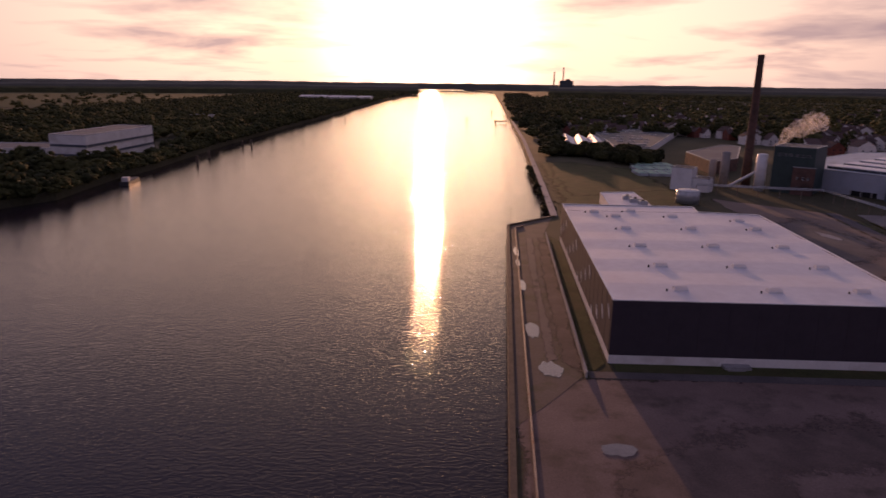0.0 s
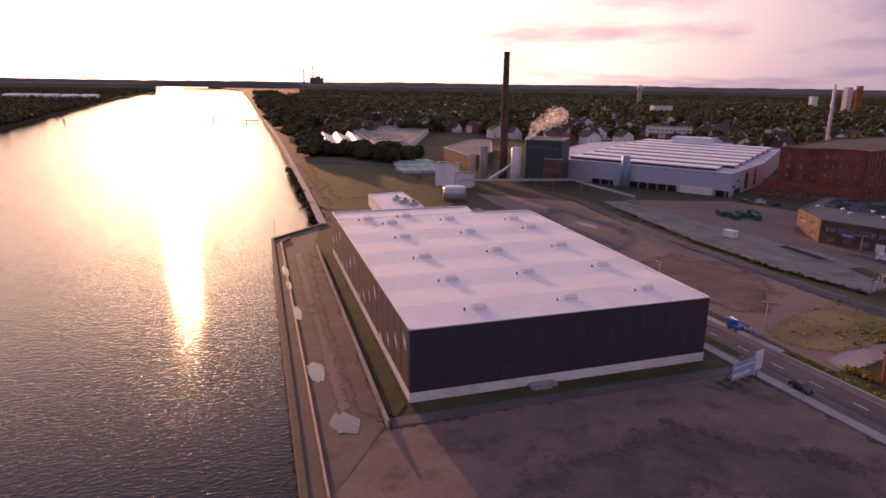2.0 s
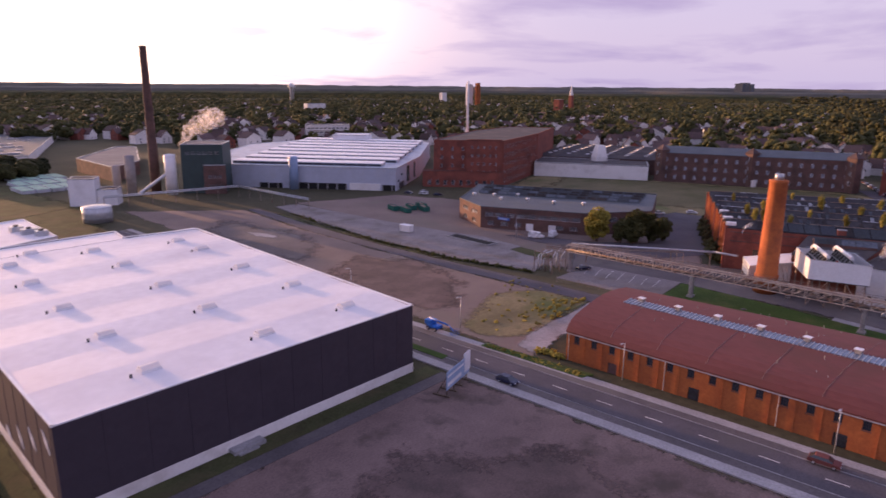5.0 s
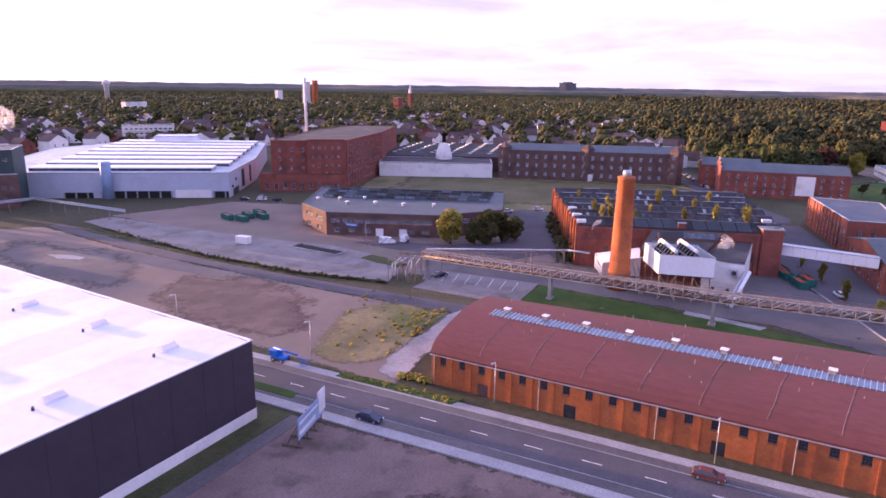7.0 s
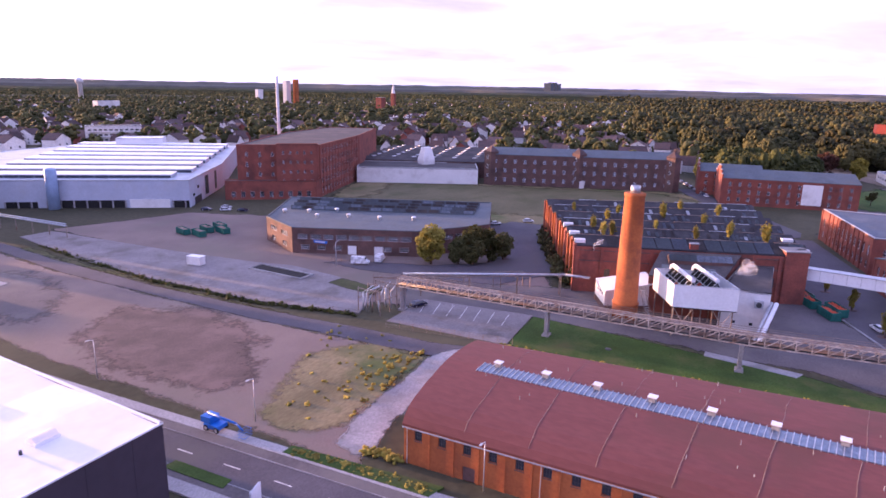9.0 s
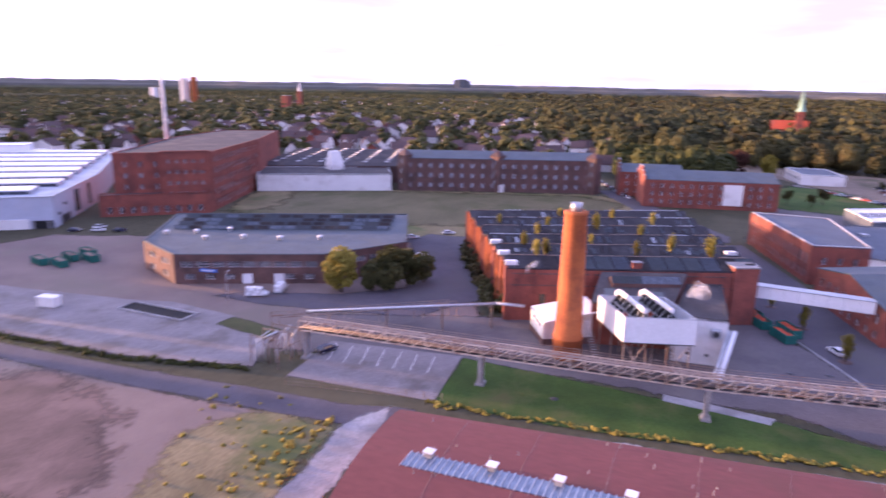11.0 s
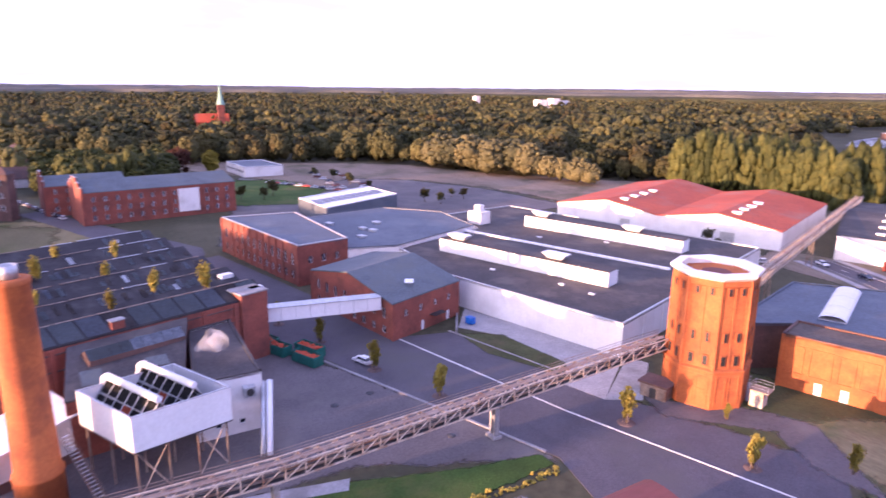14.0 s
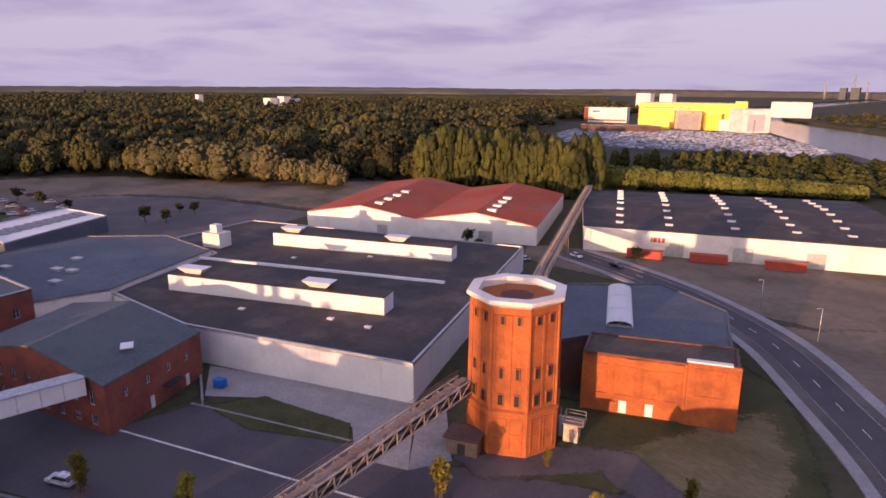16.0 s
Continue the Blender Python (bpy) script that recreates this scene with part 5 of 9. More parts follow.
def scatter(poly, step, rng, jitter=0.45):
    xs, ys = [p[0] for p in poly], [p[1] for p in poly]
    for x in np.arange(min(xs), max(xs), step):
        for y in np.arange(min(ys), max(ys), step):
            p = (x + rng.uniform(-jitter, jitter) * step, y + rng.uniform(-jitter, jitter) * step)
            if inside(p, poly):
                yield p


def item(tpl, p, h, w, rng, sink=0.12):
    v, f = tpl[rng.integers(len(tpl))]
    return v, f, p[0], p[1], -sink * h, h * (1 + sink), w, rng.uniform(0, 6.28)


WOOD = [(446, -148), (524, -96), (558, -58), (568, -10), (574, 60), (600, 130), (760, 240), (1500, 420), (2600, 900), (2700, -900), (1500, -1300), (1000, -1100), (760, -900), (640, -650), (560, -520), (470, -420), (372, -305), (338, -258), (395, -192)]
near_w, mid_w, far_w = [], [], []
for p in scatter(WOOD, 12.5, rng):
    d = math.dist(p, (120, 70))
    swell = noise.noise((p[0] * 0.018, p[1] * 0.016, 3))
    if d < 560:
        h = rng.uniform(12, 23) + 7 * swell
        near_w.append(item(NEARC, p, h, h * rng.uniform(0.6, 0.95), rng))
    elif d < 1000:
        if rng.random() < 0.8:
            h = (rng.uniform(12, 24) + 8 * swell) * (0.5 if 700 < p[0] < 860 and abs(p[1] - 5) < 40 else 1)
            mid_w.append(item(MID, p, h, max(9, h * rng.uniform(0.65, 1.05)), rng))
    elif rng.random() < (0.34 if d < 1500 else 0.12):
        k = 1.0 if d < 1500 else 1.6
        h = rng.uniform(13, 24) + 6 * swell
        far_w.append(item(FAR, p, h, h * rng.uniform(0.8, 1.2) * k, rng))
for p in scatter([(650, -640), (720, -820), (770, -905), (1000, -1110), (1500, -1310), (1500, -1900), (800, -1450), (700, -1000), (684, -820), (604, -640)], 15, rng):
    if rng.random() < 0.55:
        h = rng.uniform(10, 19)
        far_w.append(item(FAR, p, h, h * rng.uniform(0.9, 1.3), rng))
merged("wood_edge_trees", near_w, "leaf_dark", "dense edge of a dark green deciduous wood", "trees")
merged("wood", mid_w + far_w, "leaf_dark", "wide dark green deciduous wood to the horizon", "trees")
# pale willows and tall poplars along the meadow's edge
will = [item(NEARC, (519 - 118 * t + rng.uniform(-5, 5), -97 - 52 * t + rng.uniform(-4, 4)), h, h * rng.uniform(0.85, 1.1), rng) for t, h in [(k / 17, (18 + 6 * math.sin(math.pi * min(1, k / 13))) * rng.uniform(0.85, 1.1) if k < 13 else rng.uniform(12, 15)) for k in range(18)]]
merged("pale_willows", will, "leaf_pale", "row of pale silvery willows on the meadow's edge", "trees")
pops = [item(POP, (388 - 94 * t + rng.uniform(-3, 3), -199 - 9 * t + r + rng.uniform(-3, 3)), rng.uniform(21, 29), rng.uniform(25, 34), rng, 0.03) for r in (0, -9, -18) for t in np.linspace(0, 1, 24)]
pops += [item(POP, (345 - 100 * t + rng.uniform(-6, 6), -342 - 40 * t + rng.uniform(-9, 9)), rng.uniform(8, 13), rng.uniform(18, 26), rng, 0.05) for t in np.linspace(-0.4, 1.2, 46)]
merged("poplar_rows", pops, "leaf", "tall green poplar rows behind the storage halls", "trees")
hedge = [item(NEARC, (311 - 1.9 * k + rng.uniform(-2, 2), -247 - 0.8 * k + rng.uniform(-3, 3)), (12 - 0.07 * k) * rng.uniform(0.9, 1.1), rng.uniform(9, 12), rng) for k in range(62)]
merged("tree_hedge", hedge, "leaf_hedge", "clipped green tree hedge behind the long hall", "trees")
scrub = [item(MID, p, rng.uniform(5, 11), rng.uniform(8, 14), rng) for p in scatter([(290, -262), (180, -310), (120, -330), (130, -400), (215, -440), (330, -420)], 11, rng)]
strand = [item(FAR, p, rng.uniform(4, 9), rng.uniform(8, 15), rng) for p in scatter([(268, -950), (440, -1200), (400, -1500), (150, -1400), (60, -1000), (120, -800), (170, -810)], 17, rng) if rng.random() < 0.6]
merged("strand_bushes", strand, "leaf_dark", "low trees and bushes on the far river strand", "bushes")
merged("bank_scrub", scrub, "leaf", "scrub and bushes between hall and river", "trees")

grove = [item(NEARC, p, rng.uniform(9, 18), rng.uniform(10, 16), rng) for p in scatter([(444, 104), (470, 132), (520, 140), (566, 120), (566, 70), (530, 72), (500, 66), (462, 74)], 10, rng) if rng.random() < 0.8]
grove += [item(POP, (452 + 3.2 * k, 100 - 3.0 * k + rng.uniform(-3, 3)), rng.uniform(14, 20), rng.uniform(20, 28), rng, 0.05) for k in range(9)]
merged("grove", grove, "leaf", "grove of garden trees and poplars behind the red factory", "trees")

# town trees and houses inland
TOWN = [(70, 660), (140, 740), (230, 700), (250, 560), (330, 560), (420, 430), (480, 330), (500, 240), (470, 150), (520, 130), (620, 125), (1500, 330), (2300, 900), (2000, 2300), (700, 2600), (150, 2400)]
tt, hs = [], []
for p in scatter(TOWN, 17, rng):
    d = math.dist(p, (60, 60))
    if not clear_of_buildings(p):
        continue
    q = rng.random()
    if d < 1000:
        if q < 0.36:
            h = rng.uniform(8, 18)
            tt.append(item(MID, p, h, h * rng.uniform(0.8, 1.15), rng))
        elif q < 0.8:
            hs.append(p)
    elif q < (0.5 if d < 1700 else 0.32):
        tt.append(item(FAR, p, rng.uniform(9, 16), rng.uniform(14, 24), rng))
    elif q < 0.56 and d < 1700:
        hs.append(p)
for p in scatter([site(p) for p in [(52, 660), (60, 990), (83, 1972), (300, 2400), (300, 760), (140, 700), (100, 660)]], 19, rng):
    if rng.random() < 0.55:
        tt.append(item(FAR if p[1] > 900 else MID, p, rng.uniform(8, 15), rng.uniform(10, 18), rng))
merged("town_trees", tt, "leaf_mid", "many garden and street trees between the houses", "trees")


def house_meshes():
    out = []
    for w, d, h, r, wm in ((10, 12, 5.8, 5.6, "house_wall"), (9, 10, 4.8, 5.4, "house_wall"), (13, 11, 6.2, 4.6, "brick"), (17, 11, 8.0, 4.2, "house_wall")):
        bm = bmesh.new()
        box(bm, -w / 2, w / 2, -d / 2, d / 2, -0.2, h)
        for s in (-1, 1):
            bm.faces.new([bm.verts.new(q) for q in ((-w / 2, s * d / 2, h), (w / 2, s * d / 2, h), (0, s * d / 2, h + r))][::-s])
        wall = mesh_of(bm, "wall", M[wm])
        bm = bmesh.new()
        roof_solid(bm, [(-w / 2 - 0.4, -d / 2), (-w / 2 - 0.4, d / 2), (w / 2 + 0.4, d / 2), (w / 2 + 0.4, -d / 2)], [(0, -0.3), (0.5, r), (1, -0.3)], h, 0.4, 0.25)
        roof = mesh_of(bm, "roof", M["tile_roof"])
        bm = bmesh.new(); box(bm, w * 0.14, w * 0.14 + 0.7, -0.4, 0.4, h + r * 0.3, h + r + 1.0)
        chim = mesh_of(bm, "chimney", M["brick_d"])
        bm = bmesh.new()
        for s in (-1, 1):
            for zf in range(2 if h > 5 else 1):
                for k in (-1, 1):
                    box(bm, k * w * 0.22 - 0.6, k * w * 0.22 + 0.6, s * d / 2 - 0.05, s * d / 2 + 0.05, 1.0 + zf * 2.6, 2.4 + zf * 2.6)
        glz = mesh_of(bm, "windows", M["glass"])
        out.append((wall, roof, chim, glz))
    return out


HOUSES = house_meshes()
hs.sort(key=lambda p: math.dist(p, (60, 60)))
for i, p in enumerate(hs[:300]):
    wall, roof, chim, glz = HOUSES[rng.integers(4)]
    hob = thing("house", *p, rz=float(rng.choice((20, 110)) + rng.uniform(-18, 18)), label="pale gabled town house with a dark tiled roof among trees", category="house", group="town houses")
    part("wall", wall, None, hob); part("roof", roof, None, hob); part("chimney", chim, None, hob)
    part("window", glz, None, hob)
bm = bmesh.new()
for p in hs[300:]:
    a = rng.uniform(0, 3.14); w, d, h, r = rng.uniform(8, 14), rng.uniform(8, 11), rng.uniform(4, 7), rng.uniform(3, 5)
    m = pose(p[0], p[1], 0, 0, 0, math.degrees(a))
    box(bm, -w / 2, w / 2, -d / 2, d / 2, 0, h, m)
    q = [m @ Vector(v) for v in ((-w / 2, -d / 2, h), (w / 2, -d / 2, h), (w / 2, d / 2, h), (-w / 2, d / 2, h), (-w / 2, 0, h + r), (w / 2, 0, h + r))]
    for ids in ((0, 1, 5, 4), (2, 3, 4, 5), (3, 0, 4), (1, 2, 5)):
        f = bm.faces.new([bm.verts.new(q[k]) for k in ids]); f.material_index = 1 if len(ids) == 4 else 0
tagged(part("far_houses", bm, [M["house_wall"], M["tile_roof"]]), "scattered far houses among the trees", "houses", kind="stuff")

# west bank: fields, rows of trees
wt = []


def clear_of_bank_hall(p):
    return not (-360 < p[0] < -245 and 385 < p[1] < 545)


for p in scatter([site(p) for p in [(-222, 300), (-236, 928), (-262, 1770), (-265, 3000), (-700, 3000), (-700, 900), (-420, 420), (-330, 330)]], 14, rng):
    if clear_of_bank_hall(p) and rng.random() < 0.75:
        wt.append(item(MID if p[1] < 900 else FAR, p, rng.uniform(7, 14), rng.uniform(9, 17), rng))
for k in range(70):
    a = rng.uniform(0, 1)
    p = (-420 - 900 * a + rng.uniform(-40, 40), 600 + 700 * rng.random() + 900 * a)
    wt.append(item(FAR, p, rng.uniform(7, 12), rng.uniform(12, 30), rng))
for k in range(40):
    y = 302 + k * 3.2
    wt.append(item(MID, site((-222 - rng.uniform(1, 40) - k * 0.4, y - 20)), rng.uniform(4, 9), rng.uniform(7, 12), rng))
shore = smooth_line([Vector(p) for p in WEST[2:9]][::-1], 5.0)
for p in shore:
    for off in (1.0, 5.0):
        if rng.random() < 0.85:
            wt.append(item(MID if p[1] < 700 else FAR, (p[0] - off + rng.uniform(-2, 2), p[1] + rng.uniform(-2, 2)), rng.uniform(3, 8), rng.uniform(6, 10), rng, 0.3))
merged("west_bank_trees", wt, "leaf_mid", "dark trees and bushes on the far bank", "trees")
GRID["quay"] = True
patch("ground_west_fields", [(-720, 1300), (-760, 2000), (-900, 3200), (-3800, 3800), (-3800, 900), (-1200, 900)], "grass_dark", 0.05, "flat dull fields beyond the far bank", soft=60)
GRID["quay"] = False
bank = [item(MID if p[1] < 800 else FAR, p, rng.uniform(8, 15), rng.uniform(10, 18), rng) for p in scatter([(42, 500), (40, 560), (46, 700), (20, 1100), (-5, 2600), (80, 2600), (70, 920), (56, 700), (52, 520)], 9, rng) if rng.random() < 0.8]
bank += [item(NEARC, p, rng.uniform(6, 12), rng.uniform(8, 14), rng) for p in scatter([(40, 512), (70, 500), (92, 450), (122, 478), (124, 500), (92, 520), (60, 530), (40, 530)], 8, rng)]
merged("bank_wood", bank, "leaf_dark", "dark trees along the embankment and before the riverside works", "trees")
rip = [item(FAR, site((40.5 + (y - 290) * 0.028 + rng.uniform(-5, 1.5), y)), rng.uniform(1.0, 3.2), rng.uniform(2.5, 6), rng, 0.5) for y in np.arange(290, 470, 1.6)]
merged("bank_bushes", [(v, f, x, y, z - 2.4, h, w, t) for v, f, x, y, z, h, w, t in rip], "leaf_dark", "bushes and stones down the river bank", "bushes")

# rings of far woods that close the horizon; the outer two have haze in their colour
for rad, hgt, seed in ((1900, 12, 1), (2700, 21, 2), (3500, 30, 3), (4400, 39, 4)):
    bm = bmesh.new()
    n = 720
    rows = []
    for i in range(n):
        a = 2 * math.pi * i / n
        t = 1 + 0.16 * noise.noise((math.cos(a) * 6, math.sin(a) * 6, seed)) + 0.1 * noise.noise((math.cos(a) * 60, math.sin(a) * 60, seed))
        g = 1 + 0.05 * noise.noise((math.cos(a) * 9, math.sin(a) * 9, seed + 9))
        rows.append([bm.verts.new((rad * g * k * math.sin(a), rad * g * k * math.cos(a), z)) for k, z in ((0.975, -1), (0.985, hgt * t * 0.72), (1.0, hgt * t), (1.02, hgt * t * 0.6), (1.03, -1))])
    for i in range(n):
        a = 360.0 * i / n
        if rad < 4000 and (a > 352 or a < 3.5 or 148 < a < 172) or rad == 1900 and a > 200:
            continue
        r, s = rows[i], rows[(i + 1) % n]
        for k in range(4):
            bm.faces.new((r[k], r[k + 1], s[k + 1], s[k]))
    tagged(part("far_woods", bm, M["leaf_dark" if rad < 3000 else "hazed_wood"]), "low wooded ridge on the horizon", "woods", kind="stuff")


# single trees near the works
def leafy_tree(name, h, w, seed, material, n_leaf=1500, size=0.5, label="", column=False):
    r = np.random.default_rng(seed)
    ob = thing(name, 0, 0, label=label, category="tree")
    bm = bmesh.new()
    th = h * 0.35
    tube(bm, (0, 0, -0.2), (0.1, 0.05, th), 0.035 * h, 0.024 * h, 8)
    tips = []
    for k in range(7):
        a = k * 2.4 + r.uniform(-0.4, 0.4)
        z0 = th * r.uniform(0.65, 1.0)
        tip = Vector((w * 0.33 * math.cos(a) * r.uniform(0.5, 1), w * 0.33 * math.sin(a) * r.uniform(0.5, 1), h * r.uniform(0.5, 0.85)))
        tube(bm, (0.08, 0.04, z0), tip, 0.014 * h, 0.005 * h, 6); tips.append(tip)
    tube(bm, (0.1, 0.05, th), (0, 0, h * 0.92), 0.024 * h, 0.006 * h, 6); tips.append(Vector((0, 0, h * 0.88)))
    part("trunk", bm, M["trunk"], ob)
    V, F = [], []
    blobs = [(t, r.uniform(0.16, 0.26) * w) for t in tips] + [(Vector((r.uniform(-0.3, 0.3) * w * (0.5 if column else 1), r.uniform(-0.3, 0.3) * w * (0.5 if column else 1), h * r.uniform(0.12 if n_leaf > 900 else 0.3, 0.85))), r.uniform(0.12, 0.22) * w) for _ in range(16)]
    for k in range(n_leaf):
        c, rad = blobs[k % len(blobs)]
        d = Vector(r.normal(size=3)).normalized()
        p = c + Vector((d.x * rad, d.y * rad, d.z * rad * (1.6 if column else 0.85))) * r.uniform(0.55, 1.05)
        u = Vector(r.normal(size=3)).normalized(); v = u.orthogonal().normalized()
        s = size * r.uniform(0.5, 1.2)
        o = len(V)
        V += [p + u * s, p + v * s * 0.7, p - u * s, p - v * s * 0.7]
        F.append((o, o + 1, o + 2, o + 3))
    me = bpy.data.meshes.new("crown"); me.from_pydata([tuple(q) for q in V], [], F); me.materials.append(M[material])
    part("crown", me, None, ob)
    return ob


big = leafy_tree("oak_tree", 12.5, 9.5, 3, "leaf_yellow", 3200, 0.6, "full yellow-green tree beside the works office")
big.matrix_world = pose(213.4, 162, 0)
for x, y, s, rz in ((218, 155, 0.7, 40), (222, 151.5, 0.95, 100), (226, 148.5, 0.85, 200), (231, 146, 0.7, 290), (219, 151, 0.55, 10)):
    t = copy_thing(big, pose(x, y, 0, 0, 0, rz)); t.scale = (s, s, s)
    tagged(t, "dense green tree beside the works office")
    for ch in t.children:
        if ch.name.startswith("crown"):
            ch.data = ch.data.copy(); ch.data.materials[0] = M["leaf_mid"]
young = leafy_tree("young_tree", 6.2, 2.8, 5, "leaf_yellow", 1000, 0.3, "staked young street tree in a mulch ring", column=True)
young.matrix_world = pose(203, 38, 0)
bm = bmesh.new()
for a in (0.4, 2.5, 4.6):
    tube(bm, (0.6 * math.cos(a), 0.6 * math.sin(a), 0), (0.45 * math.cos(a), 0.45 * math.sin(a), 2.0), 0.05, seg=6)
part("stake", bm, M["steel"], young)
bm = bmesh.new(); lathe(bm, [(1.5, 0.0), (1.4, 0.12), (0.2, 0.16)], 14)
part("mulch_ring", bm, M["mulch"], young)
tagged(young, group="street trees")
for x, y, s in ((218, 45, 1.0), (236, 51, 0.9), (182, 14, 1.05), (164, 6, 0.9), (176, -2, 0.5), (250, 57, 0.9), (157, -6, 0.8)):
    t = copy_thing(young, pose(x, y, 0, 0, 0, x * 37)); t.scale = (s, s, s)
sap = leafy_tree("roof_sapling", 4.8, 2.6, 8, "leaf_yellow", 600, 0.28, "self-sown sapling growing out of the ruined roof", column=True)
sap.matrix_world = pose(222, 112, 13.2)
tagged(sap, group="roof saplings")
for u, v, s in ((0.12, 0.25, 1.0), (0.3, 0.1, 0.8), (0.42, 0.32, 0.7), (0.55, 0.12, 1.0), (0.5, 0.55, 1.2), (0.72, 0.2, 1.1), (0.66, 0.42, 0.9), (0.85, 0.12, 1.3), (0.3, 0.62, 0.8), (0.22, 0.45, 0.9), (0.62, 0.75, 0.9), (0.4, 0.85, 0.7), (0.1, 0.7, 0.7), (0.78, 0.65, 1.0), (0.18, 0.12, 1.1)):
    p = bil([(212, 116), (234, 62), (304, 84), (271, 148)], u, v, 12.9)
    t = copy_thing(sap, pose(p.x, p.y, p.z, 0, 0, u * 900)); t.scale = (s, s, s)
weeds = [item(FAR, p, rng.uniform(0.4, 1.1), rng.uniform(0.6, 1.5), rng, 0.3) for p in list(scatter([(130, 126), (131, 132), (140, 135), (152, 133), (156, 128), (147, 126), (138, 124)], 1.4, rng)) if rng.random() < 0.45]
weeds += [item(FAR, p, rng.uniform(0.2, 0.7), rng.uniform(0.6, 1.5), rng, 0.3) for p in list(scatter([(117, 134), (140, 147), (157, 153), (158, 128), (124, 122)], 2.6, rng)) if rng.random() < 0.4]
weeds += [item(FAR, p, rng.uniform(0.35, 0.8), rng.uniform(0.8, 1.5), rng, 0.3) for p in list(scatter([(111.4, 125), (113.2, 125), (116, 101), (113.6, 102)], 0.9, rng))]
weeds += [item(FAR, (118.3 + rng.uniform(-0.6, 0.8), y), rng.uniform(0.8, 2.2), rng.uniform(1, 2.2), rng, 0.3) for y in np.arange(109.5, 116, 0.5)]
weeds += [item(FAR, (151.5 + 0.12 * (112 - y) + rng.uniform(0.4, 2.5), y), rng.uniform(0.3, 0.9), rng.uniform(0.8, 1.8), rng, 0.3) for y in np.arange(40, 112, 0.8)]
weeds += [item(FAR, (166.5 + 0.11 * (112 - y) + rng.uniform(-0.8, 0.8), y), rng.uniform(0.3, 0.8), rng.uniform(0.6, 1.5), rng, 0.3) for y in np.arange(32, 116, 0.7)]
merged("yellow_weeds", weeds, "leaf_yellow", "yellow flowering weeds along tracks and walls", "weeds")
edge = []
for a, b in (((164.6, 153), (158.2, 180)), ((158.2, 180), (156, 216)), ((156, 216), (160.2, 278))):
    for t in np.linspace(0, 1, 60):
        edge.append(item(FAR, (a[0] + (b[0] - a[0]) * t + rng.uniform(-1.1, 0.5), a[1] + (b[1] - a[1]) * t), rng.uniform(0.3, 1.2), rng.uniform(0.8, 1.9), rng, 0.3))
merged("platform_weeds", edge, "leaf", "dark weeds along the concrete platform's edge", "weeds")
ivy = [item(FAR, (213 + 59 * t + rng.uniform(-2.4, -0.6) * 0.5, 116.5 + 32 * t + rng.uniform(0.6, 3.0)), rng.uniform(1.5, 6.5), rng.uniform(2, 4), rng, 0.1) for t in np.arange(0.05, 0.95, 0.02)]
merged("wall_bushes", ivy, "leaf_dark", "dark bushes growing along the ruined hall's wall", "bushes")

beech = leafy_tree("copper_beech", 17, 15, 12, "leaf_red", 2600, 0.8, "large dark red copper beech beside the white shop")
beech.matrix_world = pose(518, 61, 0)
oak = copy_thing(big, pose(522, 43, 0, 0, 0, 77)); oak.scale = (1.15, 1.15, 1.15)
tagged(oak, "large yellow-green oak beside the white shop")
bushy = leafy_tree("garden_tree", 5.5, 4.6, 15, "leaf_dark", 500, 0.42, "small dark round tree at the car park")
bushy.matrix_world = pose(491, -12, 0)
tagged(bushy, group="car park trees")
for x, y, s in ((475, -19, 1.1), (453, -22, 1.2), (432, -26, 0.9), (386, -38, 1.2), (379, -43, 1.0), (394, -56, 0.8), (387, -59, 1.0), (218, -115.5, 0.9), (270, -96, 1.1), (262, -92, 0.8), (420, 30, 1.1), (430, 24, 1.4), (424, 40, 1.2)):
    t = copy_thing(bushy, pose(x, y, 0, 0, 0, x * 31)); t.scale = (s, s, s)


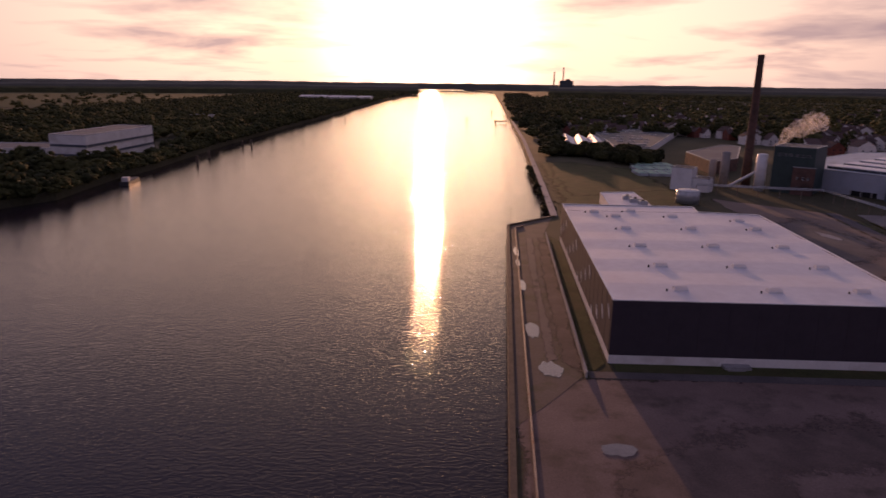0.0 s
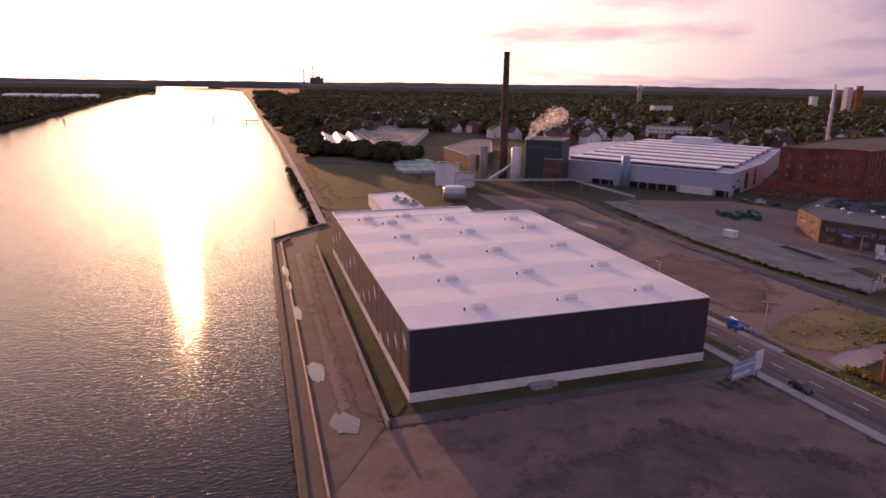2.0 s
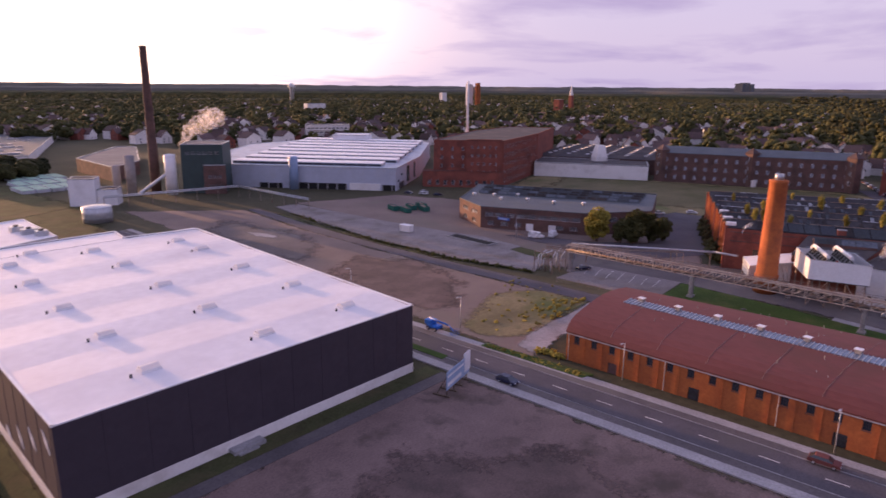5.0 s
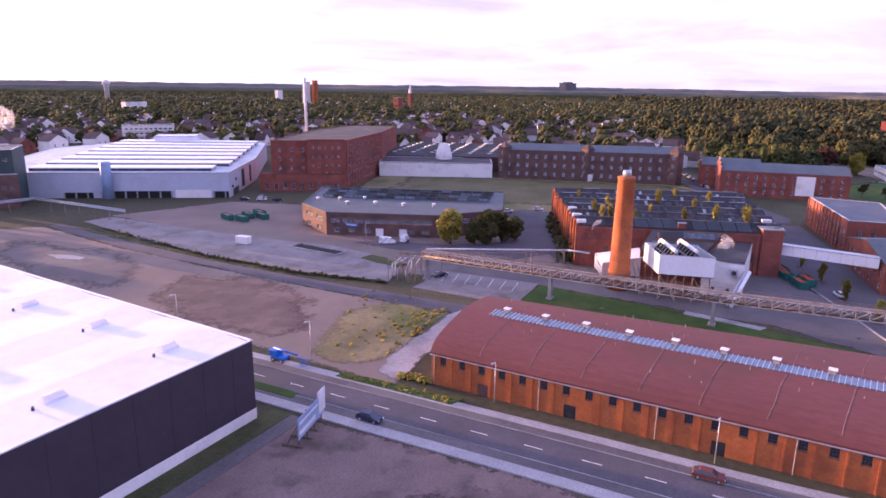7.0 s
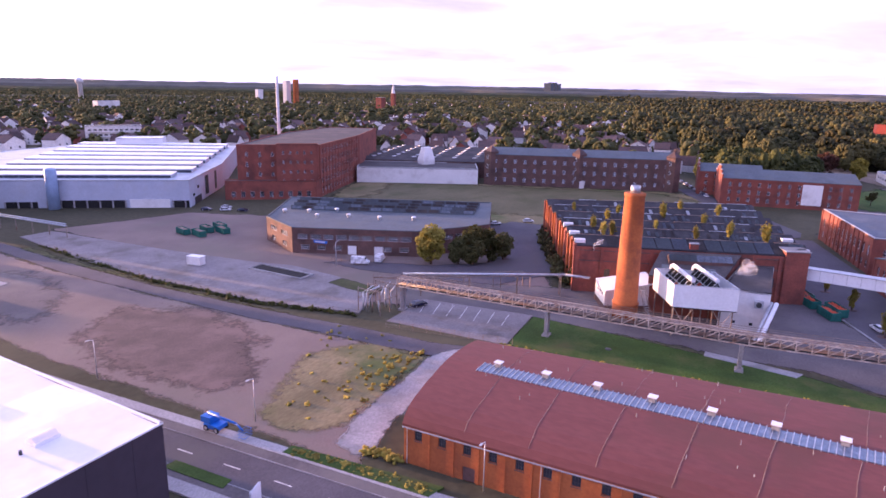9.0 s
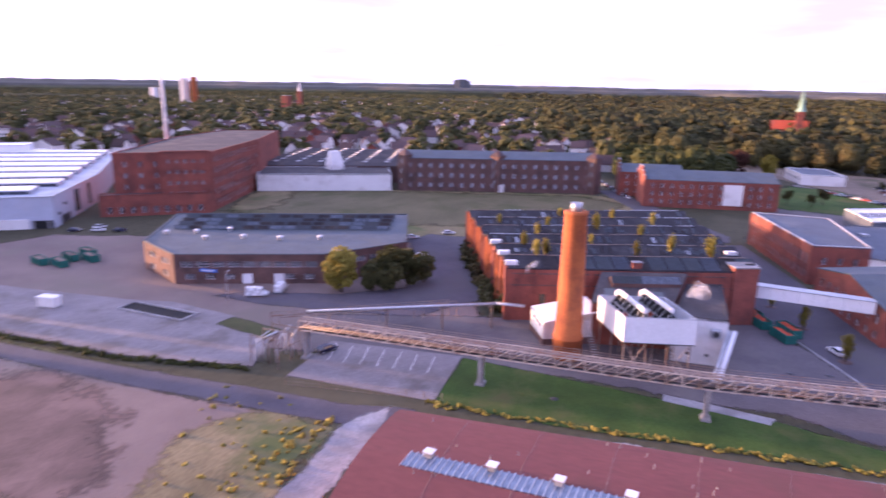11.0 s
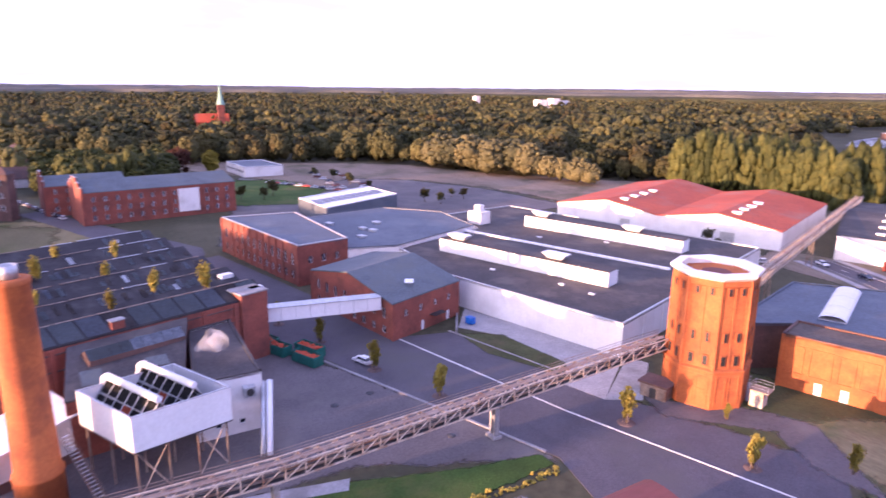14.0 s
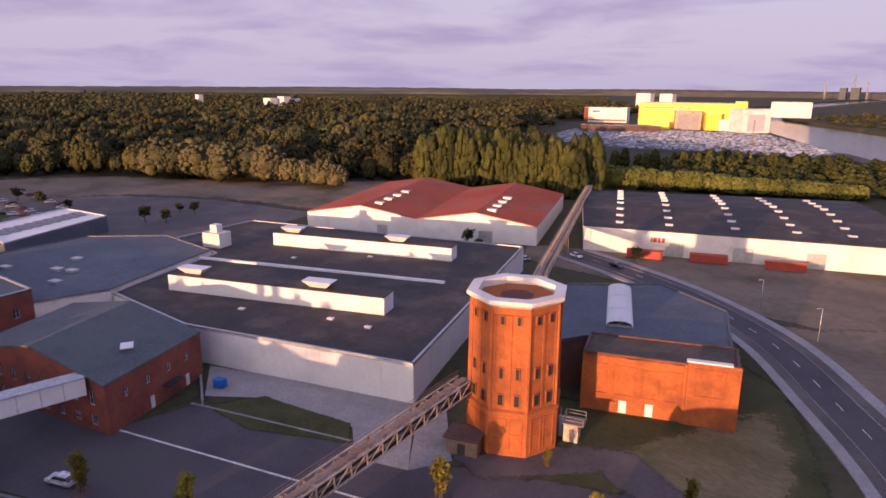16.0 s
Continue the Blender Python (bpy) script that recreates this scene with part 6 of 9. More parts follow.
# ---- the octagonal tower ----
def tower():
    ob = thing("octagonal_tower", 185.3, -6.3, label="octagonal orange brick water tower with a white concrete rim", category="water tower")
    ob.scale = (1.075, 1.075, 0.927)
    ph = math.radians(22.5 + 29)
    bm = bmesh.new(); lathe(bm, [(6.85, -0.2), (6.85, 7.3), (6.5, 7.8), (6.4, 24.6)], 8, phase=ph, smooth=False)
    part("shaft", bm, M["brick_o"], ob)
    bm = bmesh.new()
    rim = [(6.42, 24.6), (7.1, 25.2), (7.1, 25.8), (5.5, 25.85), (5.5, 24.2)]
    rings = [[bm.verts.new((r * math.cos(2 * math.pi * i / 8 + ph), r * math.sin(2 * math.pi * i / 8 + ph), z)) for i in range(8)] for r, z in rim]
    for a, b in zip(rings, rings[1:]):
        for i in range(8):
            bm.faces.new((a[i], a[(i + 1) % 8], b[(i + 1) % 8], b[i]))
    part("rim", bm, M["white_wall"], ob, "white concrete rim")
    bm = bmesh.new(); lathe(bm, [(5.55, 24.3), (5.55, 24.5), (0.3, 24.7)], 8, phase=ph, smooth=False)
    part("tank_floor", bm, M["redroof"], ob, "dull red basin inside the rim")
    for i in range(8):
        a0, a1 = 2 * math.pi * i / 8 + ph, 2 * math.pi * (i + 1) / 8 + ph
        # corner pilaster
        bm = bmesh.new()
        tube(bm, (6.5 * math.cos(a0), 6.5 * math.sin(a0), 7.5), (6.38 * math.cos(a0), 6.38 * math.sin(a0), 24.5), 0.3, 0.28, 6)
        part("pilaster", bm, M["brick_o"], ob)
        # windows on each side, in the sloping wall's plane
        p0, p1 = Vector((6.5 * math.cos(a1), 6.5 * math.sin(a1), 0)), Vector((6.5 * math.cos(a0), 6.5 * math.sin(a0), 0))
        m, length = edge_frame((p1.x, p1.y), (p0.x, p0.y))
        d = (p0 - p1).normalized(); out = Vector(((p0.x + p1.x) / 2, (p0.y + p1.y) / 2, 0)).normalized()
        for z, w, h, fr in ((22.0, 0.44, 1.3, (0.28, 0.72)), (13.2, 0.44, 1.7, (0.28, 0.72)), (8.7, 0.66, 1.8, (0.28, 0.72))):
            rad = (6.5 - 0.1 * (z - 7.8) / 16.8) * math.cos(math.pi / 8)
            for f in fr:
                c = out * (rad - 0.1) + d * ((f - 0.5) * length)
                mm = Matrix(((d.x, -out.x, 0, c.x), (d.y, -out.y, 0, c.y), (0, 0, 1, z), (0, 0, 0, 1)))
                fm, pn = window_meshes(w, h, 2, 4 if z < 10 else 3, "dark_steel", "rubber")
                bm = bmesh.new(); box(bm, -w / 2 - 0.12, w / 2 + 0.12, -0.3, 0.05, -0.14, 0.0); box(bm, -w / 2 - 0.12, w / 2 + 0.12, -0.3, 0.05, h, h + 0.16)
                box(bm, -w / 2 - 0.14, -w / 2, -0.26, 0.05, 0, h); box(bm, w / 2, w / 2 + 0.14, -0.26, 0.05, 0, h)
                part("window_surround", bm, M["brick_o"], ob, m=mm)
                wd = part("window", fm, None, ob, m=mm @ Matrix.Translation((-w / 2, -0.32, 0)))
                part("pane", pn, None, wd)
        # raised ribs that frame two tall panels on each side, and blind panels in the base
        for f, wd in ((0.07, 0.34), (0.5, 0.4), (0.93, 0.34)):
            rad = [(6.5 - 0.1 * (z - 7.8) / 16.8) * math.cos(math.pi / 8) for z in (8.0, 23.4)]
            bm = bmesh.new()
            pr = [[out * (rd + dp) + d * ((f - 0.5) * length * 0.98 + sx * wd / 2) + Vector((0, 0, z)) for sx, dp in ((-1, -0.1), (-1, 0.1), (1, 0.1), (1, -0.1))] for rd, z in zip(rad, (8.0, 23.4))]
            for k in range(3):
                quad(bm, pr[0][k], pr[0][k + 1], pr[1][k + 1], pr[1][k])
            quad(bm, *pr[1]); bmesh.ops.recalc_face_normals(bm, faces=bm.faces)
            part("rib", bm, M["brick_o"], ob)
        for f in (0.28, 0.72):
            mm = Matrix(((d.x, -out.x, 0, (out * 6.85 * math.cos(math.pi / 8) + d * ((f - 0.5) * length)).x), (d.y, -out.y, 0, (out * 6.85 * math.cos(math.pi / 8) + d * ((f - 0.5) * length)).y), (0, 0, 1, 0), (0, 0, 0, 1)))
            bm = bmesh.new(); box(bm, -0.95, -0.75, -0.1, 0.05, 0.9, 6.3); box(bm, 0.75, 0.95, -0.1, 0.05, 0.9, 6.3); box(bm, -0.95, 0.95, -0.1, 0.05, 6.3, 6.55); box(bm, -0.75, 0.75, -0.08, 0.05, 3.7, 3.95)
            part("blind_panel", bm, M["brick_o"], ob, m=mm)
    bm = bmesh.new(); lathe(bm, [(6.41, 23.4), (6.58, 23.6), (6.58, 24.3), (6.44, 24.62)], 8, phase=ph, smooth=False); part("frieze", bm, M["brick_o"], ob)
    # belt course and platform with its rail on the yard side
    bm = bmesh.new(); lathe(bm, [(6.86, 7.2), (7.05, 7.4), (7.05, 7.7), (6.5, 7.95)], 8, phase=ph, smooth=False)
    part("belt_course", bm, M["brick_o"], ob)
    bm = bmesh.new()
    for i in range(9):
        a = 0.2 + i * 0.13
        tube(bm, (7.4 * math.cos(a + 4), 7.4 * math.sin(a + 4), 7.7), (7.4 * math.cos(a + 4), 7.4 * math.sin(a + 4), 8.8), 0.03, seg=5)
    part("railing", bm, M["steel"], ob)
    return ob


tower()
annex_bits = thing("concrete_shelter", 187.6, 2.4, rz=22, label="low weathered concrete shelter at the tower's foot", category="shelter")
bm = bmesh.new(); box(bm, -2.4, 2.4, -1.8, 1.8, 0, 2.6, bevel=0.05); part("wall", bm, M["steel"], annex_bits)
bm = bmesh.new(); box(bm, -2.8, 2.8, -2.2, 2.2, 2.62, 3.0, bevel=0.05); part("roof", bm, M["brick_d"], annex_bits)
bm = bmesh.new(); box(bm, -0.6, 0.6, 1.78, 1.86, 0, 2.0); part("door", bm, M["dark_steel"], annex_bits)
gas = thing("stair_tower", 177.6, -11.2, rz=20, label="small ochre brick stair block with an outside ladder", category="stair block")
bm = bmesh.new(); box(bm, -1.1, 1.1, -1.2, 1.2, 0, 3.0, bevel=0.04); part("wall", bm, M["cream_steel"], gas)
bm = bmesh.new(); box(bm, -1.9, 1.3, -1.4, 1.4, 3.02, 3.2, bevel=0.03); part("platform", bm, M["steel"], gas)
for x, y in ((-1.8, -1.3), (1.2, -1.3), (1.2, 1.3), (-1.8, 1.3)):
    bm = bmesh.new(); tube(bm, (x, y, 3.2), (x, y, 4.3), 0.04, seg=5); part("rail_post", bm, M["zinc"], gas)
bm = bmesh.new()
for z in (3.75, 4.3):
    for a, b in (((-1.8, -1.3), (1.2, -1.3)), ((1.2, -1.3), (1.2, 1.3)), ((1.2, 1.3), (-1.8, 1.3))):
        tube(bm, (*a, z), (*b, z), 0.03, seg=5)
part("railing", bm, M["zinc"], gas)
bm = bmesh.new(); box(bm, -0.5, 0.5, -1.26, -1.2, 0, 2.0); part("door", bm, M["dark_steel"], gas)
bm = bmesh.new()
for k in range(12):
    box(bm, 1.5, 2.1, -0.25, 0.25, 0.3 * k + 0.3, 0.3 * k + 0.34)
for y in (-0.25, 0.25):
    tube(bm, (1.8, y, 0), (1.8, y, 5.0), 0.03, seg=5)
part("ladder", bm, M["zinc"], gas)


# ---- conveyor bridges ----
def bay_meshes(L, w, h):
    """Post, diagonal and cross beam of one truss bay, shared by all its bays."""
    bm = bmesh.new(); box(bm, -0.09, 0.09, -0.09, 0.09, 0.1, h - 0.1)
    post = mesh_of(bm, "post", M["cream_steel"])
    bm = bmesh.new(); tube(bm, (0.05, 0, 0.1), (L - 0.05, 0, h - 0.1), 0.1, seg=5)
    diag = mesh_of(bm, "diagonal", M["cream_steel"])
    bm = bmesh.new(); box(bm, -0.07, 0.07, -w / 2 + 0.1, w / 2 - 0.1, -0.08, 0.08)
    return post, diag, mesh_of(bm, "cross_beam", M["steel"])


def conveyor(name, pts, label, L=2.7, w=2.4, h=2.0, pipes=True):
    ob = thing(name, pts[0][0], pts[0][1], label=label, category="conveyor bridge")
    o = Vector((pts[0][0], pts[0][1], 0))
    for a, b in zip(pts, pts[1:]):
        a, b = Vector(a) - o, Vector(b) - o
        n = max(1, round((b - a).length / L)); step = (b - a) / n
        post, diag, beam = bay_meshes(step.length, w, h)
        x = step.normalized(); y = Vector((-x.y, x.x, 0)).normalized(); z = x.cross(y)
        rot = Matrix((x, y, z)).transposed().to_4x4()
        for i in range(n):
            at = Matrix.Translation(a + step * i) @ rot
            for s in (-w / 2, w / 2):
                part("post", post, None, ob, m=at @ Matrix.Translation((0, s, 0)))
                part("diagonal", diag, None, ob, m=at @ Matrix.Translation((0, s, 0)))
            part("cross_beam", beam, None, ob, m=at)
            part("cross_beam", beam, None, ob, m=at @ Matrix.Translation((0, 0, h)))
        full = (b - a).length
        for s in (-w / 2, w / 2):
            for z0, t, nm, mt in ((0, 0.1, "chord", "cream_steel"), (h, 0.1, "chord", "cream_steel"), (h + 0.95, 0.03, "handrail", "steel"), (h + 0.5, 0.03, "handrail", "steel")):
                bm = bmesh.new(); box(bm, 0, full, s - t, s + t, z0 - t, z0 + t)
                part(nm, bm, M[mt], ob, m=Matrix.Translation(a) @ rot)
        bm = bmesh.new(); box(bm, 0, full, -0.5, 0.5, h - 0.02, h + 0.04)
        part("walkway", bm, M["steel"], ob, "grated steel walkway", m=Matrix.Translation(a) @ rot)
        ln = (b - a).length
        bm = bmesh.new(); box(bm, 0, ln, -w / 2 + 0.12, w / 2 - 0.12, 0.1, 0.16)
        part("deck", bm, M["dark_steel"], ob, m=Matrix.Translation(a) @ rot)
        if pipes:
            for yy, zz, r in ((-0.5, 0.42, 0.2), (0.5, 0.42, 0.16)):
                bm = bmesh.new(); tube(bm, (0, yy, zz), (ln, yy, zz), r, seg=10)
                part("pipe", bm, M["steel"], ob, m=Matrix.Translation(a) @ rot)
        else:
            bm = bmesh.new(); box(bm, 0, ln, -w / 2 + 0.3, w / 2 - 0.3, 0.7, 1.0)
            part("belt", bm, M["felt"], ob, "dark rubber belt", m=Matrix.Translation(a) @ rot)
    return ob


conveyor("conveyor_bridge", [(174, 147, 6.2), (180.5, 70, 6.0), (187.5, 33, 5.8), (190.2, -0.5, 7.9)], "long weathered steel truss bridge carrying pipes over the yard")
conveyor("tower_conveyor", [(190.5, -12, 10.5), (214, -57, 9.4), (276, -186, 8.8)], "rusty inclined truss conveyor running to the storage halls", pipes=False)


def pylon(x, y, top, rz=0.0, pale="concrete"):
    ob = thing("bridge_pier", x, y, rz=rz, label="pale concrete pier under the pipe bridge", category="pier", group="bridge piers")
    bm = bmesh.new(); box(bm, -1.1, 1.1, -0.8, 0.8, -0.1, 0.5, bevel=0.05); part("footing", bm, M["concrete"], ob)
    bm = bmesh.new(); box(bm, -0.75, -0.3, -0.4, 0.4, 0.5, top, bevel=0.03); box(bm, 0.3, 0.75, -0.4, 0.4, 0.5, top, bevel=0.03); box(bm, -0.32, 0.32, -0.25, 0.25, top * 0.55, top * 0.65)
    part("column", bm, M[pale], ob)
    bm = bmesh.new(); box(bm, -1.4, 1.4, -0.5, 0.5, top, top + 0.18, bevel=0.03); part("cap", bm, M[pale], ob)
    return ob


for x, y in ((177.2, 110), (180.4, 71), (187.0, 36), (174, 146)):
    pylon(x, y, 5.75, 5)
for x, y, z in ((214, -57, 9.2), (236, -103, 8.9), (262, -157, 8.7)):
    ob = thing("trestle", x, y, rz=-25, label="slender steel trestle under the inclined conveyor", category="trestle", group="conveyor trestles")
    bm = bmesh.new()
    for s in (-1, 1):
        tube(bm, (s * 1.6, 0, 0), (s * 1.0, 0, z), 0.13, seg=6)
    tube(bm, (-1.6, 0, 0), (1.0, 0, z), 0.06, seg=5); tube(bm, (1.6, 0, 0), (-1.0, 0, z), 0.06, seg=5)
    part("leg", bm, M["steel"], ob)

# pipe rack from the bridge's end to the boiler plant
rack = thing("pipe_rack", 174, 147, label="elevated grey pipes on steel stands above the yard", category="pipe rack")
for off, z, r, mt in ((0, 6.0, 0.3, "zinc"), (0.8, 5.7, 0.16, "steel"), (1.4, 5.9, 0.16, "steel")):
    bm = bmesh.new()
    q = [Vector((9 + off, 5 - off, z)), Vector((31.5 + off, -30.5, z)), Vector((33.5 + off, -36.5, z - 0.4))]
    for a, b in zip(q, q[1:]):
        tube(bm, a, b, r, seg=10)
    part("pipe", bm, M[mt], rack)
for t in (0.1, 0.4, 0.7, 0.97):
    p = Vector((9.8, 5, 0)).lerp(Vector((32.3, -30.5, 0)), t)
    bm = bmesh.new()
    for s in (-1, 1):
        tube(bm, (p.x + s * 0.9, p.y + s * 0.5, 0), (p.x + s * 0.9, p.y + s * 0.5, 5.6), 0.12, seg=6)
    box(bm, p.x - 1.3, p.x + 1.8, p.y - 0.3, p.y + 0.3, 5.3, 5.5)
    part("stand", bm, M["steel"], rack)
rack2 = thing("rail_gantry", 184, 160, label="low rusty crane rail beside the pipe rack", category="gantry")
for dy in (0, 2.2):
    bm = bmesh.new()
    a, b = Vector((0, dy, 3.0)), Vector((24, -33 + dy, 3.4))
    tube(bm, a, b, 0.16, seg=6); tube(bm, a + Vector((0, 0, 0.9)), b + Vector((0, 0, 0.9)), 0.06, seg=5)
    for k in range(11):
        p = a.lerp(b, k / 10); tube(bm, (p.x, p.y, 0 if k % 2 == 0 else p.z), p + Vector((0, 0, 0.9)), 0.08, seg=5)
    part("rail", bm, M["steel"], rack2)
node = thing("pipe_station", 171, 151, label="cluster of bent steam pipes and valves on a steel frame", category="pipe station")
r6 = np.random.default_rng(11)
for k in range(9):
    bm = bmesh.new()
    x, y = r6.uniform(-3.5, 2.5), r6.uniform(-3, 3)
    q = [Vector((x, y, 0.1)), Vector((x, y, r6.uniform(2.5, 6))), Vector((x + r6.uniform(1, 3), y - r6.uniform(0.5, 3), 6.2))]
    for a, b in zip(q, q[1:]):
        tube(bm, a, b, r6.uniform(0.1, 0.22), seg=8)
    part("pipe", bm, M["zinc" if k % 3 else "steel"], node)
bm = bmesh.new()
for x in (-4, 0, 3):
    for y in (-3.2, 3.2):
        tube(bm, (x, y, 0), (x, y, 6.3), 0.12, seg=6)
    box(bm, x - 0.1, x + 0.1, -3.3, 3.3, 5.9, 6.1)
box(bm, -4.1, 3.1, -3.3, -3.1, 3.4, 3.6); box(bm, -4.1, 3.1, 3.1, 3.3, 3.4, 3.6)
part("frame", bm, M["steel"], node)

# ---- boiler plant before the ruined hall ----
plant = thing("cooling_plant", 191.3, 86.6, label="white cooling unit on stilts with two sloping fan ducts", category="cooling plant")
BX = local(plant, [(191.3, 86.6), (195.4, 73.9), (206.9, 80.7), (202.6, 93.4)])
for e in range(4):
    m, ln = edge_frame(BX[e], BX[(e + 1) % 4])
    bm = bmesh.new(); box(bm, 0.002 * e, ln - 0.15, 0, 0.15, 7.2, 12.2, m); part("screen_wall", bm, M["white_metal"], plant)
    bm = bmesh.new(); box(bm, -0.06, ln - 0.1, -0.06, 0.22, 12.205, 12.3, m); part("capping", bm, M["zinc"], plant)
bm = bmesh.new(); prism(bm, BX, 7.0, 7.19); part("platform", bm, M["dark_steel"], plant)
bm = bmesh.new(); prism(bm, [bil(BX, u, v, 0).xy[:] for u, v in ((0.03, 0.03), (0.97, 0.03), (0.97, 0.97), (0.03, 0.97))], 9.3, 9.5); part("tray", bm, M["felt"], plant)
for u in (0.04, 0.35, 0.65, 0.96):
    for v in (0.05, 0.5, 0.95):
        p = bil(BX, u, v, 0)
        bm = bmesh.new(); tube(bm, (p.x, p.y, 0), (p.x, p.y, 7.0), 0.16, seg=6); part("stilt", bm, M["steel"], plant)
for u0, u1 in ((0.04, 0.35), (0.35, 0.04), (0.65, 0.96), (0.96, 0.65)):
    a, b = bil(BX, u0, 0.05, 0.2), bil(BX, u1, 0.05, 6.9)
    bm = bmesh.new(); tube(bm, a, b, 0.08, seg=5); part("brace", bm, M["cream_steel"], plant)
for u, f0, f1 in ((0.3, 0.04, 0.97), (0.7, 0.12, 1.04)):
    # ridge of black cooler panels under a fat white duct that bends down at the far end
    a, b = bil(BX, u, f0, 0), bil(BX, u, f1, 0)
    side = bil(BX, u + 0.19, f0, 0) - a
    up, low = Vector((0, 0, 13.0)), Vector((0, 0, 9.5))
    for s in (-1, 1):
        for k in range(6):
            p, q = a.lerp(b, k / 6 + 0.01), a.lerp(b, (k + 1) / 6 - 0.01)
            for z0, z1 in ((0.0, 0.47), (0.53, 1.0)):
                bm = bmesh.new()
                quad(bm, *[w + low.lerp(up, z) + side * s * (1 - z) for w, z in ((p, z0), (q, z0), (q, z1), (p, z1))])
                bmesh.ops.solidify(bm, geom=bm.faces[:], thickness=0.12)
                part("cooler_panel", bm, M["rust_roof" if (k == 2 and z0 == 0 and s < 0) else "rubber"], plant, "black finned cooler panel")
        for k in range(7):
            p = a.lerp(b, k / 6)
            bm = bmesh.new(); tube(bm, p + low + side * s, p + up, 0.09, seg=5); part("rib", bm, M["zinc"], plant)
        bm = bmesh.new(); tube(bm, a + low.lerp(up, 0.5) + side * s * 0.5, b + low.lerp(up, 0.5) + side * s * 0.5, 0.07, seg=5); part("purlin", bm, M["zinc"], plant)
    d = (b - a).normalized()
    bend = [a + up + Vector((0, 0, 0.3)), b + up + Vector((0, 0, 0.3)), b + up + d * 0.9 - Vector((0, 0, 0.2)), b + up + d * 1.2 - Vector((0, 0, 1.4)), b + low + d * 1.2]
    bm = bmesh.new()
    for p, q in zip(bend, bend[1:]):
        tube(bm, p, q, 0.5, seg=12)
        bmesh.ops.create_uvsphere(bm, u_segments=12, v_segments=6, radius=0.5, matrix=Matrix.Translation(q))
    part("duct", bm, M["white_metal"], plant, "fat white sheet-metal duct")
stairs = thing("plant_stair", 200.5, 95.2, rz=-148, label="grey steel stair up to the cooling platform", category="stair")
for k in range(18):
    bm = bmesh.new(); box(bm, k * 0.42, k * 0.42 + 0.3, -0.5, 0.5, 6.8 - k * 0.38, 6.85 - k * 0.38); part("tread", bm, M["zinc"], stairs)
for y in (-0.55, 0.55):
    bm = bmesh.new(); tube(bm, (0, y, 6.9), (7.6, y, 0.1), 0.08, seg=5); part("stringer", bm, M["steel"], stairs)
    bm = bmesh.new(); tube(bm, (0, y, 7.9), (7.6, y, 1.1), 0.04, seg=5); part("handrail", bm, M["steel"], stairs)
BH = [(205.6, 95.2), (209.5, 79.2), (227.2, 77.4), (219.9, 95.6)]
building("boiler_house", BH, 9.2, "brick", "brick boiler house with a patched lean-to roof", "boiler house", ("profile", [(0, 0), (1, 2.9)]), "felt", {3: [(3, 1.4, 2.2, 4.6, 2, 3)]}, over=0.15)
building("boiler_annex", [(203.6, 78.4), (204.6, 68.2), (230.3, 69.6), (227.2, 77.2)], 9.7, "white_wall", "white rendered boiler annex with a flat felt roof", "boiler house", ("flat", "felt"), "felt", {0: [(2, 0.9, 0.8, 1.6, 1, 1)]})
BHL = [(x - 205.6, y - 95.2) for x, y in BH]
tilt = math.atan2(2.9, 16.5)
for k, (u, v, w, l) in enumerate(((0.2, 0.3, 3.0, 4.2), (0.2, 0.75, 2.6, 2.6), (0.75, 0.3, 3.2, 3.0), (0.6, 0.8, 2.2, 1.6))):
    q = bil(BHL, u, v, 0)
    ob = thing("roof_patch", q.x + 205.6, q.y + 95.2, 9.55 + 2.9 * v, rz=8, label="grey-green roofing sheet patched on the boiler house roof", category="roof sheet", group="roof patches")
    bm = bmesh.new(); box(bm, -l / 2, l / 2, -w / 2, w / 2, 0, 0.06); part("sheet", bm, M["slate"], ob, m=Matrix.Rotation(-tilt, 4, "Y"))
ridge = thing("roof_lantern", 215.5, 93.0, 11.3, rz=-68, label="low glazed roof lantern with a slate top", category="roof lantern")
for k in range(9):
    for sd, mt in ((-1, "pale_glass" if k > 3 else "slate"), (1, "slate")):
        bm = bmesh.new()
        quad(bm, (k * 1.7 + 0.04, sd * 1.9, 0.5), (k * 1.7 + 1.66, sd * 1.9, 0.5), (k * 1.7 + 1.66, 0, 1.7), (k * 1.7 + 0.04, 0, 1.7))
        bmesh.ops.solidify(bm, geom=bm.faces[:], thickness=0.1)
        part("lantern_pane", bm, M[mt], ridge)
bm = bmesh.new()
quad(bm, (0, -1.9, -0.8), (0, 1.9, -0.8), (0, 1.9, 0.5), (0, -1.9, 0.5)); bm.faces.new([bm.verts.new(q) for q in ((0, -1.9, 0.5), (0, 1.9, 0.5), (0, 0, 1.68))])
quad(bm, (0, -1.9, -0.8), (15.3, -1.9, -0.8), (15.3, -1.9, 0.5), (0, -1.9, 0.5)); quad(bm, (0, 1.9, -0.8), (15.3, 1.9, -0.8), (15.3, 1.9, 0.5), (0, 1.9, 0.5))
part("lantern_kerb", bm, M["brick_d"], ridge)
stub = thing("chimney_stub", 224.5, 88.5, 12.4, rz=-66, label="short red brick chimney stub on the ruin's eaves", category="chimney")
bm = bmesh.new(); box(bm, -1.1, 1.1, -0.7, 0.7, -0.2, 2.0, bevel=0.05); part("shaft", bm, M["brick"], stub)
bm = bmesh.new(); box(bm, -1.25, 1.25, -0.85, 0.85, 2.0, 2.2, bevel=0.03); part("cap", bm, M["concrete"], stub)
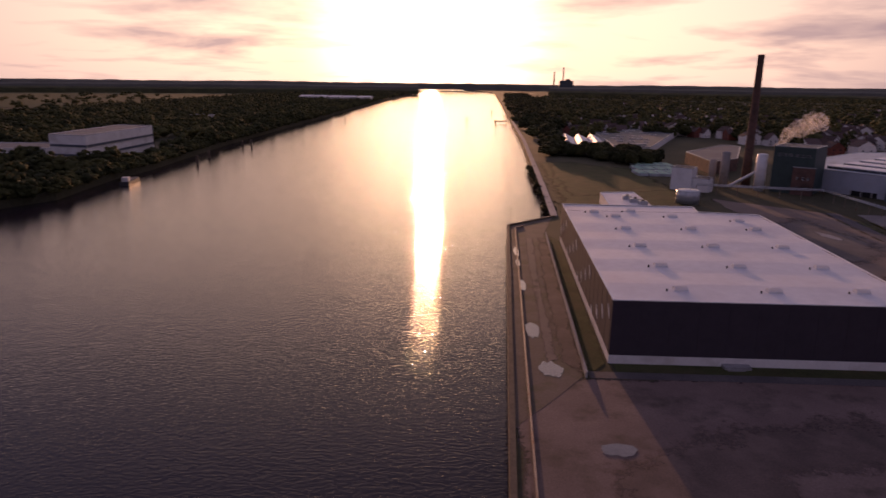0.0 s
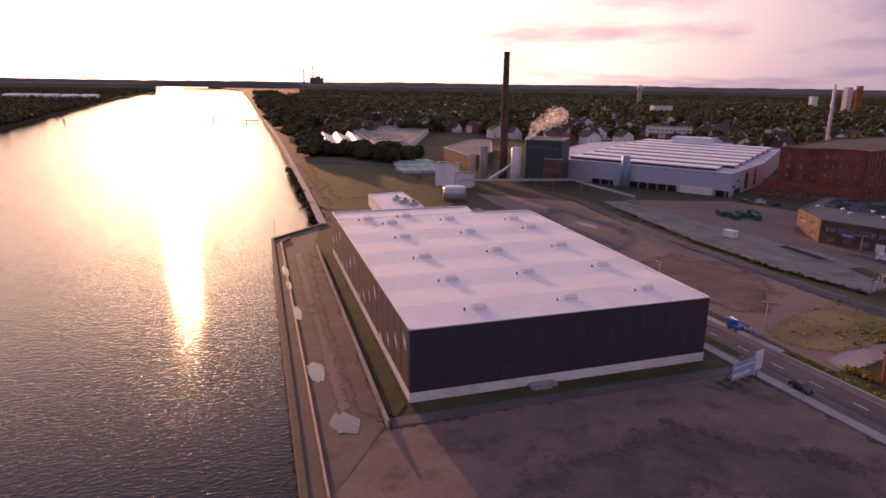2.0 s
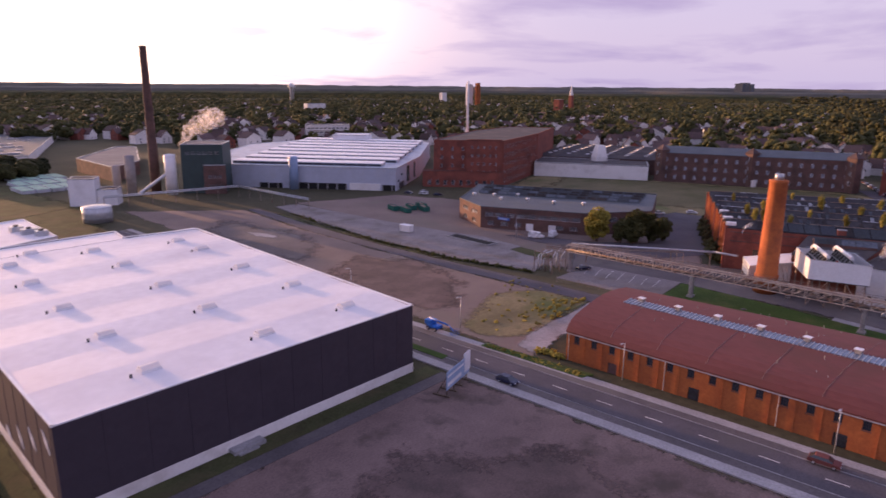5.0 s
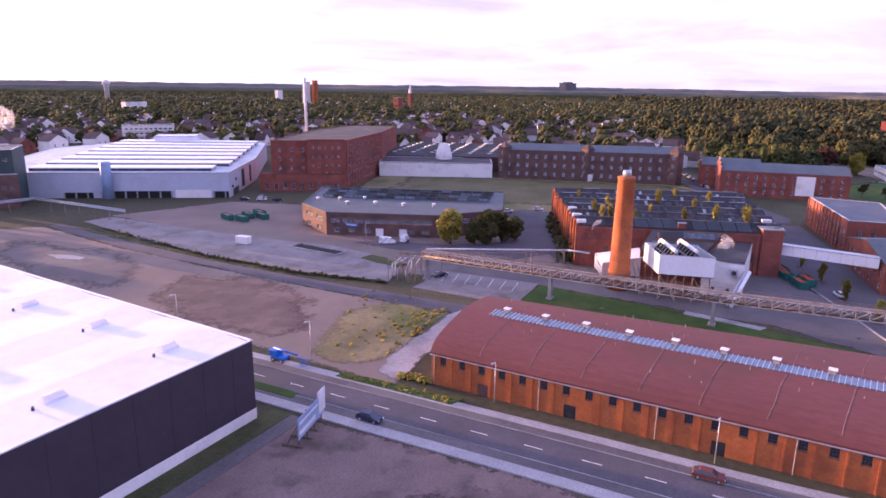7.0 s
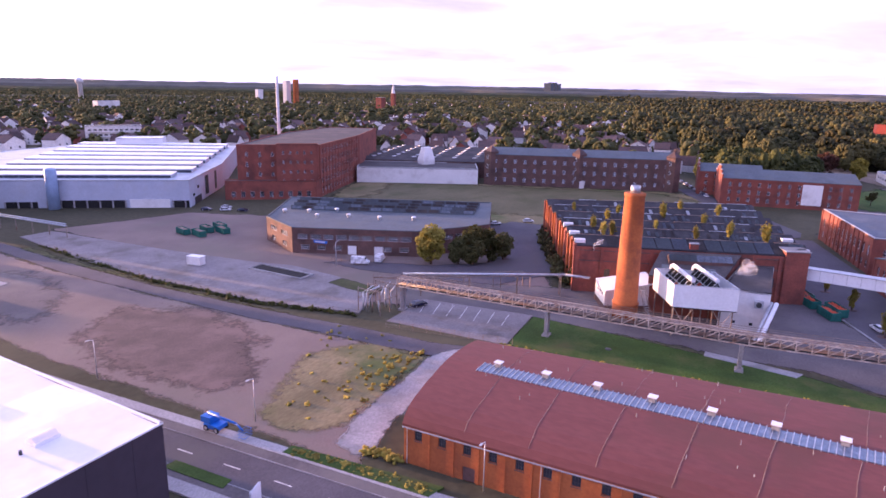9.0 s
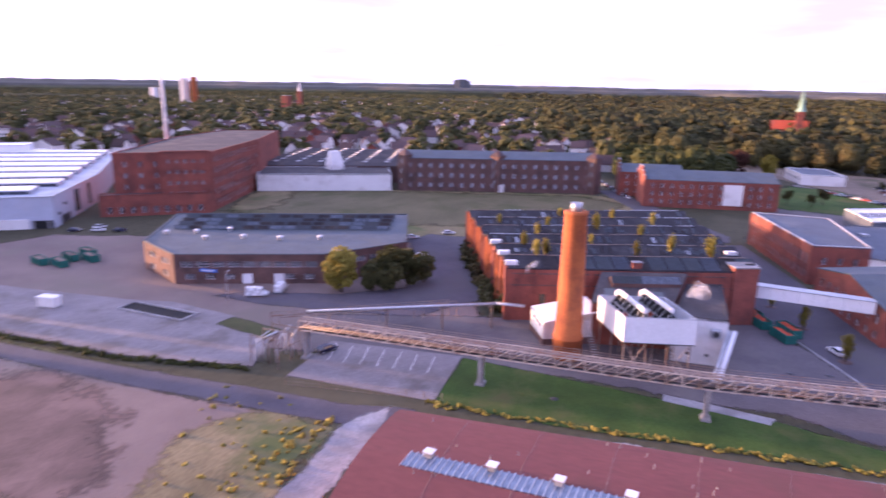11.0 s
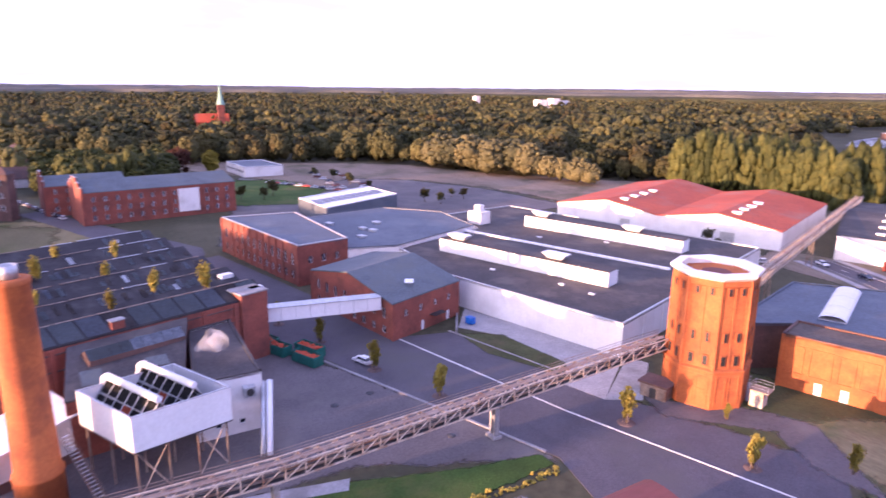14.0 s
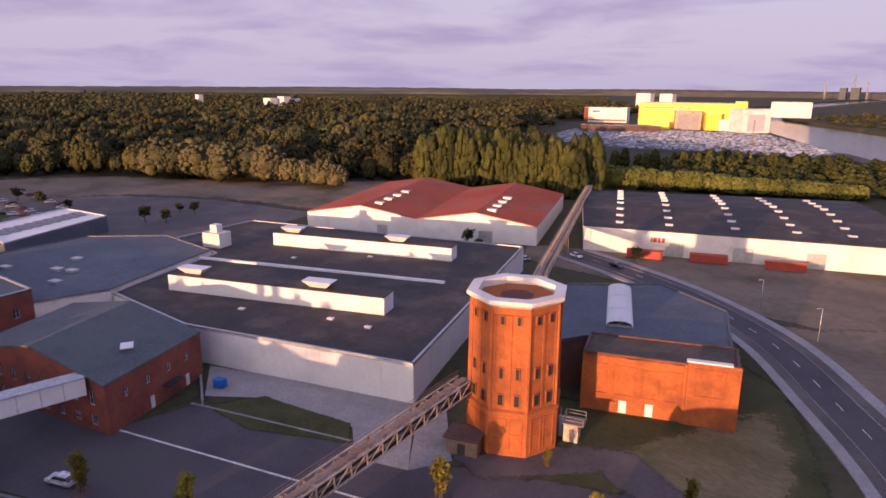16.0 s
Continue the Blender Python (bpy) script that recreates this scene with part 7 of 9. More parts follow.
building("pump_house", [(208.5, 109), (200, 104), (206.5, 93.5), (215, 98)], 5.2, "white_wall", "small white pump house with brick plinth and lean-to roof", "pump house", ("profile", [(0, 0), (1, 2.0)]), "white_metal", {0: [(3, 1.4, 1.1, 3.4, 2, 1)]}, plinth=(1.6, "brick_d"))
chute = thing("waste_chute", 205.6, 66.9, label="slanted white ash chute down from the boiler house", category="chute")
bm = bmesh.new(); tube(bm, (0, 0, 7.4), (-10.5, 2.2, 0.6), 0.5, seg=8); part("pipe", bm, M["white_metal"], chute)
bm = bmesh.new(); tube(bm, (-0.2, 1.0, 7.5), (-10.7, 3.2, 0.7), 0.36, seg=8); part("pipe", bm, M["zinc"], chute)
bm = bmesh.new()
for k in (0.3, 0.6, 0.9):
    tube(bm, (-10.5 * k, 2.2 * k, 0), (-10.5 * k, 2.2 * k, 7.4 - 6.8 * k), 0.1, seg=6)
part("stand", bm, M["steel"], chute)
fan = thing("fan_box", 204.4, 70.4, 6.4, rz=6, label="grey ventilation box on the boiler house wall", category="ventilation box")
bm = bmesh.new(); box(bm, -1.4, -0.1, -0.9, 0.9, 0, 1.6, bevel=0.05); part("casing", bm, M["zinc"], fan)
bm = bmesh.new(); lathe(bm, [(0.6, 0), (0.6, 0.12)], 16); part("grille", bm, M["dark_steel"], fan, m=Matrix.Translation((-1.4, 0, 0.8)) @ Matrix.Rotation(-math.pi / 2, 4, "Y"))
# covered walkway between ruin and workshop
walkway = thing("covered_walkway", 236.5, 62, label="white enclosed footbridge between two brick buildings", category="footbridge")
m, ln = edge_frame((0, 0), (-2.0, -24))
bm = bmesh.new(); box(bm, -0.5, ln, -1.3, 1.3, 6.4, 9.2, m); part("body", bm, M["white_metal"], walkway)
bm = bmesh.new(); box(bm, -0.5, ln, -1.5, 1.5, 9.22, 9.4, m); part("roof", bm, M["zinc"], walkway)
for k in range(1, 8):
    bm = bmesh.new(); box(bm, ln * k / 8 - 0.05, ln * k / 8 + 0.05, -1.36, 1.36, 6.38, 9.2, m); part("seam", bm, M["zinc"], walkway)


def skip(x, y, rz, fill="rust_roof"):
    ob = thing("roll_off_skip", x, y, rz=rz, label="dark green roll-off skip heaped with rusty scrap", category="skip", group="green skips")
    bm = bmesh.new()
    L, W, H = 6.6, 2.5, 2.2
    for q in ((-L / 2, L / 2, -W / 2, -W / 2 + 0.08), (-L / 2, L / 2, W / 2 - 0.08, W / 2), (-L / 2, -L / 2 + 0.08, -W / 2, W / 2), (L / 2 - 0.08, L / 2, -W / 2, W / 2)):
        box(bm, *q, 0.2, H)
    box(bm, -L / 2, L / 2, -W / 2, W / 2, 0.15, 0.3)
    part("body", bm, M["green"], ob)
    for k in range(8):
        xx = -L / 2 + 0.3 + k * (L - 0.6) / 7
        bm = bmesh.new(); box(bm, xx - 0.06, xx + 0.06, -W / 2 - 0.09, -W / 2, 0.2, H); box(bm, xx - 0.06, xx + 0.06, W / 2, W / 2 + 0.09, 0.2, H); part("rib", bm, M["green"], ob)
    bm = bmesh.new(); r = np.random.default_rng(int(x * 7) % 97)
    for i in range(24):
        px, py = r.uniform(-L / 2 + 0.6, L / 2 - 0.6), r.uniform(-W / 2 + 0.5, W / 2 - 0.5)
        bmesh.ops.create_icosphere(bm, subdivisions=1, radius=r.uniform(0.3, 0.6), matrix=Matrix.Translation((px, py, 1.7)))
    part("scrap", bm, M[fill], ob)
    bm = bmesh.new()
    for xx in (-2.4, 2.4):
        for yy in (-0.9, 0.9):
            tube(bm, (xx, yy - 0.1, 0.15), (xx, yy + 0.1, 0.15), 0.15, seg=10)
    part("roller", bm, M["dark_steel"], ob)


for q in ((234, 60.5, 30), (226.5, 56, 28), (230.5, 54.5, 28), (239, 62, 28)):
    skip(*q)
for q in ((198, 256, 75), (199, 249, 75), (205, 252, 75), (207, 246, 75), (211, 252, 75)):
    skip(*q, fill="steel")

# ---- roofs: monitors, rooflights, vents ----
def monitor(corners, z0, z1, label):
    ob = thing("roof_monitor", *corners[0], z0, label=label, category="roof monitor", group="roof monitors")
    c = [(a - corners[0][0], b - corners[0][1]) for a, b in corners]
    h = z1 - z0
    for e in range(4):
        m, ln = edge_frame(c[e], c[(e + 1) % 4])
        bm = bmesh.new(); box(bm, 0, ln, 0, 0.2, -0.2, h, m); part("wall", bm, M["white_metal"], ob)
    bm = bmesh.new(); prism(bm, c, h - 0.1, h + 0.15); part("roof", bm, M["felt"], ob)
    m, ln = edge_frame(c[0], c[1])
    for t in (0.1, 0.7):
        # white vent that widens upwards like a trough
        bm = bmesh.new()
        lo = [m @ Vector((ln * t + a * 1.9, 2.5 + b * 0.7, h + 0.15)) for a, b in ((-1, -1), (1, -1), (1, 1), (-1, 1))]
        hi = [m @ Vector((ln * t + a * 3.5, 2.5 + b * 1.7, h + 1.6)) for a, b in ((-1, -1), (1, -1), (1, 1), (-1, 1))]
        for k in range(4):
            quad(bm, lo[k], lo[(k + 1) % 4], hi[(k + 1) % 4], hi[k])
        quad(bm, *hi)
        bmesh.ops.remove_doubles(bm, verts=bm.verts, dist=0.001)
        bmesh.ops.recalc_face_normals(bm, faces=bm.faces)
        part("vent", bm, M["white_metal"], ob, "white trough-shaped roof vent")


monitor([(273, 6), (225, -16), (227.1, -20.6), (275.1, 1.4)], 7.15, 10.8, "long white roof monitor with a dark top and two vents")
monitor([(293, -35), (243, -57), (245.1, -61.6), (295.1, -39.6)], 7.15, 10.8, "long white roof monitor with a dark top and two vents")
joint = thing("roof_upstand", 231, -41, 7.16, label="white upstand strip across the dark roof", category="roof upstand")
m, ln = edge_frame((0, 0), (64, 29))
bm = bmesh.new(); box(bm, 0, ln, -0.5, 0.5, 0, 0.5, m); part("strip", bm, M["white_metal"], joint)
vb = thing("roof_plant_room", 303.5, -23, 7.16, rz=20, label="white plant room with a chimney box on the roof", category="plant room")
bm = bmesh.new(); box(bm, -3, 3, -2.5, 2.5, 0, 4.2, bevel=0.05); part("body", bm, M["white_wall"], vb)
bm = bmesh.new(); box(bm, -1.2, 1.2, -1.2, 1.2, 4.2, 6.4, bevel=0.05); part("flue", bm, M["white_wall"], vb)


def roof_vent(x, y, z, s=1.0, mt="white_metal", rz=20):
    ob = thing("roof_vent", x, y, z, rz=rz, label="small pale box on the roof, as vent and skylight", category="roof vent", group="roof vents")
    bm = bmesh.new(); box(bm, -0.9 * s, 0.9 * s, -0.6 * s, 0.6 * s, -0.1, 0.35 * s, bevel=0.03); part("kerb", bm, M["zinc"], ob)
    bm = bmesh.new(); box(bm, -1.0 * s, 1.0 * s, -0.7 * s, 0.7 * s, 0.37 * s, 0.5 * s, bevel=0.03); part("lid", bm, M[mt], ob)


for x, y in ((249, 2), (231, -7), (222, -9), (262, -45), (276, -30)):
    roof_vent(x, y, 7.16, 0.7)
for x, y in ((315, 27), (304, 19), (300, 17), (304, 31), (293, 23), (311, 12)):
    roof_vent(x, y, 8.26, 1.4, "zinc")
for v in (0.2, 0.7):
    for u in (0.1, 0.22, 0.34, 0.46):
        p = bil([(253, -112), (284, -178), (365, -148), (331, -75)], u, v, 10.0)
        roof_vent(p.x, p.y, p.z - 0.3, 1.7, "membrane", 25)
for a, b in (((230, -126), (266, -196)), ((216, -133), (251, -204)), ((198, -142), (232, -212)), ((182, -150), (216, -218)), ((168, -156), (200, -226))):
    for k in range(8):
        t = (k + 0.4) / 8
        x, y = a[0] + (b[0] - a[0]) * t, a[1] + (b[1] - a[1]) * t
        roof_vent(x, y, 8.3 + 2.2 * (1 - abs(2 * t - 1)), 1.3, "membrane", 23)
for x, y, z in ((218, 226, 8.2), (223, 219, 8.2), (218, 211, 8.2), (230, 212, 8.2), (224, 202, 8.2), (227, 191, 8.2), (233, 181, 8.2)):
    ob = thing("roof_ventilator", x, y, z - 0.1, label="round white roof ventilator on the works office", category="roof ventilator", group="roof ventilators")
    bm = bmesh.new(); lathe(bm, [(0.5, 0), (0.5, 0.7), (0.8, 0.8), (0.8, 1.1), (0.3, 1.35)], 12); part("cowl", bm, M["white_metal"], ob)
skyl = thing("barrel_rooflight", 190.2, -49.5, 9.16, rz=27.5, label="white barrel rooflight on the grey roof", category="rooflight")
for k in range(3):
    bm = bmesh.new()
    for i in range(6):
        a0, a1 = math.pi * i / 6, math.pi * (i + 1) / 6
        quad(bm, (-2.4 * math.cos(a0), -12.4 + k * 8.4, 0.2 + 0.9 * math.sin(a0)), (-2.4 * math.cos(a1), -12.4 + k * 8.4, 0.2 + 0.9 * math.sin(a1)), (-2.4 * math.cos(a1), -4.2 + k * 8.4, 0.2 + 0.9 * math.sin(a1)), (-2.4 * math.cos(a0), -4.2 + k * 8.4, 0.2 + 0.9 * math.sin(a0)))
    part("panel", bm, M["membrane"], skyl)
bm = bmesh.new(); box(bm, -2.5, 2.5, -12.6, 12.8, -0.1, 0.2); part("kerb", bm, M["zinc"], skyl)
wsk = thing("roof_window", 238.5, 29.5, 10.35, rz=-25, label="open pale roof window in the workshop roof", category="roof window")
bm = bmesh.new(); box(bm, -1.0, 1.0, -1.0, 1.0, 0, 0.16); part("frame", bm, M["white_metal"], wsk, m=Matrix.Rotation(math.radians(-9), 4, "Y"))
# solar panels
solar = thing("solar_array", 380, 0, 6.0, rz=-8, label="dark blue solar array on the shed roof", category="solar array")
for k in range(10):
    p = bil([(379, 20), (362, 17), (381, -19), (398, -15)], 0.5, (k + 0.5) / 10, 0) - Vector((380, 0, 0))
    bm = bmesh.new(); box(bm, -4.5, 4.5, -1.6, 1.6, 0.0, 0.12)
    part("module", bm, M["navy"], solar, m=Matrix.Rotation(math.radians(8), 4, "Z") @ Matrix.Translation(p))

# skylight strip along the shed's roof, pane by pane
strip = thing("ridge_skylight", 135, 105, 9.5, label="long strip of wired glass panes along the red roof", category="skylight")


def strip_at(t, o):
    """A place on the strip's line over the roof, o metres to its side."""
    x, y = 135.0 + 3.6 * t + o, 105 - 69 * t
    west, east = 119 + 4.5 * (109 - y) / 73, 151 + 10 * (112.5 - y) / 82
    return Vector((x - 135, y - 105, 5.9 + 0.3 + shed_rise((x - west) / (east - west)) - 9.5))


N = 84
bmp = bmesh.new(); box(bmp, -1.35, 1.35, -0.37, 0.37, 0.02, 0.14)
pane_me = mesh_of(bmp, "pane", M["pale_glass"])
bmp = bmesh.new(); box(bmp, -1.5, 1.5, -0.05, 0.05, 0, 0.26)
bar_me = mesh_of(bmp, "glazing_bar", M["zinc"])
for k in range(N):
    p = strip_at((k + 0.5) / N, 0)
    part("pane", pane_me, None, strip, m=Matrix.Translation(p) @ Matrix.Rotation(math.radians(-3), 4, "Z") @ Matrix.Rotation(math.radians(-5), 4, "Y"))
    p = strip_at(k / N, 0)
    part("glazing_bar", bar_me, None, strip, m=Matrix.Translation(p) @ Matrix.Rotation(math.radians(-3), 4, "Z") @ Matrix.Rotation(math.radians(-5), 4, "Y"))
for k in range(9):
    p = strip_at((2.5 + 7.95 * k) / 69, 1.2)
    ob = thing("ridge_ventilator", p.x + 135, p.y + 105, p.z + 9.5, rz=-3, label="small pale ventilator beside the roof skylight", category="roof ventilator", group="ridge ventilators")
    bm = bmesh.new(); box(bm, -0.45, 0.45, -0.5, 0.5, -0.1, 0.9, bevel=0.03); part("box", bm, M["concrete"], ob)
    bm = bmesh.new(); box(bm, -0.6, 0.6, -0.65, 0.65, 0.92, 1.05); part("lid", bm, M["white_metal"], ob)

# ruined hall: broken glazing strips, white gutters and corner tanks
RU = [(212, 116), (234, 62), (304, 84), (271, 148)]
rr = np.random.default_rng(21)
sheet = thing("broken_roof_sheets", 212, 116, 12.5, label="torn roof sheets and broken glazing strips on the ruin", category="roof debris")
O = Vector((212, 116, 12.5))


def ruin_slope(u0, u1, v0, v1):
    """A quad on the near slope of a ridge: v runs from valley to ridge in sixths."""
    q = []
    for u, v in ((u0, v0), (u1, v0), (u1, v1), (u0, v1)):
        f = (v * 6) % 1 if (v * 6) % 1 else 0.0
        q.append(bil(RU, u, v, 12.5 + 0.36 + 1.7 * (1 - abs(2 * f - 1))) - O)
    return q


# glazing bars with panes that are missing, dark, dull or still shining
for k in range(1, 6):
    for j in range(56):
        w = rr.random()
        if w < (0.42 if k < 4 else 0.75):
            continue
        u0, v0 = (j + 0.08) / 56, k / 6 + 0.018 + rr.uniform(0, 0.012)
        bm = bmesh.new(); quad(bm, *ruin_slope(u0, u0 + 0.84 / 56, v0, min(v0 + rr.uniform(0.02, 0.05), k / 6 + 0.08)))
        bmesh.ops.solidify(bm, geom=bm.faces[:], thickness=0.06)
        part("pane", bm, M["felt" if w < 0.66 else "slate" if w < 0.82 else "bluegrey" if w < 0.93 else "zinc"], sheet)
# patched sheets over the first slope
for k in range(14):
    if k in (0, 1):
        continue
    bm = bmesh.new(); quad(bm, *ruin_slope(k / 14 + 0.003, (k + 1) / 14 - 0.003, 0.004, 0.082))
    bmesh.ops.solidify(bm, geom=bm.faces[:], thickness=0.06)
    part("front_sheet", bm, M[("slate", "felt", "slate", "bluegrey", "slate")[(k * 3) % 5]], sheet)
for k in range(1, 7):
    # rusty ridge rails, broken into lengths
    j = 0.01
    while j < 0.96:
        j2 = min(j + rr.uniform(0.06, 0.2), 0.985)
        a, b = bil(RU, j, (k - 0.5) / 6, 14.62) - O, bil(RU, j2, (k - 0.5) / 6, 14.62 + rr.uniform(-0.1, 0.05)) - O
        bm = bmesh.new(); tube(bm, a, b, 0.1, seg=6); part("ridge_rail", bm, M["steel" if rr.random() < 0.6 else "zinc"], sheet)
        j = j2 + rr.uniform(0.004, 0.03)
# brick piers and coping along the gabled wall, and a taller corner block
piers = thing("wall_piers", 271, 148, label="row of broken brick piers along the ruin's gabled wall", category="brick piers")
m, ln = edge_frame((0, 0), (-59, -32))
for k in range(13):
    top = 12.6 + rr.uniform(0.2, 1.7) * (1 if k % 2 else 0.4)
    bm = bmesh.new(); box(bm, k * (ln - 1) / 12, k * (ln - 1) / 12 + 1.0, -0.6, 0.1, 0, top, m, bevel=0.05); part("pier", bm, M["brick_o" if k % 3 else "brick"], piers)
corner = thing("corner_block", 233.8, 62.3, rz=-66, label="taller brick corner block of the ruined hall", category="brick block")
bm = bmesh.new(); box(bm, -5.5, 0.25, -0.45, 5.5, 0, 13.8); part("wall", bm, M["brick"], corner)
bm = bmesh.new(); box(bm, -5.7, 0.45, -0.65, 5.7, 13.8, 14.1, bevel=0.04); part("coping", bm, M["concrete"], corner)
m, ln = edge_frame((0, 0), (22, -54))
front = thing("wall_courses", 212, 116, label="projecting brick string courses on the ruin's front", category="string course")
for z in (8.6, 11.4):
    bm = bmesh.new(); box(bm, 0.1, ln - 6, -0.14, 0.02, z, z + 0.28, m); part("course", bm, M["brick_d"], front)
for u, v in ((0.02, 0.03), (0.02, 0.17), (0.02, 0.34), (0.98, 0.03), (0.97, 0.2)):
    p = bil(RU, u, v, 12.6)
    ob = thing("roof_tank", p.x, p.y, p.z, rz=-66, label="white sheet-metal tank on the ruin's parapet", category="tank", group="roof tanks")
    bm = bmesh.new(); box(bm, -1.4, 1.4, -0.8, 0.8, 0, 1.5, bevel=0.05); part("body", bm, M["white_metal"], ob)

# tall block details: mill turrets, signboard, lower wing
for x, y in ((374, 221), (392, 177), (409, 131)):
    ob = thing("stair_turret", x, y, rz=-22, label="square brown brick stair turret with a pyramid roof", category="turret", group="mill turrets")
    bm = bmesh.new(); box(bm, -2.7, 2.7, -2.7, 2.7, 0, 18.2); part("wall", bm, M["brick_d"], ob)
    bm = bmesh.new(); lathe(bm, [(4.3, 18.2), (0.2, 21.2)], 4, phase=math.pi / 4, smooth=False); part("roof", bm, M["tile_roof"], ob)
    for z in (4, 9, 14):
        put_window(ob, Matrix.Translation((-2.75, 0, 0)) @ Matrix.Rotation(-math.pi / 2, 4, "Z"), -0.7, z, 1.4, 2.2, 2, 3, depth=-0.02)
sgn = thing("pale_wall_panel", 392.7, 65, 2.0, rz=-77, label="peeling white painted panel on the red factory wall", category="wall panel")
bm = bmesh.new(); box(bm, -4.2, 4.2, -0.3, 0.1, 0, 9.5); part("panel", bm, M["white_wall"], sgn)
porch = thing("porch", 394, 176, rz=-22, label="white entrance porch on the old mill", category="porch")
bm = bmesh.new(); box(bm, -4, 0, -3.5, 3.5, 0, 3.8, bevel=0.05); part("body", bm, M["white_wall"], porch)
bm = bmesh.new(); box(bm, -4.05, -4.0, -2.2, 2.2, 0, 2.8); part("opening", bm, M["dark_steel"], porch)
building("mill_lower_wing", [(254, 297), (281, 266), (286.5, 267.5), (257.5, 301)], 8.5, "brick", "low brick wing at the foot of the tall mill", "factory wing", ("flat", "brick"), "felt", {0: [(9, 1.8, 2.6, 1.2, 2, 2)]})
# white-lidded boxes on the weaving shed's ridges stand in for glinting skylights
for k in range(7):
    for j in range(6):
        p = bil([(360, 302), (394, 234), (470, 262), (440, 330)], 0.1 + 0.16 * j, (k + 0.5) / 7, 10.5)
        roof_vent(p.x, p.y, p.z, 1.3, "membrane", -25)
whut = thing("white_roof_hopper", 372, 262, 9.0, rz=-30, label="white tapering hopper house above the low block", category="hopper")
bm = bmesh.new(); lathe(bm, [(5.2, -1), (5.2, 2.0), (3.0, 9.0)], 4, phase=math.pi / 4, smooth=False); part("body", bm, M["white_wall"], whut)
GH = [(179, 370), (234, 299), (350, 398), (300, 474)]
for k in range(8):
    v0, v1 = 0.025 + k * 0.12, 0.1 + k * 0.12
    a, b, c2, d2 = bil(GH, 0.01, v0, 0), bil(GH, 0.99 if k else 0.93, v0, 0), bil(GH, 0.99 if k else 0.93, v1, 0), bil(GH, 0.01, v1, 0)
    ob = thing("roof_step", a.x, a.y, 11.5, label="white raised roof strip with a dark glazed edge", category="roof monitor", group="grey hall roof strips")
    q = [(w.x - a.x, w.y - a.y) for w in (a, b, c2, d2)]
    bm = bmesh.new(); prism(bm, q, 0, 1.5 + 0.12 * k); part("body", bm, M["grey_metal"], ob)
    bm = bmesh.new(); prism(bm, [(x * 1.002, y * 1.002) for x, y in q], 1.5 + 0.12 * k, 1.7 + 0.12 * k); part("sheeting", bm, M["white_metal"], ob)
    m, ln = edge_frame(q[0], q[1]); bm = bmesh.new(); box(bm, 0.3, ln - 0.3, -0.06, 0.02, 0.15, 1.25, m); part("glazing", bm, M["glass"], ob)
    for e in range(int(ln // 6)):
        bm = bmesh.new(); box(bm, 3 + e * 6, 3.14 + e * 6, -0.1, 0.0, 0.15, 1.25, m); part("mullion", bm, M["grey_metal"], ob)
# undercroft with pillars at the foot of the grey hall's front; black panels give its shade
und = thing("undercroft", 176, 368, label="black panels as a shaded undercroft with pale pillars under the grey hall", category="undercroft")
m, ln = edge_frame((0, 0), (57, -73))
for u0, u1, h in ((0.2, 0.34, 2.6), (0.38, 0.72, 3.2), (0.92, 0.995, 3.0)):
    bm = bmesh.new(); box(bm, ln * u0, ln * u1, -0.1, 0.3, 0, h, m); part("opening", bm, M["rubber"], und)
    for e in range(int((u1 - u0) * 18) + 1):
        x = ln * u0 + e * ln / 18
        bm = bmesh.new(); box(bm, x, x + 0.6, -0.45, 0.0, 0, h, m); part("pillar", bm, M["concrete"], und)
bm = bmesh.new(); box(bm, ln * 0.735, ln * 0.91, -0.5, 0.1, 0, 3.6, m, 0.04); part("wall_panel", bm, M["white_wall"], und, "white rendered wall panel")
m, ln = edge_frame((57, -73), (105, -39))
for u0, u1, z0, z1, mt in ((0.42, 0.52, 1.5, 10.2, "glass"), (0.72, 0.78, 1.5, 10.2, "glass"), (0.08, 0.12, 4.0, 5.2, "glass"), (0.2, 0.24, 6.5, 7.7, "glass"), (0.12, 0.3, 0.05, 3.2, "dark_steel")):
    bm = bmesh.new(); box(bm, ln * u0, ln * u1, -0.12, 0.1, z0, z1, m); part("opening", bm, M[mt], und)
bsilo = thing("blue_silo", 198, 336, label="tall pale blue silo beside the grey hall", category="silo")
bm = bmesh.new(); lathe(bm, [(2.3, 0), (2.3, 16.5), (2.0, 17.0), (0.2, 17.2)], 20); part("body", bm, M["silo_blue"], bsilo)


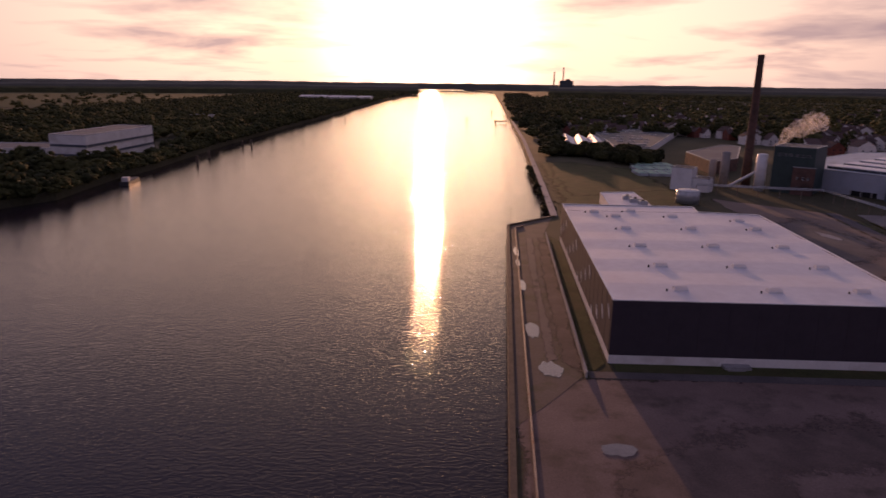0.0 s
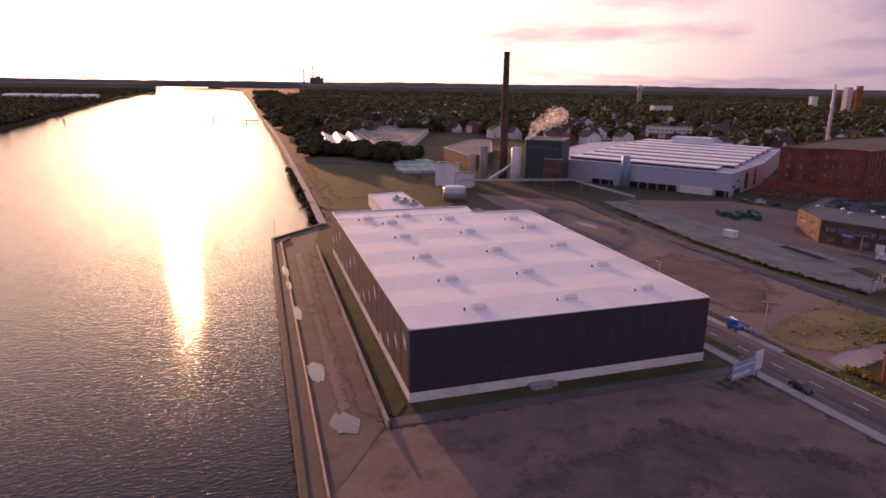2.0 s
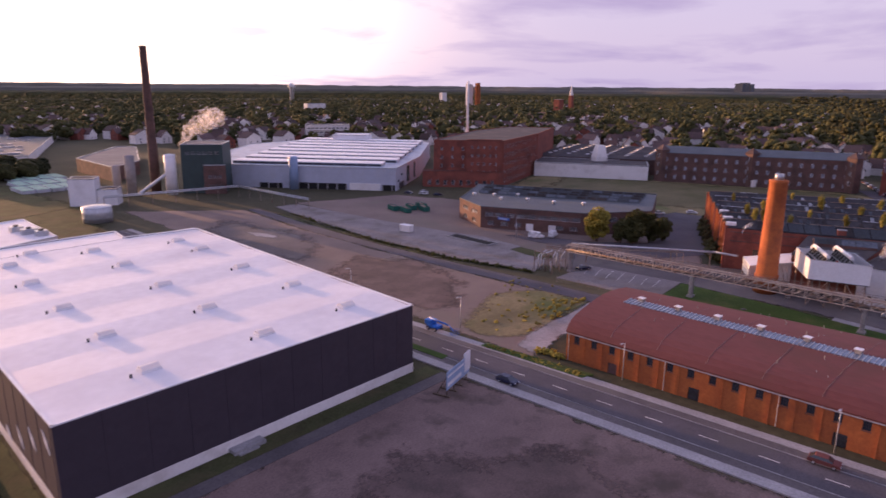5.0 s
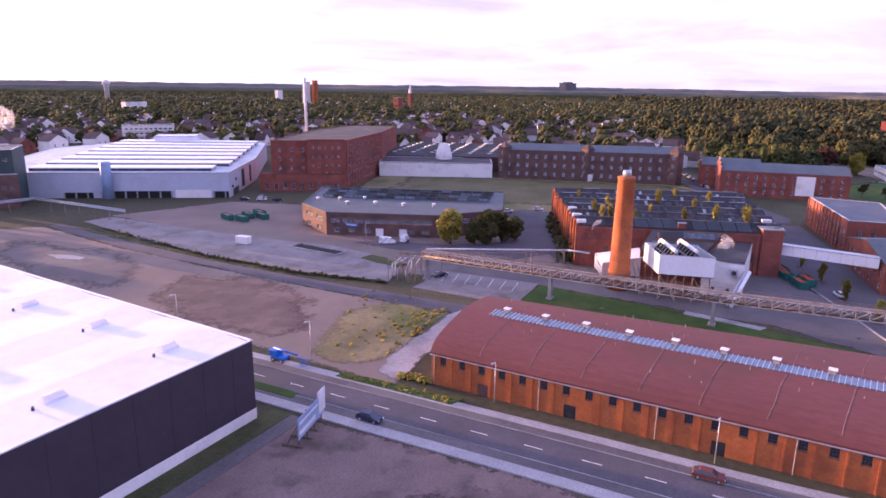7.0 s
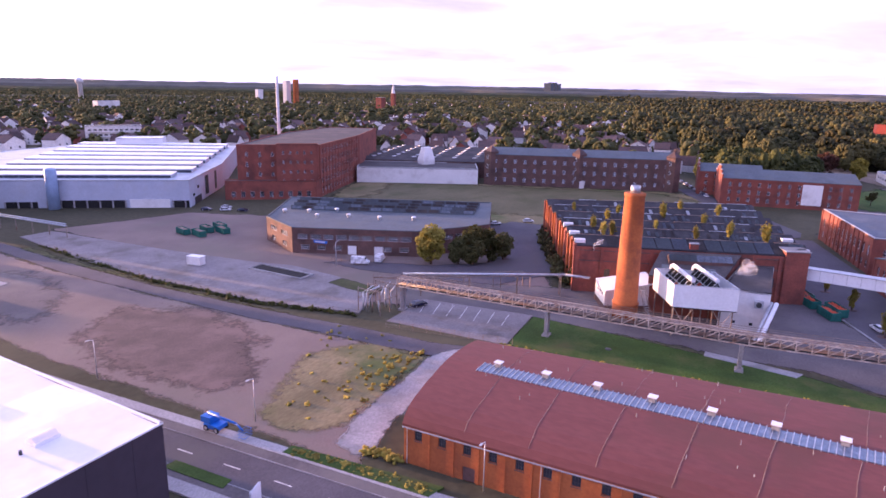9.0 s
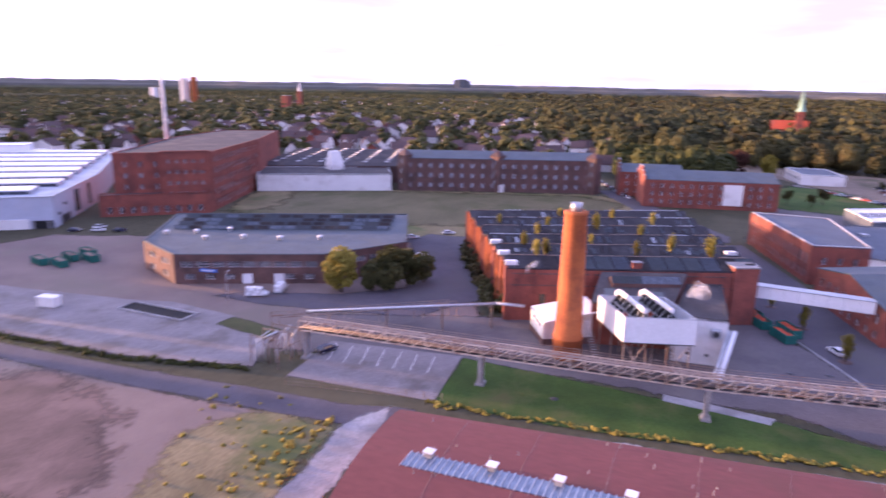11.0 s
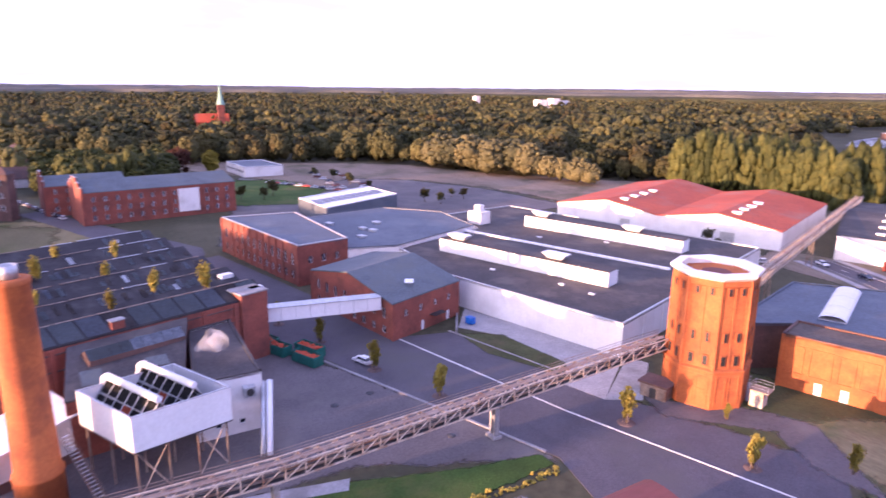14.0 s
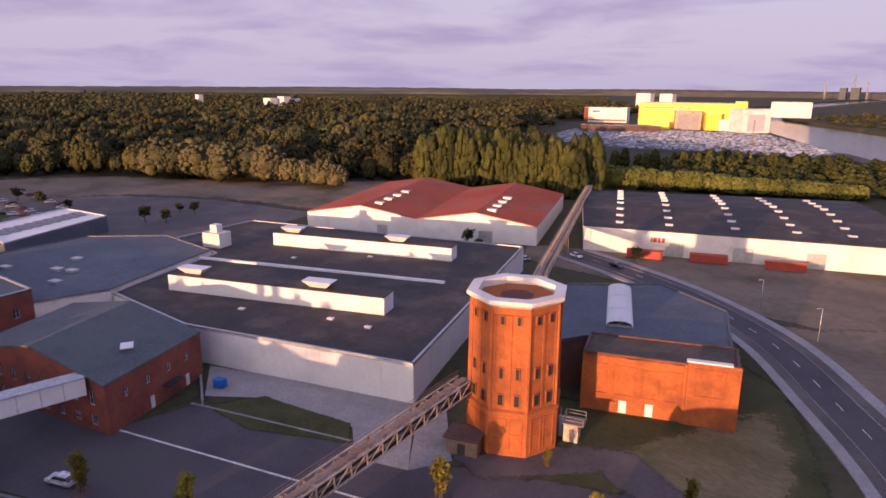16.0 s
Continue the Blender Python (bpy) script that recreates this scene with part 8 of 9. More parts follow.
# sawtooth rows and lanterns behind the works office's front roof
OF = [(208, 222), (238, 160), (277, 175), (243, 244)]
for k in range(4):
    v0 = 0.42 + 0.14 * k
    a, b, c2, d2 = (bil(OF, u, v, 0) for u, v in ((0.04, v0), (0.97, v0), (0.97, v0 + 0.09), (0.04, v0 + 0.09)))
    ob = thing("roof_sawtooth", a.x, a.y, 8.15, label="dark sawtooth roof row with broken glazing on the works office", category="roof sawtooth", group="office sawtooth rows")
    q = [w - a for w in (a, b, c2, d2)]
    bm = bmesh.new()
    hi = [w + Vector((0, 0, 1.5)) for w in q[:2]]
    quad(bm, hi[0], hi[1], q[2], q[3]); quad(bm, q[1], q[0], hi[0], hi[1]); bm.faces.new([bm.verts.new(w) for w in (q[0], q[3], hi[0])]); bm.faces.new([bm.verts.new(w) for w in (q[1], hi[1], q[2])])
    bmesh.ops.remove_doubles(bm, verts=bm.verts, dist=0.001); bmesh.ops.recalc_face_normals(bm, faces=bm.faces)
    part("slope", bm, M["slate"], ob)
    m, ln = edge_frame((0, 0), (q[1].x, q[1].y))
    for j in range(16):
        if rr.random() < 0.75:
            bm = bmesh.new(); box(bm, ln * (j + 0.08) / 16, ln * (j + 0.92) / 16, -0.05, 0.0, 0.25, 1.3, m); part("pane", bm, M["felt" if rr.random() < 0.6 else "pale_glass"], ob)


# ---- quay ----
GRID["quay"] = True
QUAY = [Vector(site((-8, -60))), Vector(site((2, 40))), Vector(site((7.2, 81))), Vector(site((16, 263))), Vector(site((37.5, 284)))]
bm = bmesh.new(); ribbon(bm, QUAY, -0.5, 0.5, -6, 0.55)
tagged(part("quay_wall", bm, M["mud"]), "weathered quay wall with a raised edge beam", "quay wall", kind="structure")
INNER = [Vector(site((-4.5, -60))), Vector(site((5.5, 40))), Vector(site((10.5, 81))), Vector(site((18.5, 257))), Vector(site((22, 262)))]
bm = bmesh.new(); ribbon(bm, INNER, -0.18, 0.18, -0.1, 0.7)
tagged(part("quay_rail", bm, M["steel"]), "rusty crash rail along the quay", "rail", kind="structure")
bm = bmesh.new(); ribbon(bm, [Vector(site((24.2, 121.5))), Vector(site((29.6, 247)))], -0.2, 0.2, -0.1, 1.3)
tagged(part("boundary_wall", bm, M["concrete"]), "low concrete boundary wall beside the warehouse", "wall", kind="structure")
bm = bmesh.new(); ribbon(bm, [Vector(site((38.5, 284))), Vector(site((42.5, 369))), Vector(site((54, 658))), Vector(site((62, 990)))], -0.3, 2.6, -0.1, 0.5)
tagged(part("bank_path", bm, M["paving"]), "pale path on top of the river embankment", "path", kind="structure")
patch("ground_warehouse_verge", [(25, 123), (29.4, 128.6), (33.5, 238), (31, 246)], "grass_dark", 0.09, "strip of grass along the warehouse wall", soft=0.7)
patch("ground_warehouse_front", [(25, 121.5), (98, 121.5), (98, 124.5), (25, 124.5)], "yard", 0.1, "dark paved path before the warehouse", amp=0)
patch("ground_warehouse_lawn", [(31, 124.6), (98, 124.6), (98, 128.7), (31, 128.7)], "grass_dark", 0.1, "narrow lawn before the warehouse", amp=0)
patch("ground_quay_weeds", [(20.5, 128), (24, 123), (29, 240), (26.5, 243), (22.5, 190)], "mulch", 0.085, "patchy brown weeds along the boundary wall", soft=2)
patch("ground_quay_track", [(17.2, 128), (19.4, 130), (21.3, 190), (24, 240), (21.5, 244), (19, 195)], "dust", 0.1, "paler trodden wheel track on the quay", soft=1.3)
for i, (x, y, a, b) in enumerate(((16.6, 221, 0.9, 6), (16.2, 206, 0.7, 4), (16, 182, 0.9, 5), (15.6, 147, 1.6, 5), (17.5, 125, 2.6, 3.5), (25, 95, 3, 2))):
    ob = thing("puddle", x, y, label="shallow puddle reflecting the sky on the track", category="puddle", group="puddles")
    bm = bmesh.new()
    bm.faces.new([bm.verts.new((a * (1 + 0.45 * noise.noise((math.cos(t) * 2, math.sin(t) * 2, i))) * math.cos(t), b * (1 + 0.45 * noise.noise((math.cos(t) * 3, math.sin(t) * 3, i + 5))) * math.sin(t), 0.112)) for t in [2 * math.pi * k / 28 for k in range(28)]])
    part("water_film", bm, M["puddle"], ob)
lamp = thing("quay_light", 17, 264, label="thin navigation light pole on the quay corner", category="light pole")
bm = bmesh.new(); tube(bm, (0, 0, 0), (0, 0, 6.5), 0.09, 0.06, 8); part("pole", bm, M["steel"], lamp)
bm = bmesh.new(); box(bm, -0.2, 0.2, -0.2, 0.2, 6.5, 7.0, bevel=0.05); part("lantern", bm, M["dark_steel"], lamp)
for x, y in ((-207, 588), (-203, 600), (-191, 997), (-8, 1042), (40, 1339), (-200, 470), (-205, 505)):
    ob = thing("mooring_pile", x, y, -6, label="dark timber mooring piles standing in the river", category="mooring pile", group="mooring piles")
    for dx, dy in ((0, 0), (1.2, 0.4), (0.5, 1.2)):
        bm = bmesh.new(); tube(bm, (dx, dy, 0), (dx * 0.6, dy * 0.6, 8.5), 0.4, 0.35, 8); part("pile", bm, M["trunk"], ob)
jetty = thing("jetty", 52, 1000, -1.0, rz=90, label="wooden jetty on piles beside the embankment", category="jetty")
bm = bmesh.new(); box(bm, -14, 14, 0, 18, 0, 0.6); part("deck", bm, M["trunk"], jetty)
for k in range(6):
    bm = bmesh.new(); tube(bm, (-12 + k * 5, 16, -6), (-12 + k * 5, 16, 1.5), 0.4, seg=7); part("pile", bm, M["trunk"], jetty)
boat = thing("moored_barge", -203, 380, -4.2, rz=100, label="small dark work barge moored at the far bank", category="barge")
bm = bmesh.new(); prism(bm, [(-11, -2.6), (9, -2.6), (12, 0), (9, 2.6), (-11, 2.6)], 0, 2.2); part("hull", bm, M["dark_steel"], boat)
bm = bmesh.new(); box(bm, -9, -5, -1.8, 1.8, 2.2, 4.6, bevel=0.08); part("wheelhouse", bm, M["white_wall"], boat)

# ---- painted lines and kerbs in the yards ----
GRID["quay"] = False
def line_strip(name, a, b, w, z, material, label):
    m, ln = edge_frame(a, b)
    bm = bmesh.new(); box(bm, 0, ln, -w / 2, w / 2, -0.1, z, m)
    return tagged(part(name, bm, M[material]), label, "marking", kind="structure")


line_strip("yard_line_a", (231, 35), (189, 20.5), 0.35, 0.095, "paint_line", "long white painted line across the asphalt yard")
line_strip("yard_line_b", (189, 20.5), (141, 0), 0.3, 0.135, "paint_line", "long white painted line across the asphalt yard")
line_strip("yard_kerb_a", (226, 53), (180, 31), 0.5, 0.25, "concrete", "pale concrete kerb between yard and lane")
line_strip("yard_kerb_b", (231, 23), (202, 12.5), 0.35, 0.22, "concrete", "pale kerb of the small lawn")
line_strip("yard_wall", (239, 17), (229, 22), 0.4, 0.9, "concrete", "low pale wall beside the workshop door")
for k in range(7):
    a = bil([(164, 141), (168.5, 116.5), (186, 120), (183.5, 148)], 0.12 + 0.13 * k, 0.52, 0); b = bil([(164, 141), (168.5, 116.5), (186, 120), (183.5, 148)], 0.12 + 0.13 * k, 0.95, 0)
    line_strip("parking_line", (a.x, a.y), (b.x, b.y), 0.12, 0.138, "paint_line", "white parking bay line on the concrete pad")
patch("ground_office_asphalt", [(196.3, 190), (196.5, 174), (199, 157), (205, 136), (226, 124.6), (251.7, 136.4), (287, 153.3), (287, 168.4), (274.4, 171), (241.5, 152.5), (224, 148), (211.2, 162), (203.5, 184)], "asphalt", 0.105, "dark asphalt lane before the works office", soft=1.6)
patch("ground_mill_grass", [(283, 268), (300, 250), (345, 268), (366, 224), (398, 134), (385, 112), (340, 110), (300, 170)], "mown", 0.07, "olive mown grass before the old mill", soft=9)
patch("ground_platform_weeds", [(180.5, 175), (186, 174.5), (183.9, 158.6), (177.9, 159)], "grass_dark", 0.3, "weedy bed in the concrete platform", soft=1.0)
patch("ground_pad_slab", [(184.5, 78), (187, 78), (185.5, 60), (182.8, 61)], "concrete", 0.12, "pale concrete slab beside the pier", amp=0.2)
patch("ground_wet_apron", [(161.5, 92), (165.5, 92), (171.5, 40), (166, 40)], "concrete", 0.1, "patched pale apron behind the brick shed", soft=1.5)
patch("ground_wet_patch", [(163, 76), (166, 78), (168.5, 56), (165.5, 58)], "asphalt", 0.13, "dark wet patch on the apron", soft=1.5)
patch("ground_tower_path", [(190, 12), (203, -4), (199, -6), (187, 6)], "concrete", 0.14, "pale concrete ramp under the bridge", amp=0)
patch("ground_tower_dry", [(172, -8), (166, -26), (158, -40), (150, -30), (146, -12), (155, -6)], "dry", 0.13, "dry tufts among the grass by the tower", soft=6)
patch("ground_tower_track", [(188, 5), (176, -10), (168, -14), (150, -4), (160, -2), (170, -6), (181, 7)], "yard", 0.15, "trodden grey track round the tower", soft=2)
patch("ground_mill_road", [(255, 195), (262, 200), (283, 166), (300, 132), (330, 84), (420, 130), (425, 122), (332, 66), (322, 66), (292, 126), (272, 168)], "asphalt", 0.1, "grey street before the old mill", amp=0)
patch("ground_planting_bed", [(111.2, 125.5), (113.4, 125.5), (116.4, 100.8), (113.4, 101.5)], "grass", 0.32, "planted bed with low yellow-green shrubs", amp=0)
patch("ground_west_bed", [(99.5, 137), (101.6, 137), (102.4, 126.5), (100.4, 126)], "grass", 0.3, "small planted bed beside the warehouse", amp=0)
patch("ground_rough_grass", [(491, 34), (484, 10), (440, -8), (401, 18), (408, 45), (440, 60)], "grass", 0.06, "rough green grass beside the red factory", soft=6)
patch("ground_river_meadow", [(38, 468), (92, 443), (98, 356), (62, 335), (42, 325), (38, 392)], "grass_dark", 0.1, "olive green meadow by the embankment", soft=7)
for x, y in ((177, 96), (190, 42), (207, 56), (209, 49), (195, 30)):
    ob = thing("manhole_cover", x, y, 0.06, label="dark round manhole cover in the yard", category="manhole", group="manhole covers")
    bm = bmesh.new(); lathe(bm, [(0.7, -0.05), (0.7, 0.06), (0.1, 0.07)], 16); part("lid", bm, M["dark_steel"], ob)
pit = thing("concrete_pit", 181, 193, 0.2, rz=-90, label="sunken concrete loading pit with a raised rim", category="pit")
for q in ((-10, 10, -2.8, -2.3), (-10, 10, 2.3, 2.8), (-10, -9.5, -2.3, 2.3), (9.5, 10, -2.3, 2.3)):
    bm = bmesh.new(); box(bm, *q, 0, 0.45); part("rim", bm, M["concrete"], pit)
bm = bmesh.new(); box(bm, -9.5, 9.5, -2.3, 2.3, 0.1, 0.16); part("grate", bm, M["rubber"], pit)
cab = thing("white_cabin", 173, 219, 0.28, rz=-80, label="small white site cabin on the concrete platform", category="cabin")
bm = bmesh.new(); box(bm, -2.4, 2.4, -1.2, 1.2, 0.1, 2.5, bevel=0.05); part("body", bm, M["white_wall"], cab)
bm = bmesh.new(); box(bm, -2.5, 2.5, -1.3, 1.3, 2.52, 2.62); part("roof", bm, M["white_metal"], cab)


# ---- fences ----
def fence(name, a, b, h, label, every=3.0):
    ob = thing(name, a[0], a[1], label=label, category="fence")
    m, ln = edge_frame((0, 0), (b[0] - a[0], b[1] - a[1]))
    n = max(1, int(ln / every))
    bm = bmesh.new(); tube(bm, (0, 0, 0), (0, 0, h), 0.05, seg=6); me = mesh_of(bm, "post", M["steel"])
    for k in range(n + 1):
        part("post", me, None, ob, m=m @ Matrix.Translation((ln * k / n, 0, 0)))
    for z in (0.15, h * 0.5, h - 0.05):
        bm = bmesh.new(); tube(bm, m @ Vector((0, 0, z)), m @ Vector((ln, 0, z)), 0.02, seg=5); part("wire", bm, M["steel"], ob)


fence("mesh_fence", (162, 142.5), (168, 114), 1.6, "thin wire fence along the parking pad")
fence("mesh_fence", (164.6, 153), (158.2, 180), 1.5, "thin wire fence along the concrete platform")
fence("mesh_fence", (158.2, 180), (156, 216), 1.5, "thin wire fence along the concrete platform")
fence("mesh_fence", (156, 216), (160.2, 278), 1.5, "thin wire fence along the concrete platform")
fence("yard_fence", (200, 190), (211, 163), 1.3, "low fence before the works office")

# ---- vehicles ----
def wheel_parts(parent, xs, w, r):
    for x in xs:
        for s in (-1, 1):
            bm = bmesh.new(); tube(bm, (x, s * (w - 0.12), r), (x, s * (w + 0.1), r), r, seg=14); wh = part("wheel", bm, M["rubber"], parent)
            bm = bmesh.new(); tube(bm, (x, s * (w + 0.1), r), (x, s * (w + 0.12), r), r * 0.6, seg=12); part("rim", bm, M["zinc"], wh)


def side_body(bm, prof, w, inset):
    """A body from its side view: the lower points full width, the upper drawn in."""
    rows = []
    for x, z, k in prof:
        ww = w - inset * k
        rows.append((bm.verts.new((x, -ww, z)), bm.verts.new((x, ww, z))))
    n = len(rows)
    for i in range(n):
        a, b = rows[i], rows[(i + 1) % n]
        bm.faces.new((a[0], b[0], b[1], a[1]))
    bm.faces.new([r[0] for r in rows][::-1]); bm.faces.new([r[1] for r in rows])
    bmesh.ops.recalc_face_normals(bm, faces=bm.faces)


def car(x, y, rz, paint, label, z=0.16):
    ob = thing("car", x, y, z, rz=rz, label=label, category="car", group="cars")
    bm = bmesh.new()
    side_body(bm, [(-2.15, 0.35, 0), (2.1, 0.35, 0), (2.2, 0.55, 0), (2.1, 0.8, 0), (1.1, 0.95, 0), (-2.1, 1.0, 0), (-2.2, 0.7, 0)], 0.88, 0)
    part("body", bm, M[paint], ob)
    bm = bmesh.new(); side_body(bm, [(1.15, 0.94, 0), (0.5, 1.4, 1), (-1.3, 1.42, 1), (-2.0, 0.98, 0)], 0.84, 0.16); part("window_band", bm, M["glass"], ob, "dark tinted windows")
    bm = bmesh.new(); side_body(bm, [(0.5, 1.4, 1), (0.4, 1.46, 1.2), (-1.2, 1.48, 1.2), (-1.35, 1.41, 1)], 0.84, 0.16); part("roof", bm, M[paint], ob)
    wheel_parts(ob, (-1.35, 1.35), 0.78, 0.33)
    for s in (-0.62, 0.62):
        bm = bmesh.new(); box(bm, 2.1, 2.2, s - 0.18, s + 0.18, 0.6, 0.76); part("headlight", bm, M["white_metal"], ob)
    return ob


def van(x, y, rz, label, z=0.1):
    ob = thing("van", x, y, z, rz=rz, label=label, category="van", group="vans")
    bm = bmesh.new(); side_body(bm, [(-2.8, 0.4, 0), (2.7, 0.4, 0), (2.8, 0.9, 0), (2.0, 1.3, 0), (1.3, 2.3, 1), (-2.7, 2.45, 1), (-2.8, 2.2, 0)], 0.98, 0.1); part("body", bm, M["white_car"], ob)
    bm = bmesh.new(); box(bm, 1.15, 1.75, -0.9, 0.9, 1.4, 2.05); part("windscreen", bm, M["glass"], ob)
    wheel_parts(ob, (-1.7, 1.8), 0.88, 0.36)


car(101.7, 110, -86, "navy", "dark blue car parked beside the road", 0.2)
car(114.6, 60, -84, "redroof", "dark red car parked beside the road", 0.2)
car(178, 144, -20, "navy", "black car on the concrete parking pad", 0.14)
car(222, 46, 25, "white_car", "silver car parked beside a young tree", 0.09)
car(235, -108, 160, "white_car", "white car on the road before the long hall", 0.17)
car(220, -106, 165, "navy", "blue car on the road before the long hall", 0.17)
car(245, -93, 70, "white_car", "white car beside the white hall", 0.06)
for i, (x, y, p) in enumerate(((232, 284, "navy"), (236, 277, "white_car"), (239, 270, "navy"), (277, 171, "white_car"), (289, 162, "white_car"), (240, 281, "zinc"))):
    car(x, y, -60, p, "car parked in the works yard", 0.08)
for i in range(16):
    x, y = 440 + (i % 8) * 9, -14 - (i // 8) * 14 + (i % 3)
    car(x, y, 70 + (i * 31) % 20, ("white_car", "navy", "zinc", "redroof")[(i * 7) % 4], "car in the car park by the meadow", 0.05)
for i in range(12):
    car(402 + i * 4.6, 112 + i * 2.1, 25, ("white_car", "navy", "zinc", "redroof")[(i * 5) % 4], "car parked along the red factory", 0.12)
van(201, 179.5, -65, "white delivery van before the works office"); van(207, 176.5, 20, "white delivery van before the works office"); van(251, 156, 80, "white box van in the works lane")
for k, (x, y) in enumerate(((219, -122.5), (202, -131), (182, -138.5))):
    ob = thing("red_container", x, y, 0.05, rz=23, label="red shipping container before the white hall", category="container", group="red containers")
    bm = bmesh.new(); box(bm, -5.5, 5.5, -1.2, 1.2, 0.1, 2.7, bevel=0.04); part("body", bm, M["red_box"], ob)
    for q in range(18):
        bm = bmesh.new(); xx = -5.3 + q * 0.62; box(bm, xx, xx + 0.25, 1.19, 1.26, 0.25, 2.55); part("rib", bm, M["red_box"], ob)

lift = thing("boom_lift", 110.7, 139, 0.2, rz=-86, label="blue folded boom lift parked beside the road", category="boom lift")
bm = bmesh.new(); box(bm, -1.6, 1.4, -1.1, 1.1, 0.5, 1.2, bevel=0.06); part("chassis", bm, M["blue"], lift)
bm = bmesh.new(); box(bm, -2.2, -0.2, -1.0, 1.0, 1.25, 2.3, bevel=0.08); part("turret", bm, M["blue"], lift)
bm = bmesh.new(); tube(bm, (-1.6, 0, 2.5), (4.2, 0, 2.1), 0.22, 0.18, 8); tube(bm, (4.2, 0, 2.1), (5.6, 0, 1.2), 0.14, seg=8); part("boom", bm, M["blue"], lift)
bm = bmesh.new()
for z in (0.5, 1.0, 1.5):
    for q in ((5.4, 6.6, -0.9, -0.86), (5.4, 6.6, 0.86, 0.9), (5.4, 5.44, -0.9, 0.9), (6.56, 6.6, -0.9, 0.9)):
        box(bm, *q, z, z + 0.05)
part("basket", bm, M["blue"], lift)
wheel_parts(lift, (-1.1, 1.0), 1.05, 0.5)

bill = thing("billboard", 93.5, 115.0, rz=18, label="blue and white site billboard on a timber frame", category="billboard")
bm = bmesh.new(); box(bm, -4.6, 4.6, -0.06, 0.06, 1.6, 5.0); part("panel", bm, M["silo_blue"], bill, "pale blue printed panel")
bm = bmesh.new(); box(bm, 2.6, 5.0, -0.12, -0.07, 2.2, 5.9); box(bm, 2.6, 5.0, 0.07, 0.12, 2.2, 5.9); part("white_field", bm, M["white_metal"], bill, "plain white field")
bm = bmesh.new()
for s in (-0.1, 0.07):
    box(bm, -4.3, 2.2, s, s + 0.03, 3.9, 4.3); box(bm, -4.3, 1.2, s, s + 0.03, 2.2, 2.9)
part("pale_band", bm, M["white_metal"], bill)
for x in (-4, -1.3, 1.3, 4):
    bm = bmesh.new(); tube(bm, (x, 0.2, 0), (x, 0.2, 5), 0.1, seg=6); tube(bm, (x, 2.4, 0), (x, 0.2, 4), 0.08, seg=6); box(bm, x - 0.2, x + 0.2, -0.4, 3.0, 0, 0.3); part("post", bm, M["trunk"], bill)


for k in range(16):
    t = k / 15
    car(472 - 66 * t + (k % 2) * 1.0, 18 - 46 * t, 58 + (k * 37) % 9, ("white_car", "navy", "grey_metal", "red_box")[(k * 7) % 4], "parked car on the grey ground before the dry meadow")


def street_lamp(x, y, rz=0, h=7.5):
    ob = thing("street_lamp", x, y, rz=rz, label="slim grey street lamp beside the road", category="street lamp", group="street lamps")
    bm = bmesh.new(); tube(bm, (0, 0, 0), (0, 0, h), 0.1, 0.06, 8); tube(bm, (0, 0, h), (0.9, 0, h + 0.15), 0.05, seg=6); part("pole", bm, M["zinc"], ob)
    bm = bmesh.new(); box(bm, 0.8, 1.5, -0.15, 0.15, h + 0.08, h + 0.24, bevel=0.03); part("head", bm, M["zinc"], ob)


for q in ((116, 136, 180), (112, 172, 180), (118.8, 96, 180), (119.5, 60, 180), (160, -82, 60), (176, -96, 60), (195, 184, 0), (300, 124, 60), (262, 186, 60)):
    street_lamp(*q)
bluebin = thing("blue_bin", 233, 16.5, 0.1, rz=20, label="blue rubbish container beside the white hall", category="bin")
bm = bmesh.new(); box(bm, -1, 1, -0.7, 0.7, 0.1, 1.5, bevel=0.08); part("body", bm, M["blue"], bluebin)
bm = bmesh.new(); box(bm, -1.05, 1.05, -0.75, 0.75, 1.52, 1.65, bevel=0.03); part("lid", bm, M["blue"], bluebin)
canopy = thing("door_canopy", 236.0, 24, 2.9, rz=-64, label="dark canopy over the workshop door", category="canopy")
bm = bmesh.new(); box(bm, -2.0, 2.0, -1.6, 0.3, 0, 0.18); part("slab", bm, M["dark_steel"], canopy)
sg = thing("hall_sign", 218, -127.8, 3.6, rz=203, label="white sign board with a red mark on the hall", category="sign")
bm = bmesh.new(); box(bm, -4.2, 4.2, -0.1, 0.25, 0, 3.2); part("board", bm, M["white_metal"], sg)
for x0, x1 in ((-3.4, -2.4), (-2.1, -1.2), (-0.9, 0.2), (0.4, 0.9)):
    bm = bmesh.new(); box(bm, -x1 - 0.6, -x0 - 0.6, 0.25, 0.3, 0.9, 2.4); part("red_bar", bm, M["red_box"], sg)
    bm = bmesh.new(); box(bm, -x1 - 0.6, -x0 - 0.6, -0.15, -0.1, 0.9, 2.4); part("red_bar", bm, M["red_box"], sg)
osign = thing("office_sign", 202.2, 196, 4.1, rz=-80, label="blue sign strip with pale bars on the office", category="sign")
bm = bmesh.new(); box(bm, -2.4, 2.4, -0.25, -0.1, 0, 0.9); part("board", bm, M["blue"], osign)
for k in range(5):
    bm = bmesh.new(); box(bm, -1.8 + k * 0.75, -1.3 + k * 0.75, -0.3, -0.25, 0.25, 0.65); part("bar", bm, M["white_metal"], osign)

